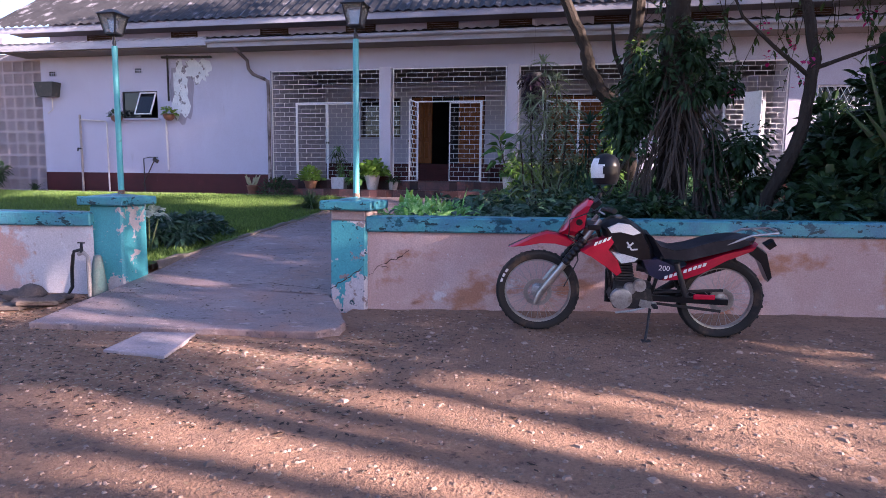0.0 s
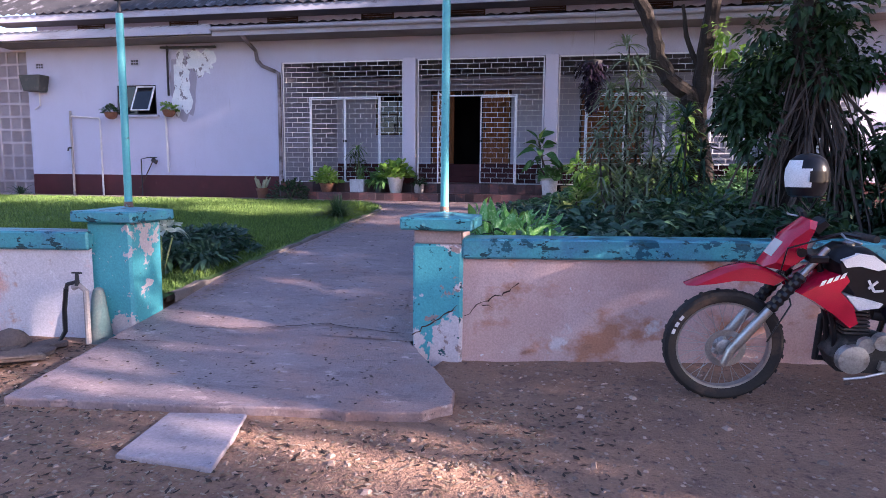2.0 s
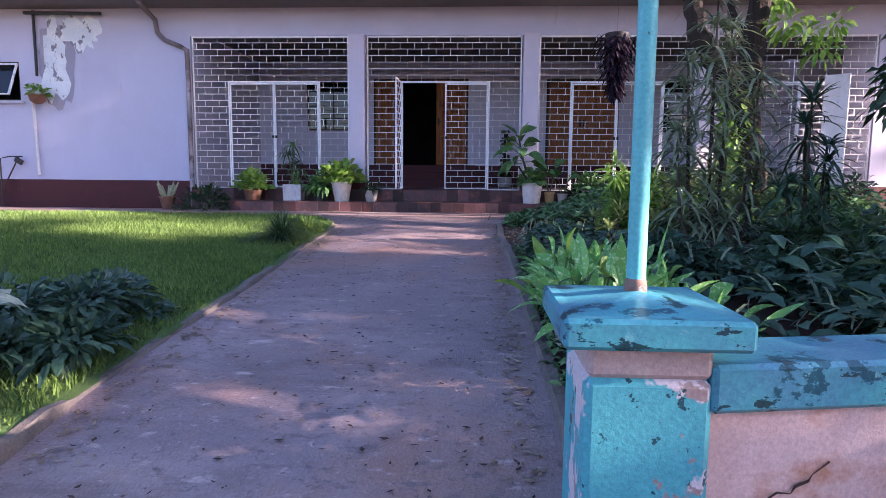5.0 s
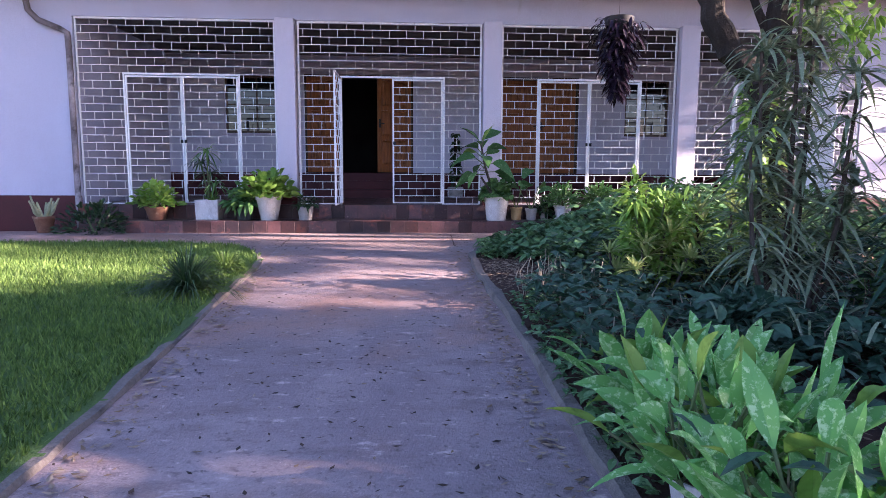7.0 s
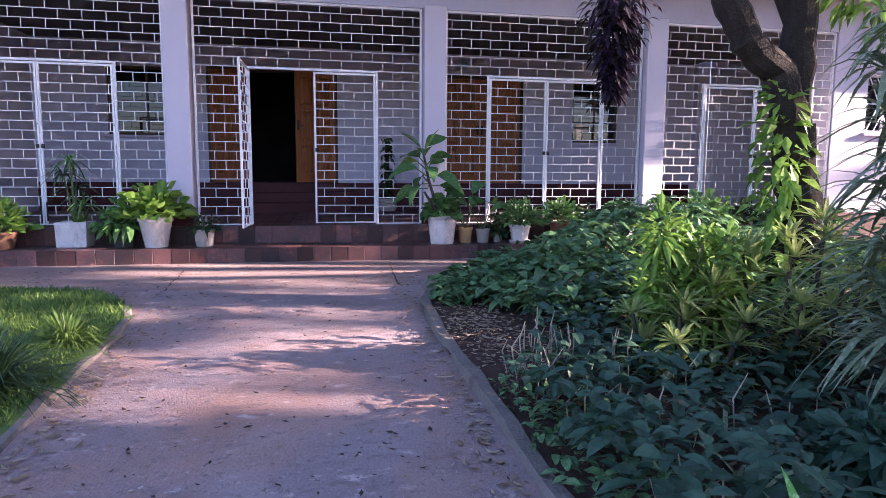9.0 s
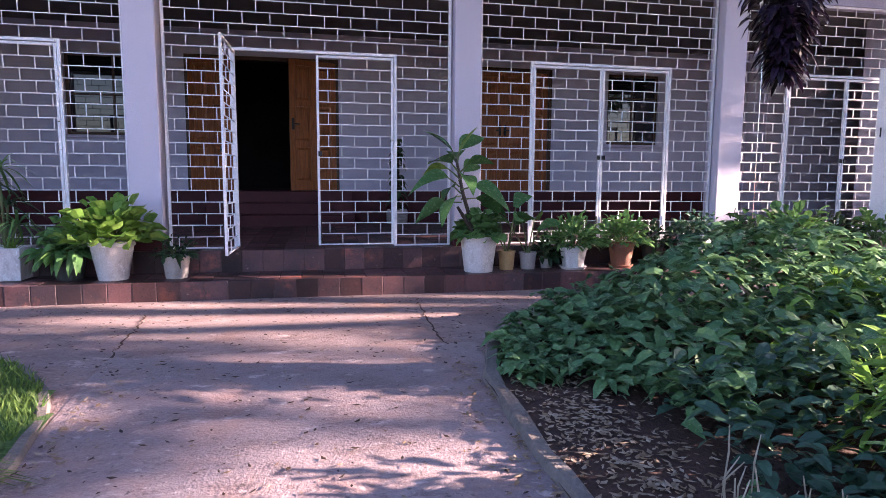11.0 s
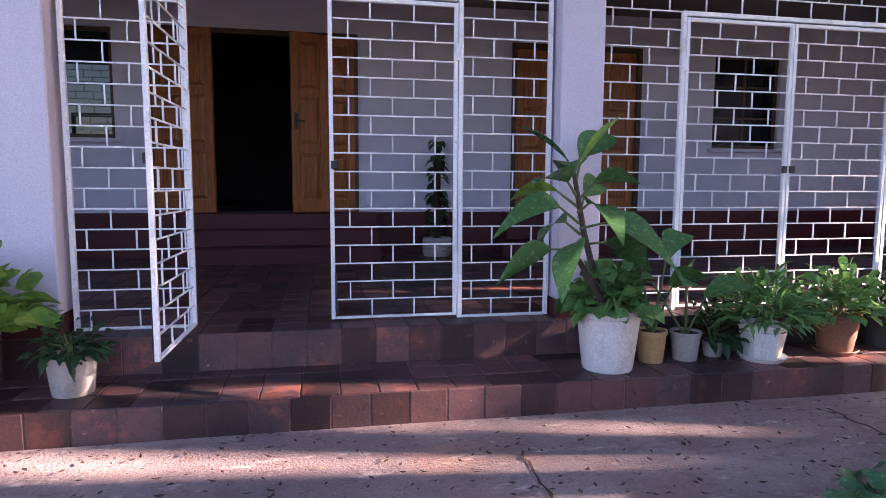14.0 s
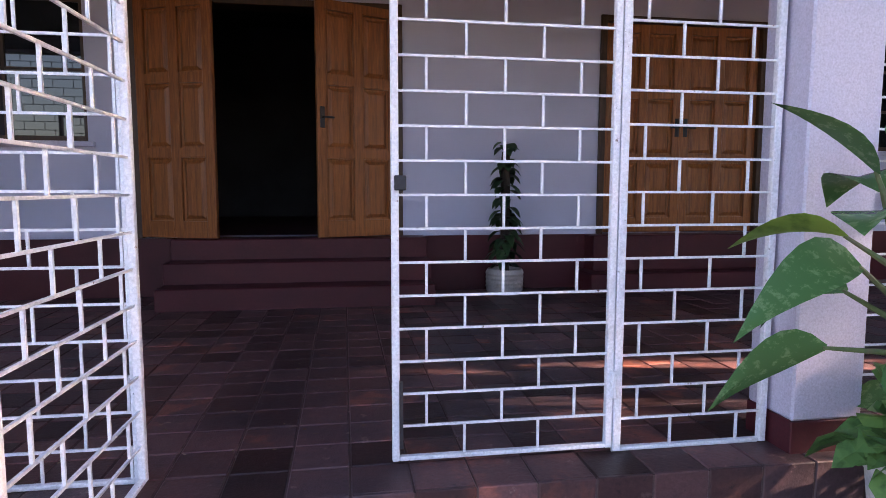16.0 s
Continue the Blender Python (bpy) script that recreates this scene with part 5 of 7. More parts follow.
part("handlebar", Mesh().tube([(0.50, -0.40, 1.06), (0.45, -0.24, 1.05), (0.42, -0.08, 0.99), (0.42, 0.08, 0.99), (0.45, 0.24, 1.05), (0.50, 0.40, 1.06)], 0.012, 8), BLACKP, bike, "", True)
for sy in (-1, 1):
    part("grip", Mesh().tube([(0.475, 0.28 * sy, 1.054), (0.505, 0.42 * sy, 1.061)], 0.018, 10), RUBBER, bike)
    part("lever", Mesh().tube([(0.43, 0.25 * sy, 1.05), (0.41, 0.33 * sy, 1.045), (0.44, 0.42 * sy, 1.04)], 0.006, 6), STEEL, bike)
    part("indicator", Mesh().tube([(0.30, 0.10 * sy, 0.93), (0.29, 0.17 * sy, 0.93)], [0.008, 0.026], 8), BLACKP, bike)
part("instrument", slab([(0.36, 1.03), (0.44, 1.09), (0.47, 1.06), (0.41, 1.0)], 0.06), BLACKP, bike)
part("cable", Mesh().tube([(0.43, -0.22, 1.04), (0.22, -0.16, 0.95), (0.22, -0.11, 0.80), (0.36, -0.07, 0.70)], 0.005, 5).tube([(0.43, 0.20, 1.04), (0.25, 0.1, 1.0), (0.30, -0.1, 0.62), (0.20, -0.1, 0.40)], 0.005, 5), BLACKP, bike)
part("tank", slab([(0.46, 0.89), (0.55, 0.945), (0.66, 0.94), (0.78, 0.86), (0.86, 0.72), (0.88, 0.62), (0.72, 0.60), (0.60, 0.66), (0.50, 0.78)], 0.135, 0.80), BLACKP, bike, "black fuel tank", True)
part("tank_stripe", slab([(0.50, 0.885), (0.58, 0.925), (0.67, 0.915), (0.76, 0.85), (0.70, 0.83), (0.60, 0.855), (0.53, 0.845)], 0.140, 0.93), DECAL, bike, "white tank panel", True)
part("filler_cap", Mesh().lathe([(0.03, 0), (0.032, 0.02), (0.02, 0.028)], 14, 0.60, 0, 0.935), STEEL, bike)
part("shroud", slab([(0.30, 0.70), (0.44, 0.79), (0.54, 0.82), (0.56, 0.79), (0.52, 0.72), (0.60, 0.64), (0.64, 0.53), (0.60, 0.50), (0.50, 0.58), (0.38, 0.66)], 0.155, 0.90), RED, bike, "red radiator shroud", True)
part("shroud_wing", slab([(0.54, 0.70), (0.64, 0.685), (0.75, 0.655), (0.73, 0.63), (0.62, 0.61), (0.58, 0.65)], 0.150, 0.9), DECAL, bike, "white shroud wing", True)
bars_ = Mesh()
for k in range(4):
    x = 0.405 + k * 0.032
    bars_.add([(x, -0.158, 0.745 + k * 0.014), (x + 0.022, -0.158, 0.755 + k * 0.014), (x + 0.034, -0.158, 0.785 + k * 0.014), (x + 0.012, -0.158, 0.775 + k * 0.014)], [(0, 1, 2, 3)])
part("shroud_lettering", bars_, DECAL, bike, "white lettering blocks")
part("tank_emblem", Mesh().bar((0.655, -0.137, 0.78), (0.69, -0.137, 0.72), 0.006, 0.012).bar((0.69, -0.137, 0.72), (0.735, -0.137, 0.725), 0.006, 0.012).bar((0.66, -0.137, 0.735), (0.70, -0.137, 0.775), 0.006, 0.012), DECAL, bike, "white tank emblem")
part("side_panel", slab([(0.76, 0.645), (0.88, 0.66), (1.02, 0.60), (1.12, 0.605), (1.00, 0.53), (0.92, 0.47), (0.82, 0.52)], 0.125, 0.88), NAVY, bike, "dark navy side panel", True)
part("seat", slab([(0.78, 0.84), (0.86, 0.75), (0.98, 0.715), (1.12, 0.74), (1.30, 0.80), (1.48, 0.83), (1.60, 0.815), (1.58, 0.77), (1.36, 0.70), (1.10, 0.625), (0.90, 0.64)], 0.12, 0.86), SEAT, bike, "long black vinyl seat", True)
part("tail_panel", slab([(0.93, 0.47), (1.00, 0.545), (1.16, 0.615), (1.40, 0.715), (1.62, 0.775), (1.60, 0.745), (1.40, 0.655), (1.22, 0.545), (1.08, 0.485)], 0.13, 0.9), RED, bike, "red tail panel", True)
txt = bpy.data.curves.new("decal_number", "FONT")
txt.body, txt.size, txt.extrude = "200", 0.056, 0.0008
ob = tagged(new("decal_number", txt), "white number 200")
txt.materials.append(DECAL)
ob.parent, ob.matrix_basis = bike, pose(0.90, -0.129, 0.565, 90, 4, 0)
tb = Mesh()
for k in range(9):
    if k != 3:
        x = 0.945 + k * 0.034
        tb.add([(x, -0.1325, 0.493 + k * 0.0135), (x + .024, -0.1325, 0.500 + k * 0.0135), (x + .03, -0.1325, 0.527 + k * 0.0135), (x + .006, -0.1325, 0.520 + k * 0.0135)], [(0, 1, 2, 3)])
part("tail_lettering", tb, DECAL, bike, "white lettering blocks")
part("rack", Mesh().tube([(1.36, -0.11, 0.76), (1.55, -0.12, 0.845), (1.74, -0.10, 0.865), (1.76, 0, 0.868), (1.74, 0.10, 0.865), (1.55, 0.12, 0.845), (1.36, 0.11, 0.76)], 0.009, 7).bar((1.62, -0.11, 0.855), (1.62, 0.11, 0.855), 0.012).bar((1.69, -0.1, 0.86), (1.69, 0.1, 0.86), 0.012), STEEL, bike, "silver luggage rack", True)
part("rear_fender", slab([(1.50, 0.74), (1.62, 0.755), (1.70, 0.70), (1.76, 0.50), (1.735, 0.47), (1.66, 0.62), (1.56, 0.70)], 0.06, 0.9), BLACKP, bike, "black rear mudguard flap", True)
part("tail_light", slab([(1.68, 0.76), (1.74, 0.80), (1.77, 0.76), (1.72, 0.72)], 0.045), BLACKP, bike)
fr = Mesh()
for sy in (-1, 1):
    fr.tube([(0.44, 0.03 * sy, 0.86), (0.56, 0.04 * sy, 0.50), (0.60, 0.05 * sy, 0.25), (0.85, 0.08 * sy, 0.27), (0.90, 0.10 * sy, 0.50), (0.92, 0.10 * sy, 0.66), (1.5, 0.1 * sy, 0.76)], 0.016, 7)
part("frame", fr, BLACKP, bike, "", True)
sw = Mesh()
for sy in (-1, 1):
    sw.bar((0.86, 0.085 * sy, 0.33), (1.44, 0.085 * sy, 0.315), 0.028, 0.045)
part("swing_arm", sw, BLACKP, bike)
part("chain_guard", Mesh().chamfer(1.18, -0.112, 0.335, 1.34, -0.095, 0.375, 0.005), RED, bike, "red chain guard")
part("chain", Mesh().bar((0.84, -0.075, 0.37), (1.40, -0.075, 0.405), 0.01, 0.02).bar((0.84, -0.075, 0.29), (1.40, -0.075, 0.235), 0.01, 0.02), IRON, bike)
for sy in (-1, 1):
    part("shock_absorber", Mesh().tube([(1.12, 0.12 * sy, 0.36), (1.03, 0.12 * sy, 0.62)], 0.022, 10), IRON, bike, "", True)
eng = part("engine_case", Mesh().add(*(lambda s: (s.v, s.f))(slab([(0.55, 0.32), (0.60, 0.44), (0.72, 0.46), (0.88, 0.42), (0.90, 0.30), (0.80, 0.23), (0.60, 0.23)], 0.12, 0.85))), ENG_DARK, bike, "oily dark engine case", True)
part("clutch_cover", Mesh().tube([(0.64, -0.11, 0.33), (0.64, -0.15, 0.33), (0.64, -0.155, 0.33)], [0.085, 0.08, 0.06], 20), ENGINE, eng, "round alloy cover", True)
fin = Mesh()
for k in range(8):
    fin.chamfer(0.60 - 0.004 * k, -0.085, 0.455 + 0.022 * k, 0.74 - 0.004 * k, 0.085, 0.467 + 0.022 * k, 0.003)
part("cylinder", fin, ENG_DARK, eng, "finned cylinder")
part("gear_cover", Mesh().tube([(0.70, -0.115, 0.41), (0.70, -0.14, 0.41)], [0.05, 0.045], 16), ENGINE, eng, "small round alloy cover", True)
part("engine_bracket", Mesh().bar((0.78, -0.13, 0.30), (0.90, -0.13, 0.28), 0.03, 0.05), ENGINE, eng)
part("carburettor", Mesh().tube([(0.76, -0.02, 0.56), (0.86, -0.03, 0.55)], [0.035, 0.04], 12), IRON, eng)
part("starter", Mesh().tube([(0.77, -0.12, 0.44), (0.77, -0.16, 0.44)], [0.05, 0.045], 16), ENGINE, eng, "", True)
part("exhaust", Mesh().tube([(0.62, 0.05, 0.58), (0.555, 0.08, 0.50), (0.56, 0.10, 0.24), (0.80, 0.12, 0.22), (1.05, 0.15, 0.36), (1.20, 0.16, 0.46), (1.55, 0.17, 0.58)], [0.02, 0.02, 0.02, 0.02, 0.03, 0.05, 0.045], 10), IRON, bike, "", True)
part("gear_lever", Mesh().tube([(0.82, -0.13, 0.26), (0.70, -0.15, 0.235), (0.60, -0.15, 0.22)], 0.008, 6), STEEL, bike)
part("footrest", Mesh().bar((0.88, -0.12, 0.29), (0.88, -0.24, 0.30), 0.03, 0.02).bar((0.88, 0.12, 0.29), (0.88, 0.24, 0.30), 0.03, 0.02), RUBBER, bike)
part("side_stand", Mesh().tube([(0.87, -0.09, 0.25), (0.845, -0.17, 0.12), (0.82, -0.24, 0.035)], 0.011, 7).box(0.79, -0.28, 0.022, 0.86, -0.22, 0.036), IRON, bike, "dark steel side stand", True)

helmet = thing("helmet", (0.27, 5.37, 1.165, 0, 0, 8), "black and white motorcycle helmet hung over the handlebar", "helmet")
hp = [(0.070, 0.0), (0.095, 0.01), (0.113, 0.06), (0.121, 0.12), (0.117, 0.17), (0.098, 0.22), (0.062, 0.25), (0.018, 0.262)]
m = Mesh().lathe(hp, 26)
ob = part("shell", m, BLACKP, helmet, "glossy black shell", True)
ob.data.materials.append(DECAL)
for p in ob.data.polygons:
    c = p.center
    if c.x < -0.02 and c.y < 0.06 and 0.08 < c.z < 0.23 and not (c.y < -0.08 and c.z > 0.16):
        p.material_index = 1
part("visor", Mesh().add([(0.123 * math.cos(a), 0.123 * math.sin(a), z) for z in (0.09, 0.155) for a in [radians(250 + 10 * k) for k in range(9)]], [(k, k + 1, k + 10, k + 9) for k in range(8)]), BLACKP, helmet, "dark visor", True)
part("chin_strap", Mesh().tube([(-0.08, -0.02, 0.03), (0, -0.05, -0.08), (0.08, -0.02, 0.03)], 0.008, 5), BLACKP, helmet)

# ---------------------------------------------------------------- garden bed
r = random.Random(77)


def on_bed(x, y):
    return garden_z(y) + 0.02


for i, (cx, cy, n, ln) in enumerate([(-1.90, 7.42, 24, 0.34), (-1.62, 7.85, 28, 0.42), (-1.46, 7.6, 26, 0.42), (-1.74, 8.3, 20, 0.36), (-1.56, 8.1, 22, 0.40), (-1.80, 6.95, 24, 0.34), (-1.36, 6.95, 20, 0.36), (-1.46, 7.2, 18, 0.38)]):
    potted_up = i in (0, 5)
    t = thing("striped_leaf_plant", (cx, cy, on_bed(cx, cy)), "clump of upright pale-striped dumb cane leaves in a white tub" if potted_up else "clump of upright pale-striped dumb cane leaves in the bed", "plant", "striped plants by the path")
    if potted_up:
        round_pot(t, P_WHITE, 0.09, 0.12, 0.22)
    for k in range(int(n * 2.4)):
        a, e = k * 2.4 + r.uniform(-.3, .3), r.uniform(0.35, 1.45)
        w = Vector((math.cos(a) * math.cos(e), math.sin(a) * math.cos(e), math.sin(e)))
        b0 = Vector((r.uniform(-.10, .10), r.uniform(-.10, .10), 0.15 if potted_up else 0))
        sl = r.uniform(0.08, 0.40)
        part("stalk", Mesh().tube([b0, b0 + w * sl], [0.008, 0.006], 5), STEM, t)
        part("leaf", Mesh().leaf(b0 + w * sl, w, ln * r.uniform(0.5, 1.0), r.uniform(0.055, 0.105), r.uniform(0.0, 0.7), "oval", 0.4, None, 6, r.uniform(-0.9, 0.9)), G_STRIPE if k % 5 else G_LIGHT, t, "", True)


def cover(name, label, count, region, length, width, height, mat, seed, shape="oval", droop=0.5, up=0.5):
    rr = random.Random(seed)
    m = Mesh()
    made = 0
    while made < count:
        x, y = rr.uniform(region[0], region[1]), rr.uniform(region[2], region[3])
        if not inside((x, y), BED_POLY) or y < wall_y(x) + 0.22:
            continue
        if ((x + 1.90) / 0.42) ** 2 + ((y - 11.30) / 0.85) ** 2 < 1.0 + 0.5 * noise.noise(Vector((x * 3, y * 3, 2))):
            continue
        if seed != 9 and x < -0.55 and 6.45 < y < 8.55 and rr.random() < 0.8:
            continue
        rise = 0.55 + 0.75 * min(1.6, max(0.0, x + 2.0)) if seed == 3 else 1.0
        hh = rise * height * (0.55 + 0.75 * noise.noise(Vector((x * 0.8, y * 0.8, seed))) + 0.3)
        z = on_bed(x, y) + max(0.03, hh * rr.uniform(0.3, 1.0))
        a = rr.uniform(0, 6.283)
        w = Vector((math.cos(a), math.sin(a), rr.uniform(-0.1, up * 2)))
        k = rr.uniform(0.6, 1.2)
        m.leaf((x, y, z), w, length * k, width * k, droop, shape, 0.2, None, 3, rr.uniform(-0.7, 0.7))
        made += 1
    return tagged(part(name, m, mat), label, "plants", "", "stuff")


cover("ground_cover", "arrow-leaved green plants massed in the bed", 5000, (-2.05, 2.5, 11.3, 13.8), 0.155, 0.08, 0.36, G_BED, 3, "heart", 0.55, 0.35)
cover("ground_cover", "dark leafy undergrowth in the shaded bed", 6500, (-2.0, 3.0, 8.2, 11.6), 0.13, 0.06, 0.38, G_BLUE, 4, "oval", 0.45, 0.5)
cover("ground_cover", "bluish leafy undergrowth behind the street wall", 5200, (-2.0, 6.5, 5.6, 8.6), 0.15, 0.065, 0.62, G_BLUE, 5, "oval", 0.4, 0.6)
cover("strap_leaves", "pale strap leaves among the undergrowth", 900, (-1.6, 5.0, 5.8, 9.5), 0.34, 0.022, 0.40, G_PALE, 6, "blade", 0.5, 1.2)
cover("ground_cover", "sunlit yellow-green leaves in the bed", 420, (-0.9, 1.6, 10.5, 12.2), 0.13, 0.05, 0.60, G_LIGHT, 7, "oval", 0.5, 0.7)
cover("ground_cover", "leafy plants under the trees", 2600, (2.5, 10.5, 8.0, 13.8), 0.18, 0.08, 0.55, G_DARK, 8, "oval", 0.5, 0.5)
cover("ground_cover", "low trailing leaves along the path kerb", 1500, (-2.08, -1.55, 5.9, 12.6), 0.09, 0.045, 0.13, G_BED, 9, "oval", 0.5, 0.5)
sp = Mesh()
for k in range(150):
    x, y = r.choice(((r.uniform(-1.9, 1.4), r.uniform(8.6, 10.6)), (r.uniform(-1.9, 1.4), r.uniform(6.0, 8.0)), (r.gauss(-1.66, 0.12), r.gauss(10.45, 0.24)), (r.uniform(-1.9, 1.4), r.uniform(8.8, 10.4))))
    if y < wall_y(x) + 0.3:
        continue
    z = on_bed(x, y)
    h = r.uniform(0.18, 0.40)
    sp.tube([(x, y, z), (x + r.uniform(-.05, .05), y, z + h * 0.7), (x + r.uniform(-.05, .05), y + r.uniform(-.03, .03), z + h)], [0.002, 0.0050, 0.0025], 4)
tagged(part("flower_spikes", sp, SPIKE), "pale dry flower spikes standing over the undergrowth", "plants", "", "stuff")


def dracaena(x, y, stems, length, width, mat, label, gap=0.15, low=0.35, droop=0.4):
    """Canes, each ringed from low up to its top with whorls of narrow leaves."""
    t = thing("dragon_tree", (x, y, on_bed(x, y) - 0.03), label, "plant", "dragon plants")
    rr = random.Random(int(x * 100 + y * 10) + 900)
    for dx, dy, h in stems:
        foot, elbow, tip = Vector((dx * 0.2, dy * 0.2, 0)), Vector((dx * 0.8, dy * 0.8, h * 0.45)), Vector((dx, dy, h))
        part("cane", Mesh().tube([foot, elbow, tip], [0.020, 0.016, 0.009], 7), ROOT, t, "", True)
        z = h
        while z > min(low, h - 0.1):
            q = z / h
            c = foot.lerp(elbow, q / 0.45) if q < 0.45 else elbow.lerp(tip, (q - 0.45) / 0.55)
            c = c + Vector((rr.uniform(-.04, .04), rr.uniform(-.04, .04), 0))
            crown = z > h - 0.2
            part("leaf_whorl", rosette(rr, 26 if crown else 15, length * rr.uniform(0.85, 1.1), width, droop * rr.uniform(0.7, 1.3), c, (0.1, 1.3) if crown else (-0.3, 0.9), "blade", 4), mat, t)
            z -= gap * rr.uniform(0.8, 1.25)
    return t


dracaena(-0.40, 9.38, [(-0.03, 0, 2.42), (0.14, 0.1, 2.2), (-0.24, 0.05, 1.9), (0.32, -0.1, 1.75), (-0.36, -0.1, 1.3), (0.42, 0.05, 1.05)], 0.37, 0.030, G_PALE, "tall dragon plant with narrow pale-edged leaves", 0.15, 0.45, 0.6)
dracaena(0.22, 9.0, [(0, 0, 1.55), (0.2, 0.1, 1.2), (-0.15, 0, 0.9)], 0.36, 0.03, G_BLUE, "dragon plant with narrow bluish leaves", 0.15, 0.3, 0.6)
dracaena(-0.22, 10.45, [(0, 0, 0.85), (0.32, 0.1, 0.95), (-0.25, 0.1, 0.75), (0.20, -0.2, 0.6), (-0.12, -0.25, 0.5), (0.45, -0.1, 0.65)], 0.21, 0.028, G_VARIE, "cream-striped song-of-India dragon plant bush", 0.12, 0.15, 0.25)
dracaena(-0.98, 10.38, [(0, 0, 0.50), (0.22, 0.1, 0.58), (-0.24, 0.1, 0.42), (-0.10, -0.2, 0.32), (0.3, -0.15, 0.40)], 0.21, 0.028, G_VARIE, "cream-striped low dragon plant bush", 0.12, 0.15, 0.25)
dracaena(0.62, 12.75, [(0, 0, 0.42), (0.28, 0.1, 0.36), (-0.25, -0.1, 0.34), (0.1, -0.2, 0.3)], 0.34, 0.026, G_LIGHT, "sunlit strap-leaved bush by the forecourt", 0.1, 0.1, 0.5)


def shrub(x, y, z, rx, ry, h, n, length, width, mat, label, seed, shape="oval"):
    t = thing("garden_shrub", (x, y, z), label, "shrub", "garden shrubs")
    rr = random.Random(seed)
    s = Mesh()
    for k in range(12):
        d = ball_way(rr, 0.2)
        s.tube([(0, 0, -0.03), (d.x * rx * 0.4, d.y * ry * 0.4, h * 0.4), (d.x * rx * 0.8, d.y * ry * 0.8, h * (0.4 + 0.4 * d.z))], [0.02 * h + 0.004, 0.012 * h + 0.003, 0.004], 5)
    part("branchwork", s, STEM, t)
    m = Mesh()
    clumps = [(Vector((d.x * rx * q, d.y * ry * q, max(0.1, 0.25 + 0.7 * d.z * q) * h)), rr.uniform(0.22, 0.42)) for d, q in ((ball_way(rr, -0.1), rr.uniform(0.3, 0.95)) for _ in range(18))]
    for k in range(n):
        c, q = clumps[k % len(clumps)]
        d = ball_way(rr, -0.6)
        p = c + Vector((d.x * rx * q, d.y * ry * q, d.z * h * q * 0.7)) * rr.uniform(0.5, 1)
        if p.z < 0.02:
            p.z = rr.uniform(0.03, 0.2)
        m.leaf(p, d + Vector((0, 0, 0.3)), length * rr.uniform(.6, 1.2), width * rr.uniform(.7, 1.2), rr.uniform(0.2, 0.8), shape, 0.2, None, 3, rr.uniform(-0.8, 0.8))
    part("foliage", m, mat, t)
    return t


shrub(-0.78, 10.72, garden_z(10.7), 0.36, 0.36, 1.18, 1500, 0.14, 0.045, G_LIGHT, "sunlit yellow-green leafy shrub in the bed", 44)
shrub(-5.05, 7.25, garden_z(7.2) + 0.01, 0.55, 0.95, 0.42, 2300, 0.12, 0.055, G_BLUE, "low bluish-green leafy shrub by the path kerb", 41)
t = thing("caladium", (-4.86, 6.42, garden_z(6.4) + 0.02), "pale white-leaved plant behind the gate pillar", "plant")
part("stalks", Mesh().tube([(0, 0, 0), (0.02, 0, 0.45)], 0.008).tube([(0, 0, 0), (0.1, 0.05, 0.4)], 0.008), STEM, t)
part("foliage", mound(random.Random(9), 0.20, 0.2, 0.14, 24, 0.16, 0.10, 0.7, "heart", (0.03, 0, 0.42)), leaf_mat("white_leaf", (0.42, 0.48, 0.36), (0.55, 0.60, 0.48), 0.45), t)
tf = thing("grass_tuft", (-4.72, 10.75, garden_z(10.75) + 0.02), "tall dark grass tuft at the lawn edge", "plant")
part("grass_clump", rosette(r, 340, 0.74, 0.013, 0.6, (0, 0, 0), (0.45, 1.45), "blade", 3), G_DARK, tf)
tf = thing("grass_tuft", (-4.62, 11.5, garden_z(11.5) + 0.02), "sunlit grass tuft at the lawn corner", "plant")
part("grass_clump", rosette(r, 240, 0.46, 0.012, 0.55, (0, 0, 0), (0.4, 1.45), "blade", 3), G_GRASS, tf)

# hanging purple plant
t = thing("hanging_plant", (-0.76, 11.8, 2.36), "dark purple-leaved plant hanging from a branch", "hanging plant")
part("wire", Mesh().tube([(0, 0, 0.76), (0.02, 0, 2.2)], 0.0015, 5), IRON, t)
part("basket", Mesh().lathe([(0.05, 0.55), (0.12, 0.65), (0.15, 0.77), (0.13, 0.77)], 14), IRON, t, "", True)
m = Mesh()
for k in range(760):
    z = r.uniform(0.0, 0.74)
    q = (0.06 + 0.22 * min(1, z * 1.5)) * r.uniform(0.3, 1.0) * (0.8 + 0.35 * math.sin(z * 14 + k % 5))
    a = r.uniform(0, 6.28)
    m.leaf((math.cos(a) * q, math.sin(a) * q * 0.9, z), (math.cos(a) + r.uniform(-.6, .6), math.sin(a) + r.uniform(-.6, .6), r.uniform(-0.9, 0.5)), 0.085, 0.04, 0.6)
part("foliage", m, G_PURPLE, t)

# ---------------------------------------------------------------- trees


def limb(m, pts, r0, r1, seed, sides=9):
    rr = random.Random(seed)
    out, rad = [], []
    n = 5 * (len(pts) - 1)
    for i in range(n + 1):
        u = i / 5
        k = min(int(u), len(pts) - 2)
        p = Vector(pts[k]).lerp(Vector(pts[k + 1]), u - k)
        out.append(p + Vector((rr.uniform(-1, 1), rr.uniform(-1, 1), 0)) * r0 * 0.13)
        rad.append((r0 + (r1 - r0) * i / n) * rr.uniform(0.93, 1.07))
    m.tube(out, rad, sides)


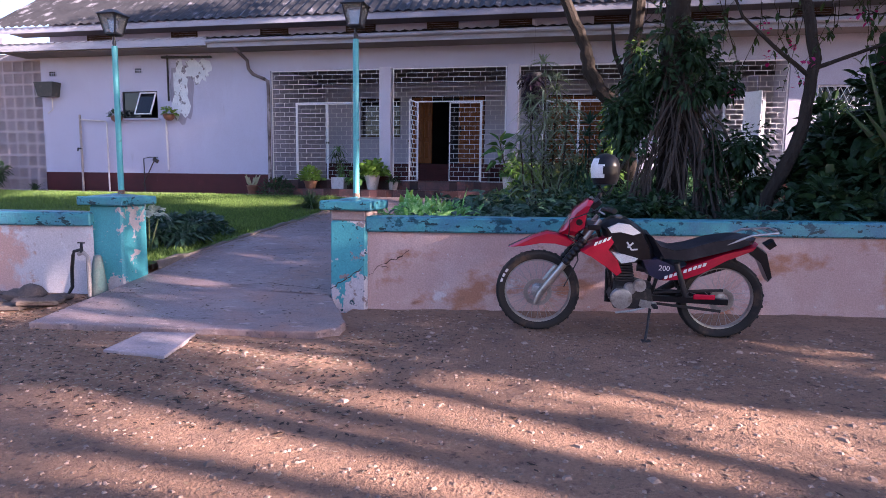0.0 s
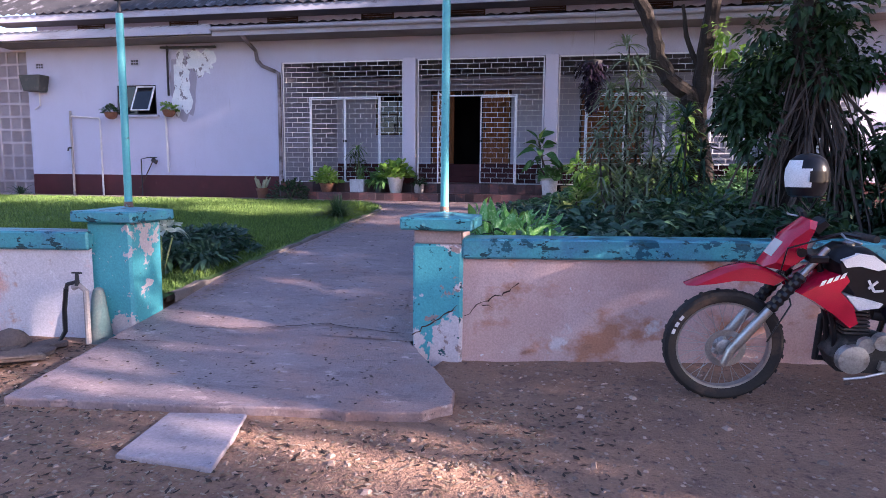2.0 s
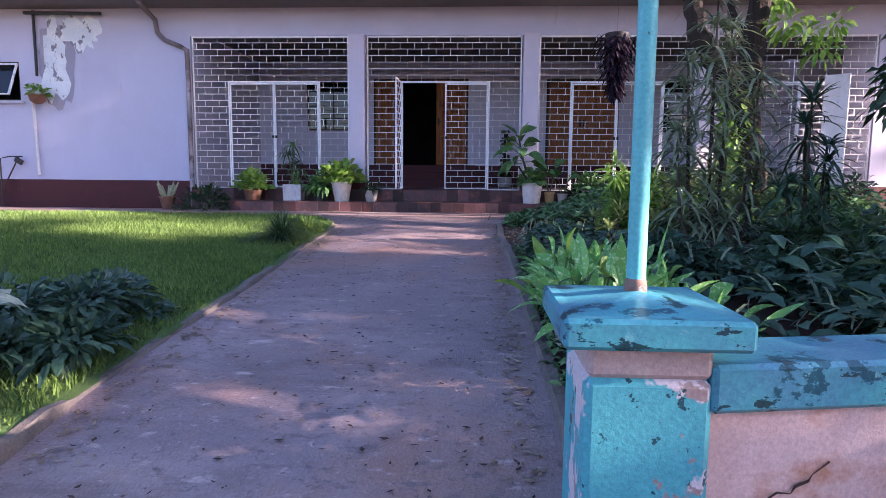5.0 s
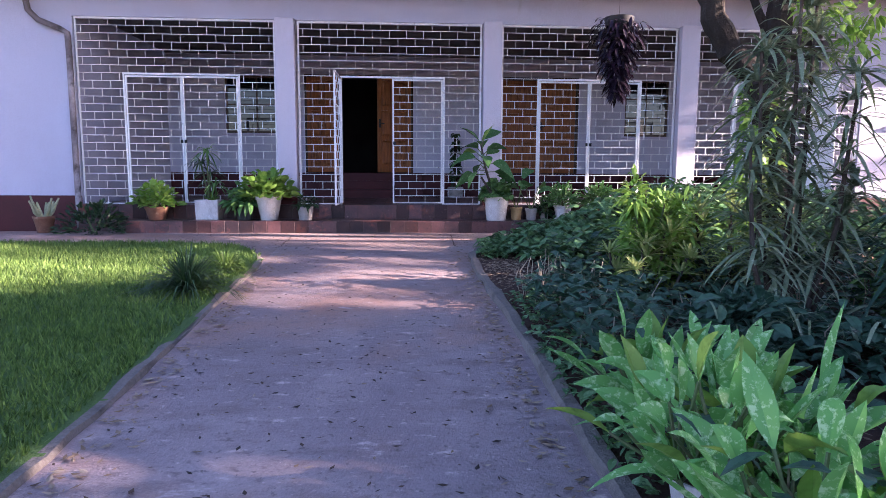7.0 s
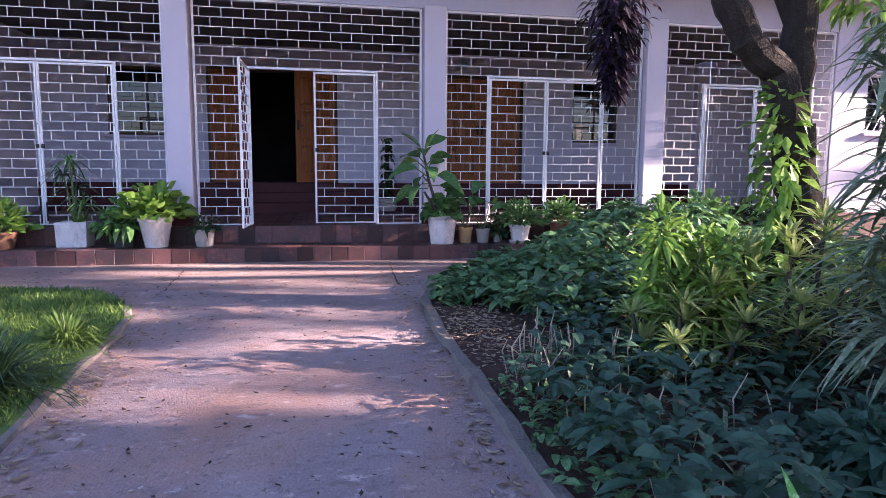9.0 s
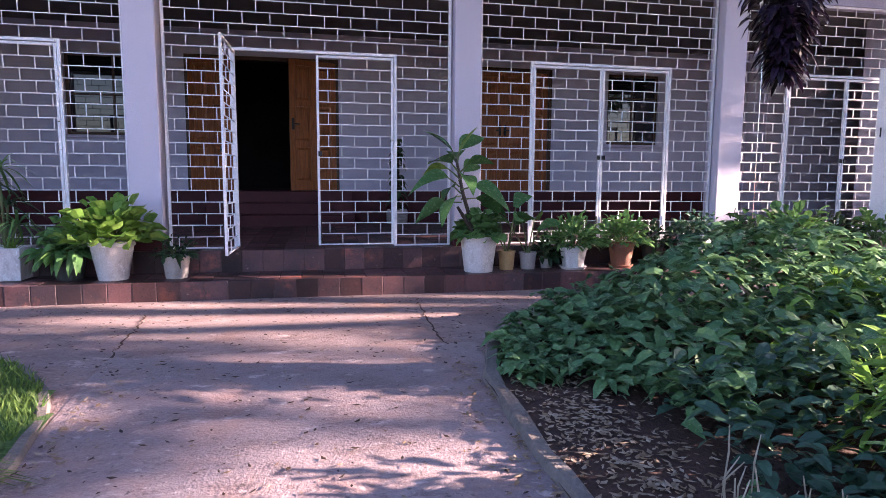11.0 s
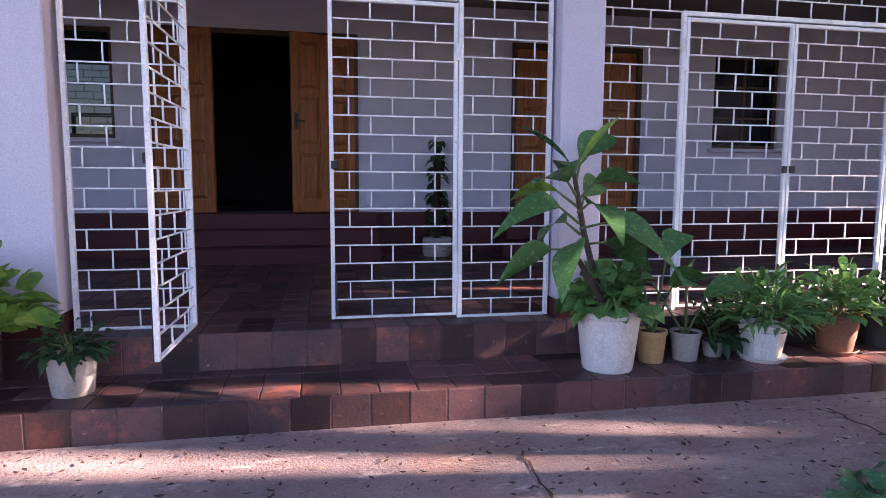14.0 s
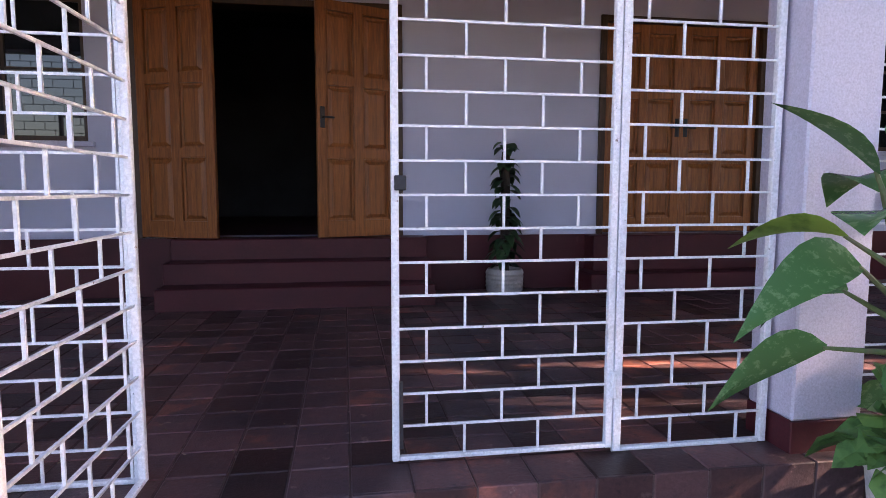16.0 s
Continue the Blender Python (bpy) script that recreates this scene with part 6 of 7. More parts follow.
def clumped(rr, centres, n, spread, length, width, droop=0.5, flat=0.8):
    m = Mesh()
    for k in range(n):
        c = Vector(centres[k % len(centres)])
        d = ball_way(rr, -0.9)
        m.leaf(c + Vector((d.x, d.y, d.z * flat)) * (spread * rr.uniform(0.25, 1.0)), d + Vector((0, 0, -0.2)), length * rr.uniform(.6, 1.2), width * rr.uniform(.7, 1.2), droop, "oval", 0.2, None, 2, rr.uniform(-0.9, 0.9))
    return m


# forked tree
t = thing("garden_tree", (0.92, 11.8, garden_z(11.8)), "forked tree with dark bark and a crown widened to shade the forecourt", "tree")
m = Mesh()
limb(m, [(0.05, 0, -0.1), (0.03, 0, 0.8), (-0.05, 0, 1.55)], 0.20, 0.17, 1, 12)
limb(m, [(-0.05, 0, 1.5), (-0.22, 0.02, 1.98), (-0.50, 0.05, 2.20), (-0.68, 0.05, 2.55), (-0.76, 0.1, 2.95), (-1.10, 0.1, 3.7), (-1.45, 0.2, 4.6)], 0.15, 0.09, 2)
limb(m, [(-0.05, 0, 1.4), (0.02, 0.1, 2.2), (0.10, 0.1, 3.2), (0.18, 0.0, 5.0)], 0.15, 0.10, 3)
limb(m, [(0.02, 0.1, 2.2), (-0.25, 0.2, 2.9), (-0.30, 0.3, 3.4)], 0.05, 0.025, 4)
limb(m, [(-1.45, 0.2, 4.6), (-2.1, -0.4, 5.6)], 0.09, 0.05, 5)
# two limbs added above the view to carry the widened crown
limb(m, [(-2.1, -0.4, 5.6), (-3.2, 0.3, 6.1), (-4.3, 0.9, 6.4)], 0.05, 0.02, 7)
limb(m, [(-1.45, 0.2, 4.6), (-1.9, 1.2, 5.7), (-2.4, 2.1, 6.3)], 0.06, 0.02, 8)
limb(m, [(0.18, 0, 5.0), (1.1, 0.4, 6.0)], 0.09, 0.04, 6)
part("trunk", m, BARK, t, "", True)
rr = random.Random(12)
# leaf clumps spread above the view to keep sky light off the forecourt
part("crown", clumped(rr, [(rr.uniform(-4.6, 2.6), rr.uniform(-1.8, 2.8), rr.uniform(5.3, 7.2)) for _ in range(64)], 8200, 0.75, 0.19, 0.085), G_TREE, t)
part("trunk_creeper", clumped(rr, [(-0.24, -0.12, 0.3 + 0.2 * k) for k in range(8)] + [(0.3, -0.15, 2.6), (0.55, -0.1, 2.5), (0.75, -0.1, 2.3), (0.2, -0.1, 2.9), (0.9, -0.1, 2.6)], 420, 0.22, 0.15, 0.075), G_LIGHT, t, "bright creeper leaves on the trunk")

# tree with a skirt of aerial roots
t = thing("garden_tree", (1.25, 8.35, garden_z(8.35)), "vine-covered tree with a skirt of hanging aerial roots", "tree")
m = Mesh()
limb(m, [(0, 0, -0.1), (0.0, 0.1, 1.2), (-0.05, 0, 2.4), (0.0, 0, 3.4), (-0.1, 0.1, 5.0)], 0.20, 0.11, 21, 12)
limb(m, [(0, 0, 2.8), (-0.3, -0.1, 3.6), (-0.4, -0.2, 4.6)], 0.05, 0.03, 23)
part("trunk", m, BARK, t, "", True)
rr = random.Random(22)
for k in range(66):
    a = rr.uniform(2.6, 7.0)
    top = Vector((rr.uniform(-0.16, 0.16), rr.uniform(-0.2, 0.0), rr.uniform(1.5, 2.35)))
    q = rr.uniform(0.25, 0.9)
    foot = Vector((math.cos(a) * q * 0.95, math.sin(a) * q * 0.55 - 0.1, rr.choice((-0.05, -0.05, -0.05, rr.uniform(0.2, 0.8)))))
    mid = top.lerp(foot, 0.5) + Vector((math.cos(a) * 0.10, math.sin(a) * 0.06, 0.12)) + Vector((rr.uniform(-.11, .11), rr.uniform(-.09, .09), rr.uniform(-.1, .1)))
    q3 = top.lerp(foot, 0.8) + Vector((math.cos(a) * 0.08, 0, 0.02)) + Vector((rr.uniform(-.04, .04), 0, 0))
    rad = rr.choice((rr.uniform(0.005, 0.010), rr.uniform(0.008, 0.019)))
    part("aerial_root", Mesh().tube([top, top.lerp(mid, 0.5) + Vector((0, 0, 0.03)), mid, q3, foot], [rad * 0.7, rad * 0.9, rad, rad, rad * 0.8], 6), ROOT, t, "", True)
cs = [(rr.uniform(-0.55, 0.5), rr.uniform(-0.3, 0.4), rr.uniform(1.9, 2.6)) for _ in range(16)] + [(rr.uniform(-0.75, -0.35), rr.uniform(-0.2, 0.3), rr.uniform(1.2, 2.3)) for _ in range(8)] + [(rr.uniform(0.35, 0.9), rr.uniform(-0.2, 0.3), rr.uniform(0.7, 2.2)) for _ in range(10)]
cs += [(rr.uniform(-0.75, -0.45), rr.uniform(-0.35, 0.0), rr.uniform(0.4, 2.1)) for _ in range(9)] + [(rr.uniform(0.5, 1.0), rr.uniform(-0.3, 0.1), rr.uniform(0.3, 1.9)) for _ in range(8)] + [(rr.uniform(-0.35, 0.35), rr.uniform(0.2, 0.45), rr.uniform(0.4, 2.0)) for _ in range(10)]
part("vine_mantle", clumped(rr, cs, 6200, 0.25, 0.10, 0.06), G_DARK, t, "dark creeper mantle over the trunk")
part("crown", clumped(rr, [(rr.uniform(-1.8, 2.6), rr.uniform(-1.8, 1.4), rr.uniform(4.3, 6.4)) for _ in range(24)], 3200, 0.7, 0.17, 0.075), G_TREE, t)

# leaning tree and bougainvillea
t = thing("garden_tree", (2.3, 7.7, garden_z(7.7)), "leaning dark-trunked tree with trailing twigs and pink blossom", "tree")
m = Mesh()
limb(m, [(-0.25, 0, -0.1), (-0.1, 0, 0.7), (0.18, 0, 1.35), (0.28, 0, 2.2), (0.1, 0.1, 3.2), (0.0, 0.2, 4.2)], 0.085, 0.045, 41)
limb(m, [(0.26, 0, 2.0), (-0.2, -0.1, 2.35), (-0.55, -0.2, 2.65), (-0.75, -0.2, 3.1)], 0.026, 0.010, 42)
limb(m, [(0.26, 0, 2.1), (0.8, 0, 2.3), (1.5, 0.1, 2.5)], 0.026, 0.012, 43)
part("trunk", m, BARK, t, "", True)
rr = random.Random(43)
tw, lf, fl = Mesh(), Mesh(), Mesh()
for k in range(120):
    p = Vector((rr.uniform(-1.5, 2.4), rr.uniform(-0.8, 0.5), rr.uniform(2.5, 3.9)))
    q = p + Vector((rr.uniform(-0.4, 0.4), rr.uniform(-.2, .2), rr.uniform(-0.75, -0.1)))
    tw.tube([p + Vector((0, 0, 0.3)), p, q], [0.006, 0.004, 0.002], 4)
    for j in range(7):
        c = p.lerp(q, rr.random())
        lf.leaf(c, ball_way(rr, -0.8), 0.08, 0.045, 0.5)
    if rr.random() < 0.35 and p.x > -0.3:
        for j in range(9):
            fl.leaf(q + Vector((rr.uniform(-.07, .07), rr.uniform(-.07, .07), rr.uniform(-.06, .06))), ball_way(rr, -0.5), 0.05, 0.045, 0.3)
part("twig_spray", tw, BARK, t)["kind"] = "stuff"
part("trailing_leaves", lf, G_TREE, t)
part("blossom", fl, PETAL, t, "magenta bougainvillea blossom")
part("crown", clumped(rr, [(rr.uniform(-1.5, 2.8), rr.uniform(-1.2, 1.4), rr.uniform(4.0, 5.8)) for _ in range(20)], 2600, 0.7, 0.16, 0.07), G_TREE, t)
for i, (x, y, rx, ry, h, n) in enumerate([(3.55, 7.5, 0.9, 0.7, 3.3, 4200), (5.0, 7.9, 1.5, 0.9, 4.8, 7000), (6.8, 8.4, 1.4, 0.9, 3.1, 3200), (4.2, 9.8, 1.1, 0.9, 2.6, 1800), (9.0, 9.2, 1.6, 1.2, 3.0, 2600), (2.7, 7.1, 0.55, 0.4, 1.2, 900), (2.9, 8.2, 0.6, 0.5, 1.7, 1500), (4.1, 7.2, 0.8, 0.5, 3.9, 3800)]):
    shrub(x, y, garden_z(y) - 0.02, rx, ry, h, n, 0.20, 0.11, G_DARK, "dense dark-leaved shrub behind the street wall", 60 + i, "heart")
for i, (x, y, rx, ry, h, mt) in enumerate([(-0.1, 7.35, 0.45, 0.4, 0.68, G_DARK), (0.35, 7.5, 0.6, 0.45, 0.85, G_BLUE), (1.0, 7.15, 0.55, 0.35, 0.8, G_DARK), (0.3, 8.5, 0.6, 0.45, 0.75, G_DARK), (0.9, 9.7, 0.6, 0.5, 0.7, G_MID), (2.0, 7.0, 0.6, 0.35, 0.85, G_BLUE), (-0.75, 9.1, 0.5, 0.45, 0.45, G_BLUE)]):
    shrub(x, y, garden_z(y), rx, ry, h, 750, 0.13, 0.06, mt, "leafy low shrub in the shaded garden bed", 160 + i)
# added outside the view, so its shadow covers the wall and dirt
shrub(6.3, 4.9, -0.03, 0.8, 0.8, 2.9, 3200, 0.20, 0.11, G_DARK, "dense dark-leaved shrub added out of view to shade the street wall", 69, "heart")
shrub(-16.2, 14.6, 0.68, 0.9, 0.5, 0.9, 900, 0.2, 0.06, G_DARK, "dark shrub beside the breeze-block screen", 71)
shrub(-17.6, 13.9, 0.68, 0.9, 0.6, 1.6, 900, 0.2, 0.08, G_TREE, "leafy shrub beside the breeze-block screen", 72)
ag = thing("strap_leaf_plant", (-15.0, 15.05, 0.68), "strap-leaved plant at the foot of the wall", "plant")
part("blades", rosette(r, 40, 0.6, 0.035, 0.5, (0, 0, 0), (0.3, 1.3), "blade", 4), G_DARK, ag)

# trees added beyond the view to shade the place from the low sun


def shade_tree(x, y, h, rad, seed, clumps=36, low=0.42, spread=0.72):
    t = thing("street_tree", (x, y, -0.05), "spreading broken-crowned tree added out of view to cast shade", "tree", "street trees")
    rr = random.Random(seed)
    m = Mesh()
    limb(m, [(0, 0, -0.1), (0.1, 0, h * 0.2), (0.0, 0.1, h * 0.42)], 0.035 * h ** 0.9, 0.023 * h ** 0.9, seed, 10)
    cen = []
    for k in range(7):
        a = k * 0.9 + rr.uniform(-.2, .2)
        e = Vector((math.cos(a) * rad * rr.uniform(.5, .95), math.sin(a) * rad * rr.uniform(.5, .95), h * rr.uniform(low + 0.1, 0.95)))
        limb(m, [(0, 0, h * 0.38), tuple(e * 0.5 + Vector((0, 0, h * 0.25))), tuple(e)], 0.012 * h, 0.003 * h, seed + k, 7)
    for j in range(clumps):
        a, q = rr.uniform(0, 6.283), rad * math.sqrt(rr.random())
        cen.append(Vector((math.cos(a) * q, math.sin(a) * q, h * rr.uniform(low, 1.0))))
    part("trunk", m, BARK, t, "", True)
    part("crown", clumped(rr, cen, int(clumps * (84 if spread > 0.5 else 34)), spread, 0.34 if spread > 0.5 else 0.22, 0.18 if spread > 0.5 else 0.11, 0.4), G_TREE, t)
    return t


shade_tree(15.0, -0.6, 10.0, 3.3, 101, 22)
shade_tree(15.5, 1.2, 8.6, 1.6, 919, 22, 0.56, 0.32)
shade_tree(14.5, 4.0, 10.5, 2.7, 202, 72, 0.22)
shade_tree(16.0, 10.9, 13.5, 3.2, 303, 36, 0.55)
shade_tree(17.5, 8.3, 9.5, 1.3, 909, 20, 0.55, 0.30)
shade_tree(9.5, 12.8, 13.5, 2.6, 707, 54, 0.47)
shade_tree(24.0, -5.5, 12.0, 4.0, 404, 40)
shade_tree(26.0, 1.2, 13.0, 2.4, 505, 14)
shade_tree(25.0, 4.9, 13.0, 1.8, 515, 50, 0.58, 0.32)
shade_tree(21.0, 5.9, 11.0, 1.3, 525, 26, 0.56, 0.32)
shade_tree(25.0, 14.5, 17.0, 3.8, 606, 46, 0.5)
# a tree row added across the street, behind the walker, to block low sky light
for x, y, h, seed in ((-17.0, -12.5, 3.6, 811), (-9.0, -13.5, 4.2, 822), (-1.0, -12.5, 3.4, 833), (7.0, -13.5, 3.9, 844)):
    shade_tree(x, y, h, 4.2, seed, 60, 0.10)

# ---------------------------------------------------------------- house wall fittings
P_STAIN = surface("stained_pipe", [(0.16, 0.13, 0.14), ((0.42, 0.37, 0.41), 1.2, 0.50, 0.62, (1, 1, 0.6)), ((0.06, 0.05, 0.05), 5.0, 0.55, 0.7, None)], 0.7, 60, 0.3, 0.003)
dp = thing("downpipe", (0, 0, 0), "stained rainwater pipe bent down the wall corner", "pipe")
part("pipe", Mesh().tube([(-8.62, 14.92, 4.50), (-8.60, 15.20, 4.36), (-8.55, 15.50, 4.22), (-8.53, 15.53, 4.00), (-8.40, 15.54, 3.86), (-8.10, 15.55, 3.74), (-7.99, 15.55, 3.68), (-7.98, 15.55, 3.4), (-7.98, 15.55, 0.70)], 0.045, 10), P_STAIN, dp, "", True)
gt = thing("gutter", (0, 0, 0), "white half-round gutter along the porch eaves", "gutter")
gm = Mesh()
pr = [(math.cos(radians(a)) * 0.06, math.sin(radians(a)) * 0.06) for a in range(180, 361, 20)]
xsg = [-9.3 + 23.6 * k / 16 for k in range(17)]
gm.add([(x, 14.775 + p, 4.60 + q + 0.008 * math.sin(k * 1.7)) for k, x in enumerate(xsg) for p, q in pr], [(k * len(pr) + a, k * len(pr) + a + 1, (k + 1) * len(pr) + a + 1, (k + 1) * len(pr) + a) for k in range(16) for a in range(len(pr) - 1)])
ob = part("trough", gm, FASCIA, gt, "", True)
sd = ob.modifiers.new("wall", "SOLIDIFY")
sd.thickness = 0.006
for k in range(12):
    part("bracket", Mesh().box(-9.0 + k * 2.0, 14.715, 4.59, -8.97 + k * 2.0, 14.845, 4.61), FASCIA, gt)
wp = thing("water_pipe", (0, 15.56, 0), "exposed water pipes and taps on the house wall", "pipe")
part("riser", Mesh().tube([(-13.84, 0, 0.66), (-13.84, 0, 2.85)], 0.03, 8), P_GREY, wp, "dark standing pipe", True)
part("branch_pipe", Mesh().tube([(-13.84, 0, 2.72), (-13.0, 0, 2.66), (-12.97, 0, 2.6), (-12.97, 0, 0.66)], 0.022, 8), P_WHITE, wp, "pale branch pipe", True)
part("tap", Mesh().tube([(-13.84, -0.02, 1.9), (-13.84, -0.12, 1.9), (-13.84, -0.14, 1.82)], 0.022, 7), IRON, wp)
part("waste_pipe", Mesh().tube([(-11.08, 0, 2.72), (-11.05, 0, 1.4), (-11.02, -0.03, 1.3)], 0.028, 8), P_WHITE, wp, "white waste pipe", True)
part("standpipe", Mesh().tube([(-11.75, -0.1, 0.66), (-11.75, -0.1, 1.62), (-11.55, -0.1, 1.66), (-11.3, -0.1, 1.66)], 0.014, 6), IRON, wp, "thin standpipe with tap", True)
hz = thing("garden_hoe", (-11.95, 15.5, 0.70, 0, 30, 0), "dark-handled tool leaning on the wall", "tool")
part("handle", Mesh().tube([(0, 0, 0.2), (0, 0, 1.1)], 0.014, 7), DARK_WOOD, hz)
part("blade", Mesh().chamfer(-0.05, -0.02, 0.98, 0.12, 0.02, 1.08, 0.006), IRON, hz)
fb = thing("wall_planter", (-14.75, 15.44, 3.35), "dark cement planter box fixed to the wall", "planter")
part("box", Mesh().add([(-.24, -.12, 0), (.24, -.12, 0), (.24, .16, 0), (-.24, .16, 0), (-.32, -.16, .40), (.32, -.16, .40), (.32, .16, .40), (-.32, .16, .40)], [(3, 2, 1, 0), (4, 5, 6, 7), (0, 1, 5, 4), (1, 2, 6, 5), (2, 3, 7, 6), (3, 0, 4, 7)]), P_BLACK, fb, "", False, None, 0.012)
part("bracket", Mesh().tube([(0, 0.14, 0), (0, 0.14, -0.35), (-0.12, 0.1, -0.45)], 0.018, 6), P_WHITE, fb)
for x, z, mat, lab in ((-10.88, 2.66, G_LIGHT, "bright green plant in a hanging wall basket"), (-12.52, 2.62, G_DARK, "dark plant in a hanging wall basket")):
    b = thing("wall_basket", (x, 15.42, z), lab, "hanging plant", "wall baskets")
    part("basket", Mesh().lathe([(0.06, 0), (0.13, 0.05), (0.165, 0.17), (0.15, 0.17)], 14), P_BROWN, b, "", True)
    part("bracket", Mesh().bar((0, 0.2, 0.12), (0, 0.02, 0.12), 0.015), IRON, b)
    part("foliage", mound(random.Random(int(-x * 10)), 0.22, 0.2, 0.24, 130, 0.11, 0.06, 0.5, "oval", (0, 0, 0.13)), mat, b)
vt = thing("air_brick", (-11.92, Y0 - 0.004, 4.05), "small square wall vent with slots", "vent")
part("frame", frame_box(-0.13, 0.13, -0.08, 0.08, 0.02), LILAC, vt)
for k in range(2):
    for j in range(3):
        part("slot", Mesh().box(-0.10 + 0.07 * j, -0.004, -0.06 + 0.065 * k, -0.05 + 0.07 * j, -0.001, -0.015 + 0.065 * k), IRON, vt)
vt2 = copy_thing(vt, pose(-14.72, Y0 - 0.004, 4.02))
# flaking whitewash and damp stains
FLAKE = surface("flaked_whitewash", [(0.62, 0.66, 0.72), ((0.72, 0.74, 0.78), 4.0, 0.45, 0.6, None), ((0.22, 0.21, 0.24), 7.0, 0.57, 0.60, (1, 1, 0.7))], 0.85, 60, 0.4, 0.004)
DAMP = surface("damp_stain", [(0.30, 0.28, 0.36), ((0.40, 0.38, 0.46), 3.0, 0.45, 0.65, (1, 1, 0.4)), ((0.16, 0.14, 0.17), 6.0, 0.58, 0.70, (1, 1, 0.4))], 0.9, 60, 0.3, 0.004)


def patch(name, x0, x1, z0, z1, seed, mat, label, proud, jag=0.22):
    rr = random.Random(seed)
    pts = []
    for k in range(26):
        a = 2 * math.pi * k / 26
        q = 1 + rr.uniform(-jag, jag)
        pts.append(((x0 + x1) / 2 + (x1 - x0) / 2 * math.cos(a) * q, Y0 - proud, (z0 + z1) / 2 + (z1 - z0) / 2 * math.sin(a) * q))
    m = Mesh().add(pts + [(p[0], Y0 + 0.001, p[2]) for p in pts], [tuple(range(25, -1, -1))[::-1]] + [(k, k + 26, (k + 1) % 26 + 26, (k + 1) % 26) for k in range(26)])
    return tagged(part(name, m, mat), label, "wall stain", "", "structure")


patch("damp_patch", -10.95, -10.2, 2.6, 4.3, 3, DAMP, "dark damp stain running down the wall", 0.003, 0.14)
patch("flaked_patch", -10.9, -10.35, 2.75, 4.2, 4, FLAKE, "pale flaking paint patch on the wall", 0.006, 0.3)
patch("flaked_patch", -10.5, -9.7, 3.7, 4.3, 5, FLAKE, "pale flaking paint patch on the wall", 0.006, 0.3)
structure("trim_conduit", Mesh().tube([(-10.98, 15.58, 4.42), (-10.98, 15.58, 3.2)], 0.025, 6).bar((-11.1, 15.5, 4.36), (-9.6, 15.5, 4.34), 0.06, 0.05), IRON, "dark rotted conduit under the eaves", "conduit")

# breeze-block screen
scr = thing("breeze_screen", (-18.5, 15.66, 0.68), "pierced breeze-block screen wall with diagonal slots", "screen wall", "", "structure")
B_ = 0.34
blk = Mesh()
blk.box(0, 0, 0, B_, 0.1, 0.025).box(0, 0, B_ - 0.025, B_, 0.1, B_).box(0, 0, 0.025, 0.025, 0.1, B_ - 0.025).box(B_ - 0.025, 0, 0.025, B_, 0.1, B_ - 0.025)
for k in range(-3, 4):
    c = k * 0.075
    a = max(0.025, 0.025 + c), max(0.025, 0.025 - c)
    b = min(B_ - 0.025, B_ - 0.025 + c), min(B_ - 0.025, B_ - 0.025 - c)
    blk.bar((a[0], 0.05, a[1]), (b[0], 0.05, b[1]), 0.05, 0.022)
me_a = blk.mesh("block", BREEZE)
for i in range(10):
    for j in range(11):
        o = new("block", me_a)
        o.parent = scr
        flip = (i + j) % 2
        o.matrix_basis = pose(i * B_ + (B_ if flip else 0), 0.1 if flip else 0, j * B_, 0, 0, 180 if flip else 0)
structure("wall_breeze_top", Mesh().box(-18.6, 15.64, 4.42, -15.12, 15.84, 4.6).box(-18.6, 15.64, 0.4, -15.12, 15.84, 0.68), LILAC, "plain band round the breeze-block screen", "wall")
# added dark backing that makes the block holes read as shade
structure("wall_yard", Mesh().box(-19, 16.0, 0.4, -15.1, 16.2, 4.6).box(-19.2, 15.7, 0.4, -18.9, 16.2, 4.6), VOID, "dark backing added behind the screen to keep its holes shaded", "wall")
structure("roof_lean", Mesh().add([(-20, 14.9, 4.9), (-15.6, 14.9, 4.9), (-15.6, 17.5, 5.2), (-20, 17.5, 5.2), (-20, 14.9, 4.72), (-15.6, 14.9, 4.72), (-15.6, 17.5, 5.02), (-20, 17.5, 5.02)], [(0, 1, 2, 3), (7, 6, 5, 4), (0, 4, 5, 1), (1, 5, 6, 2), (2, 6, 7, 3), (3, 7, 4, 0)]), FASCIA, "pale lean-to roof edge at the end of the house", "roof")

# ---------------------------------------------------------------- street and path details
TEAL_OLD = surface("faded_turquoise", [(0.10, 0.17, 0.17), ((0.20, 0.20, 0.19), 4.0, 0.45, 0.65, (1, 1, 0.4)), ((0.06, 0.22, 0.22), 5.0, 0.6, 0.7, None)], 0.8, 60, 0.4, 0.004)
def wall_crack(parent, pts, y, seed):
    rr = random.Random(seed)
    line = []
    for (x0, z0), (x1, z1) in zip(pts, pts[1:]):
        n = max(2, int(math.hypot(x1 - x0, z1 - z0) / 0.03))
        line += [(x0 + (x1 - x0) * i / n + rr.uniform(-.01, .01), z0 + (z1 - z0) * i / n + rr.uniform(-.01, .01)) for i in range(n)]
    v, f = [], []
    for i, (x, z) in enumerate(line):
        w = rr.uniform(0.001, 0.005)
        v += [(x - w * 0.6, y, z + w), (x + w * 0.6, y, z - w)]
        if i:
            f.append((2 * i - 2, 2 * i - 1, 2 * i + 1, 2 * i))
    part("crack", Mesh().add(v, f), SOIL, parent, "thin dark crack")


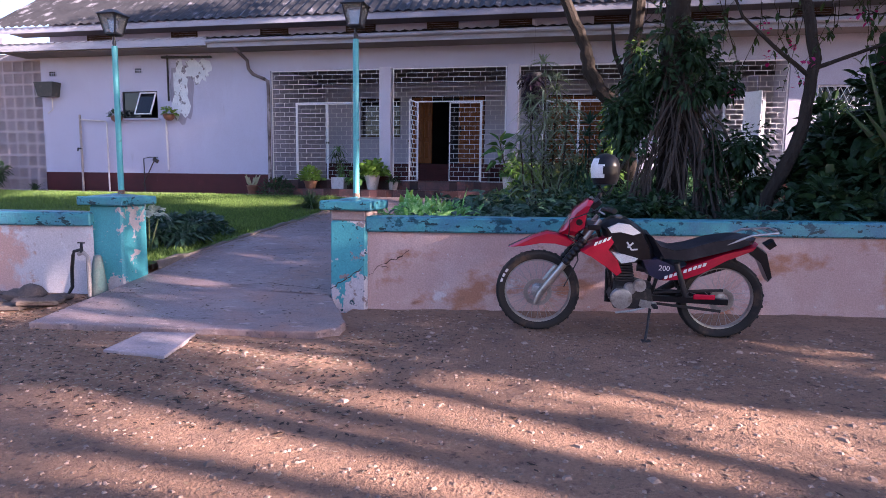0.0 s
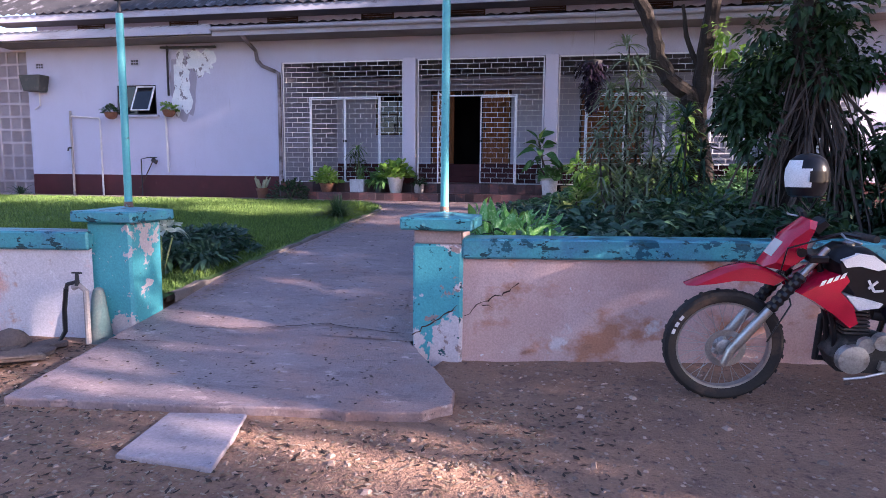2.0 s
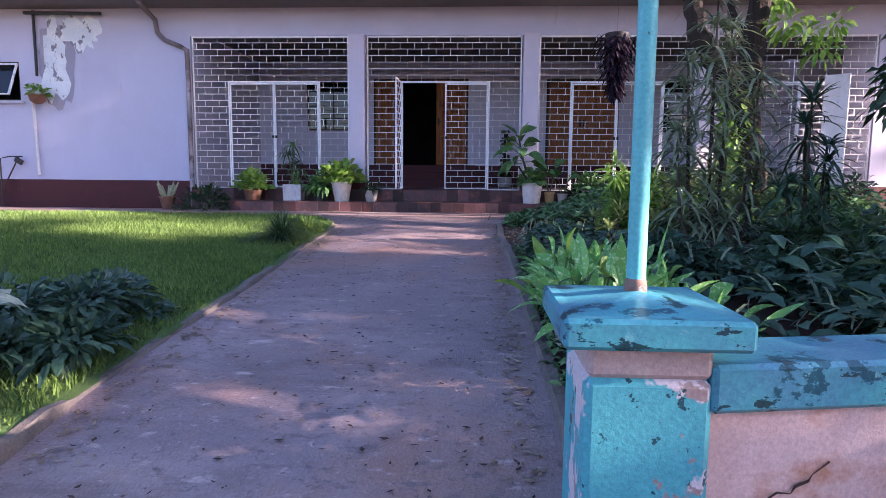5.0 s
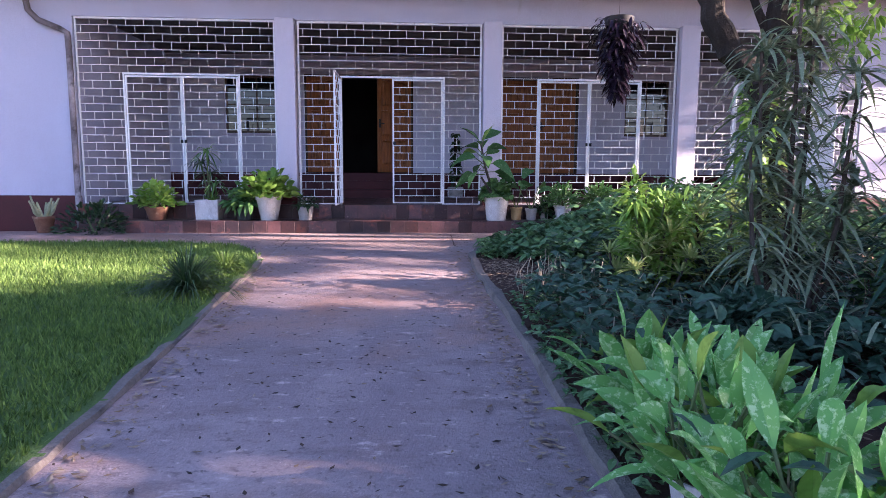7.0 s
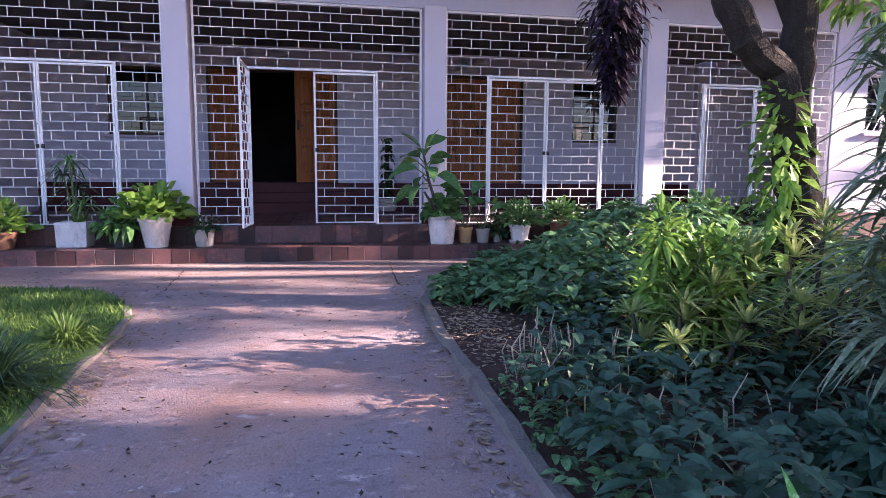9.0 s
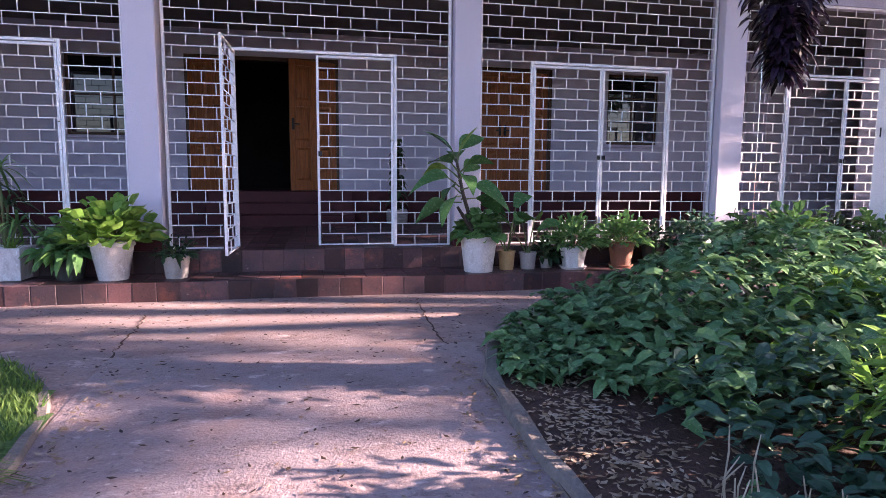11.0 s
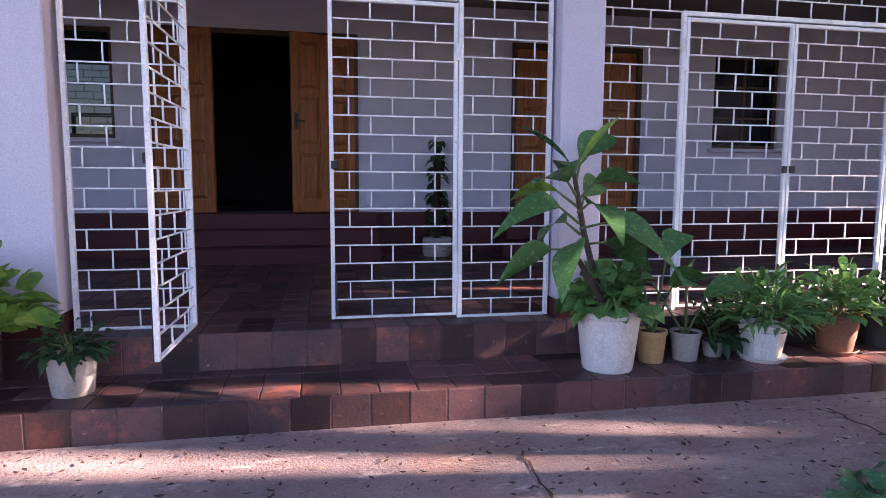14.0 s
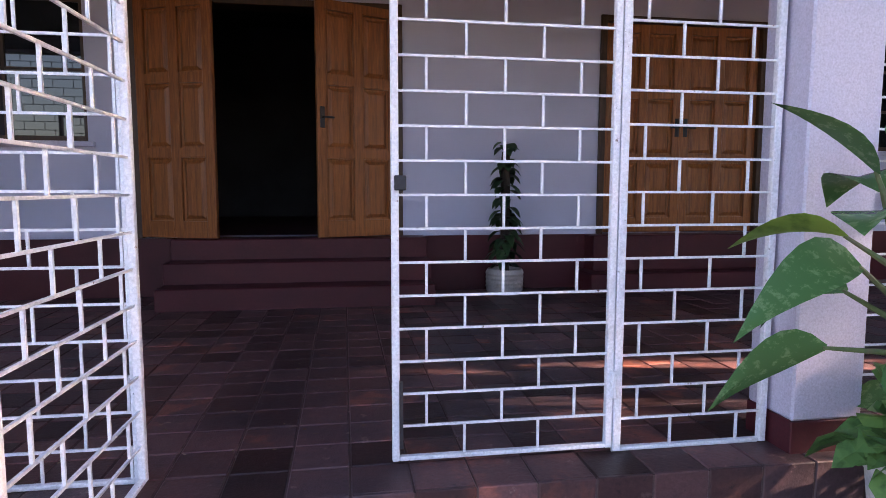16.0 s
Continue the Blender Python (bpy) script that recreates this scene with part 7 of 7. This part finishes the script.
wall_crack(bpy.data.objects["wall_street_1"], [(0.03, 0.30), (0.12, 0.40), (0.30, 0.47), (0.42, 0.56)], -0.010, 1)
wall_crack(bpy.data.objects["wall_street_1"], [(0.12, 0.40), (0.24, 0.36)], -0.010, 2)
wall_crack(bpy.data.objects["gate_pillar.001"], [(-0.17, 0.16), (-0.02, 0.27), (0.08, 0.33), (0.17, 0.42)], -0.193, 3)
tp = thing("garden_tap", (-4.66, 5.30, 0.0), "garden tap on a cement stub with black hose", "tap")
part("stub", Mesh().lathe([(0.085, -0.05), (0.078, 0.06), (0.062, 0.20), (0.048, 0.33), (0.036, 0.385), (0.016, 0.40)], 14, 0.03, 0.04, 0.0, 0.05), TEAL_OLD, tp, "faded turquoise cement stub", True)
part("standpipe", Mesh().tube([(0.05, -0.11, 0.0), (0.05, -0.11, 0.40), (0.0, -0.11, 0.44), (-0.05, -0.12, 0.42)], 0.02, 8), P_GREY, tp, "", True)
part("tap_head", Mesh().tube([(-0.01, -0.12, 0.44), (-0.01, -0.12, 0.53)], [0.018, 0.012], 8).bar((-0.05, -0.12, 0.535), (0.03, -0.12, 0.535), 0.012).tube([(-0.01, -0.12, 0.47), (-0.08, -0.14, 0.45), (-0.09, -0.14, 0.41)], 0.015, 7), IRON, tp, "dark brass tap", True)
part("hose", Mesh().tube([(-0.09, -0.14, 0.42), (-0.105, -0.15, 0.26), (-0.10, -0.16, 0.10), (-0.13, -0.20, 0.012), (-0.26, -0.27, 0.008), (-0.42, -0.25, 0.012)], 0.017, 8), BLACKP, tp, "black rubber hose", True)
ROCK = surface("grey_rock", [(0.136, 0.105, 0.096), ((0.081, 0.062, 0.056), 5.0, 0.45, 0.7, None), ((0.211, 0.174, 0.155), 9.0, 0.58, 0.75, None)], 0.9, 50, 0.7, 0.01)


def rock(x, y, z, sx, sy, sz, seed, label="rough brown stone lying by the street wall", name="stone"):
    rr = random.Random(seed)
    m = Mesh().lathe([(0.3, -0.2), (0.82, 0.0), (1.0, 0.35), (0.8, 0.75), (0.35, 0.97)], 9)
    m.v = [(p[0] * sx * rr.uniform(.85, 1.12), p[1] * sy * rr.uniform(.85, 1.12), p[2] * sz) for p in m.v]
    o = tagged(part(name, m, ROCK, None, "", True), label, "stone", "stones by the wall")
    o.matrix_basis = pose(x, y, z, rr.uniform(-8, 8), rr.uniform(-8, 8), rr.uniform(0, 90))
    return o


rock(-5.02, 4.92, -0.01, 0.13, 0.12, 0.17, 1)
rock(-5.30, 5.02, -0.01, 0.09, 0.09, 0.09, 2)
rock(-5.55, 4.98, -0.01, 0.12, 0.08, 0.07, 3)
rock(-5.25, 4.75, -0.01, 0.09, 0.06, 0.05, 4)
heap = random.Random(64)
for i in range(17):
    x, y = heap.uniform(-5.45, -4.72), heap.uniform(4.45, 5.05)
    ln, wd, th = heap.uniform(0.16, 0.34), heap.uniform(0.05, 0.09), heap.uniform(0.02, 0.032)
    lean = 0 if i < 8 else heap.uniform(-16, 16)
    m = Mesh().chamfer(-ln / 2, -wd, -th, ln / 2, wd, th, 0.010)
    m.v = [(p[0] * heap.uniform(0.9, 1.08), p[1] * heap.uniform(0.85, 1.1), p[2]) for p in m.v]
    o = tagged(part("rubble_piece", m, ROCK), "broken flat rubble piece heaped by the wall", "rubble", "rubble heap")
    o.matrix_basis = pose(x, y, 0.015 if i < 8 else 0.05, lean * 0.6, lean, heap.uniform(10, 90))
for i in range(26):
    rx_, ry_ = random.Random(i).uniform(-6.6, -4.85), random.Random(i + 50).uniform(4.35, 5.0)
    rock(rx_, ry_, -0.01, random.Random(i + 9).uniform(0.03, 0.09), random.Random(i + 19).uniform(0.03, 0.07), random.Random(i + 29).uniform(0.02, 0.06), 300 + i, "small broken stone lying by the street wall")
flag = Mesh()
fo = [(-3.12, 3.60), (-2.86, 3.585), (-2.62, 3.57), (-2.70, 3.90), (-2.78, 4.17), (-3.19, 4.10)]
flag.add([(x, y, 0.010) for x, y in fo] + [(x, y, -0.05) for x, y in fo], [tuple(range(6))] + [(i, i + 6, (i + 1) % 6 + 6, (i + 1) % 6) for i in range(6)])
PALE_SLAB = surface("pale_paving_concrete", [(0.31, 0.27, 0.30), ((0.24, 0.205, 0.225), 2.6, 0.48, 0.66, None), ((0.37, 0.34, 0.36), 9.0, 0.58, 0.70, None), ((0.16, 0.13, 0.13), 24.0, 0.62, 0.70, None)], 0.75, 60, 0.5, 0.006)
tagged(part("paving_slab", flag, PALE_SLAB, None, "", False, None, 0.008), "loose grey paving slab on the dirt", "paving slab")


def crack(pts, z, seed, w=0.010):
    rr = random.Random(seed)
    line = []
    for (x0, y0), (x1, y1) in zip(pts, pts[1:]):
        n = max(2, int(math.hypot(x1 - x0, y1 - y0) / 0.05))
        line += [(x0 + (x1 - x0) * i / n + rr.uniform(-.018, .018), y0 + (y1 - y0) * i / n + rr.uniform(-.018, .018)) for i in range(n)]
    v, f = [], []
    for i, (x, y) in enumerate(line):
        a, b = line[max(i - 1, 0)], line[min(i + 1, len(line) - 1)]
        d = Vector((b[0] - a[0], b[1] - a[1], 0)).normalized()
        s = Vector((d.y, -d.x, 0)) * w * rr.uniform(0.3, 1.0)
        zz = z(x, y) if callable(z) else z
        v += [Vector((x, y, zz)) - s, Vector((x, y, zz)) + s]
        if i:
            f.append((2 * i - 2, 2 * i - 1, 2 * i + 1, 2 * i))
    return tagged(part("crack", Mesh().add(v, f), SOIL), "jagged dirt-filled crack in the concrete", "crack", "", "structure")


crack([(-4.49, 14.29), (-4.43, 13.73), (-4.42, 13.26), (-4.39, 12.97)], 0.702, 1)
crack([(-2.23, 14.43), (-2.26, 13.73), (-2.29, 13.26), (-2.27, 12.92)], 0.702, 2)
crack([(-0.32, 14.68), (-0.36, 14.02)], 0.702, 3)
crack([(-3.87, 5.44), (-3.44, 5.48), (-2.95, 5.65), (-2.5, 5.58), (-2.21, 5.53)], lambda x, y: path_z(x, y) + 0.012, 4)
crack([(-4.39, 5.04), (-3.88, 5.08)], lambda x, y: path_z(x, y) + 0.012, 5)


rr = np.random.default_rng(7)


def scatter(name, label, places, size, mat, thick, category, flat=True):
    """Small stones or fallen leaves, one mesh."""
    v, f = [], []
    for k, (x, y, z) in enumerate(places):
        s = size * rr.uniform(0.5, 1.4)
        a = rr.uniform(0, 6.283)
        c, d = math.cos(a), math.sin(a)
        b = len(v)
        if flat:
            lx, ly = s, s * rr.uniform(0.25, 0.5)
            curl = rr.uniform(0.1, 0.4) * s
            for u, w, h in ((-1, 0, curl), (0, -1, 0.002), (1, 0, curl * 0.6), (0, 1, 0.004)):
                v.append((x + u * lx * c - w * ly * d, y + u * lx * d + w * ly * c, z + h))
            f.append((b, b + 1, b + 2, b + 3))
        else:
            sy, sz = s * rr.uniform(0.6, 1.0), s * rr.uniform(0.4, 0.7)
            for u, w, h in ((-1, -.8, 0), (.9, -1, 0), (1, .9, 0), (-.9, 1, 0), (-.5, -.5, 1), (.6, -.4, .9), (.5, .5, 1), (-.4, .6, .85)):
                v.append((x + u * s * c - w * sy * d, y + u * s * d + w * sy * c, z + h * sz - 0.15 * sz))
            f += [(b + 4, b + 5, b + 6, b + 7)] + [(b + i, b + (i + 1) % 4, b + 4 + (i + 1) % 4, b + 4 + i) for i in range(4)]
    return tagged(part(name, Mesh().add(v, f), mat), label, category, "", "stuff")


def street_spots(n, x0, x1, y0, y1):
    out = []
    while len(out) < n:
        x, y = float(rr.uniform(x0, x1)), float(rr.uniform(y0, y1))
        if y < wall_y(x) - 0.03 and not (-4.2 < x < -1.7 and y > 4.15):
            out.append((x, y, ground_z(x, y)))
    return out


GRIT = surface("street_grit", [(0.30, 0.21, 0.165), ((0.20, 0.14, 0.12), 3.0, 0.45, 0.7, None)], 0.9, 60, 0.4, 0.004, vary=0.5, island=True)
scatter("gravel", "small stones scattered on the dirt street", street_spots(8000, -6.5, 4.5, 0.6, 5.6), 0.010, GRIT, 1, "gravel", False)
scatter("pebbles", "pale pebbles scattered on the dirt street", street_spots(420, -6, 4.5, 0.8, 5.5), 0.019, GRIT, 1, "gravel", False)
scatter("leaf_litter", "dry leaves strewn over the dirt", street_spots(1400, -5.5, 4.5, 0.8, 5.6) + street_spots(3600, -5.6, -1.2, 2.9, 4.6), 0.018, DRY, 0, "leaf litter")
DARKDRY = leaf_mat("dark_dry_leaf", (0.025, 0.018, 0.016), (0.10, 0.06, 0.04), 0.8, None, 0.05)
pl = [(float(x), float(y), path_z(0, float(y)) + 0.006) for x, y in zip(rr.uniform(-4.35, -2.15, 1700), rr.uniform(4.3, 12.9, 1700))]
pd = [(float(x), float(y), 0.706) for x, y in zip(rr.uniform(-6, 2.5, 1500), rr.uniform(12.6, 14.86, 1500)) if not inside((float(x), float(y)), BED_POLY) and not inside((float(x), float(y)), LAWN_POLY)]
scatter("leaf_litter", "dark fallen leaves on the concrete", pl[:800] + pd[:950], 0.019, DARKDRY, 0, "leaf litter")
scatter("leaf_litter", "dark rotting leaves on the dirt before the entrance", street_spots(1500, -5.8, -0.8, 2.6, 4.7) + street_spots(900, -6.2, -4.25, 3.7, 5.3) + street_spots(400, -5.5, 4.5, 0.8, 5.6), 0.022, DARKDRY, 0, "leaf litter")
scatter("leaf_litter", "pale fallen petals and leaves on the concrete", pl[1350:] + pd[950:], 0.018, DRY, 0, "leaf litter")
pe = [(-2.20 - abs(float(a)) * 0.10, float(y), path_z(0, float(y)) + 0.008) for a, y in zip(rr.normal(0, 1, 420), rr.uniform(6.0, 12.6, 420))] + [(-4.33 + abs(float(a)) * 0.10, float(y), path_z(0, float(y)) + 0.008) for a, y in zip(rr.normal(0, 1, 420), rr.uniform(6.0, 12.6, 420))]
scatter("leaf_litter", "dry leaf litter swept against the kerbs", pe, 0.026, DRY, 0, "leaf litter")
pb = [(float(x), float(y), garden_z(float(y)) + 0.035) for x, y in zip(rr.uniform(-2.0, -0.6, 900), rr.uniform(8, 13.4, 900)) if inside((float(x), float(y)), BED_POLY)]
pb += [(float(x), float(y), garden_z(float(y)) + 0.034) for x, y in zip(rr.normal(-1.85, 0.17, 1100), rr.normal(11.5, 0.55, 1100)) if inside((float(x), float(y)), BED_POLY)]
scatter("leaf_litter", "dry leaves on the bed soil", pb, 0.022, DRY, 0, "leaf litter")
pp = [(float(x), float(y), PORCH_Z + 0.004) for x, y in zip(rr.uniform(-4.4, -2.2, 90), rr.uniform(15.8, 18.4, 90))]
scatter("leaf_litter", "small pale leaves blown over the porch tiles", pp, 0.013, DRY, 0, "leaf litter")

# lawn blades
N = 165000
gx = np.concatenate([rr.uniform(-9.0, -4.47, N * 2 // 3), rr.uniform(-16.0, -9.0, N // 3)])
gy = rr.uniform(5.4, 13.35, len(gx))
gv, gf = [], []
for x, y, a, h, q in zip(gx.tolist(), gy.tolist(), rr.uniform(0, 6.283, len(gx)).tolist(), rr.uniform(0.025, 0.075, len(gx)).tolist(), rr.uniform(-0.045, 0.045, len(gx)).tolist()):
    if not inside((x, y), LAWN_POLY) or y < wall_y(x) + 0.25:
        continue
    z = garden_z(y) + 0.015
    c, s = math.cos(a) * 0.0065, math.sin(a) * 0.0065
    b = len(gv)
    gv += [(x - c, y - s, z), (x + c, y + s, z), (x + q, y + q * 0.7 * (1 if a > 3 else -1), z + h)]
    gf.append((b, b + 1, b + 2))
tagged(part("grass", Mesh().add(gv, gf), G_GRASS), "short mown grass blades of the lawn", "grass", "", "stuff")

# ---------------------------------------------------------------- tiles
def tile_mesh(a, b, c):
    return Mesh().chamfer(0.003, 0, 0, a - 0.003, b, c, 0.004).mesh("tile", TILE)


TW = 0.205
step1 = bpy.data.objects["step_lower"]
step2 = bpy.data.objects["step_upper"]
riser1, tread1, riser2 = tile_mesh(TW, 0.02, TREAD_Z - APRON_Z + 0.02), tile_mesh(TW, TW - 0.006, 0.02), tile_mesh(TW, 0.02, PORCH_Z - TREAD_Z)


def tiles(parent, me, places):
    for p in places:
        o = new("tile", me)
        o.parent = parent
        o.matrix_basis = pose(*p)


r = random.Random(5)
n = int((RIGHT_X + 1.2 + 7.0) / TW)
tiles(step1, riser1, [(-7.0 + k * TW, TREAD_Y - 0.008 + r.uniform(-.002, .002), APRON_Z - 0.02) for k in range(n)])
tiles(step1, tread1, [(-7.0 + k * TW + 0.05, TREAD_Y + 0.014 + j * TW, TREAD_Z - 0.02 + r.uniform(-.0015, .0015)) for k in range(n) for j in range(3) if not (k < 4)])
n2 = int((RIGHT_X - LEFT_X) / TW)
tiles(step2, riser2, [(LEFT_X + k * TW, UPPER_Y - 0.008, TREAD_Z) for k in range(n2)])
floor_tile = tile_mesh(TW, TW - 0.006, 0.02)
near, rest = [], Mesh()
for k in range(n2):
    for j in range(19):
        x, y = LEFT_X + k * TW, UPPER_Y - 0.008 + 0.022 + j * TW - 0.022
        if -4.8 < x < -1.4 and j < 14:
            near.append((x, y + 0.014, PORCH_Z - 0.02 + r.uniform(-.0015, .0015)))
        else:
            rest.chamfer(x + 0.003, y + 0.014, PORCH_Z - 0.02, x + TW - 0.003, y + 0.014 + TW - 0.006, PORCH_Z + r.uniform(-.0015, .0015), 0.004)
tiles(step2, floor_tile, near)
o = part("floor_tiles", rest, TILES, step2)
o["kind"] = "stuff"
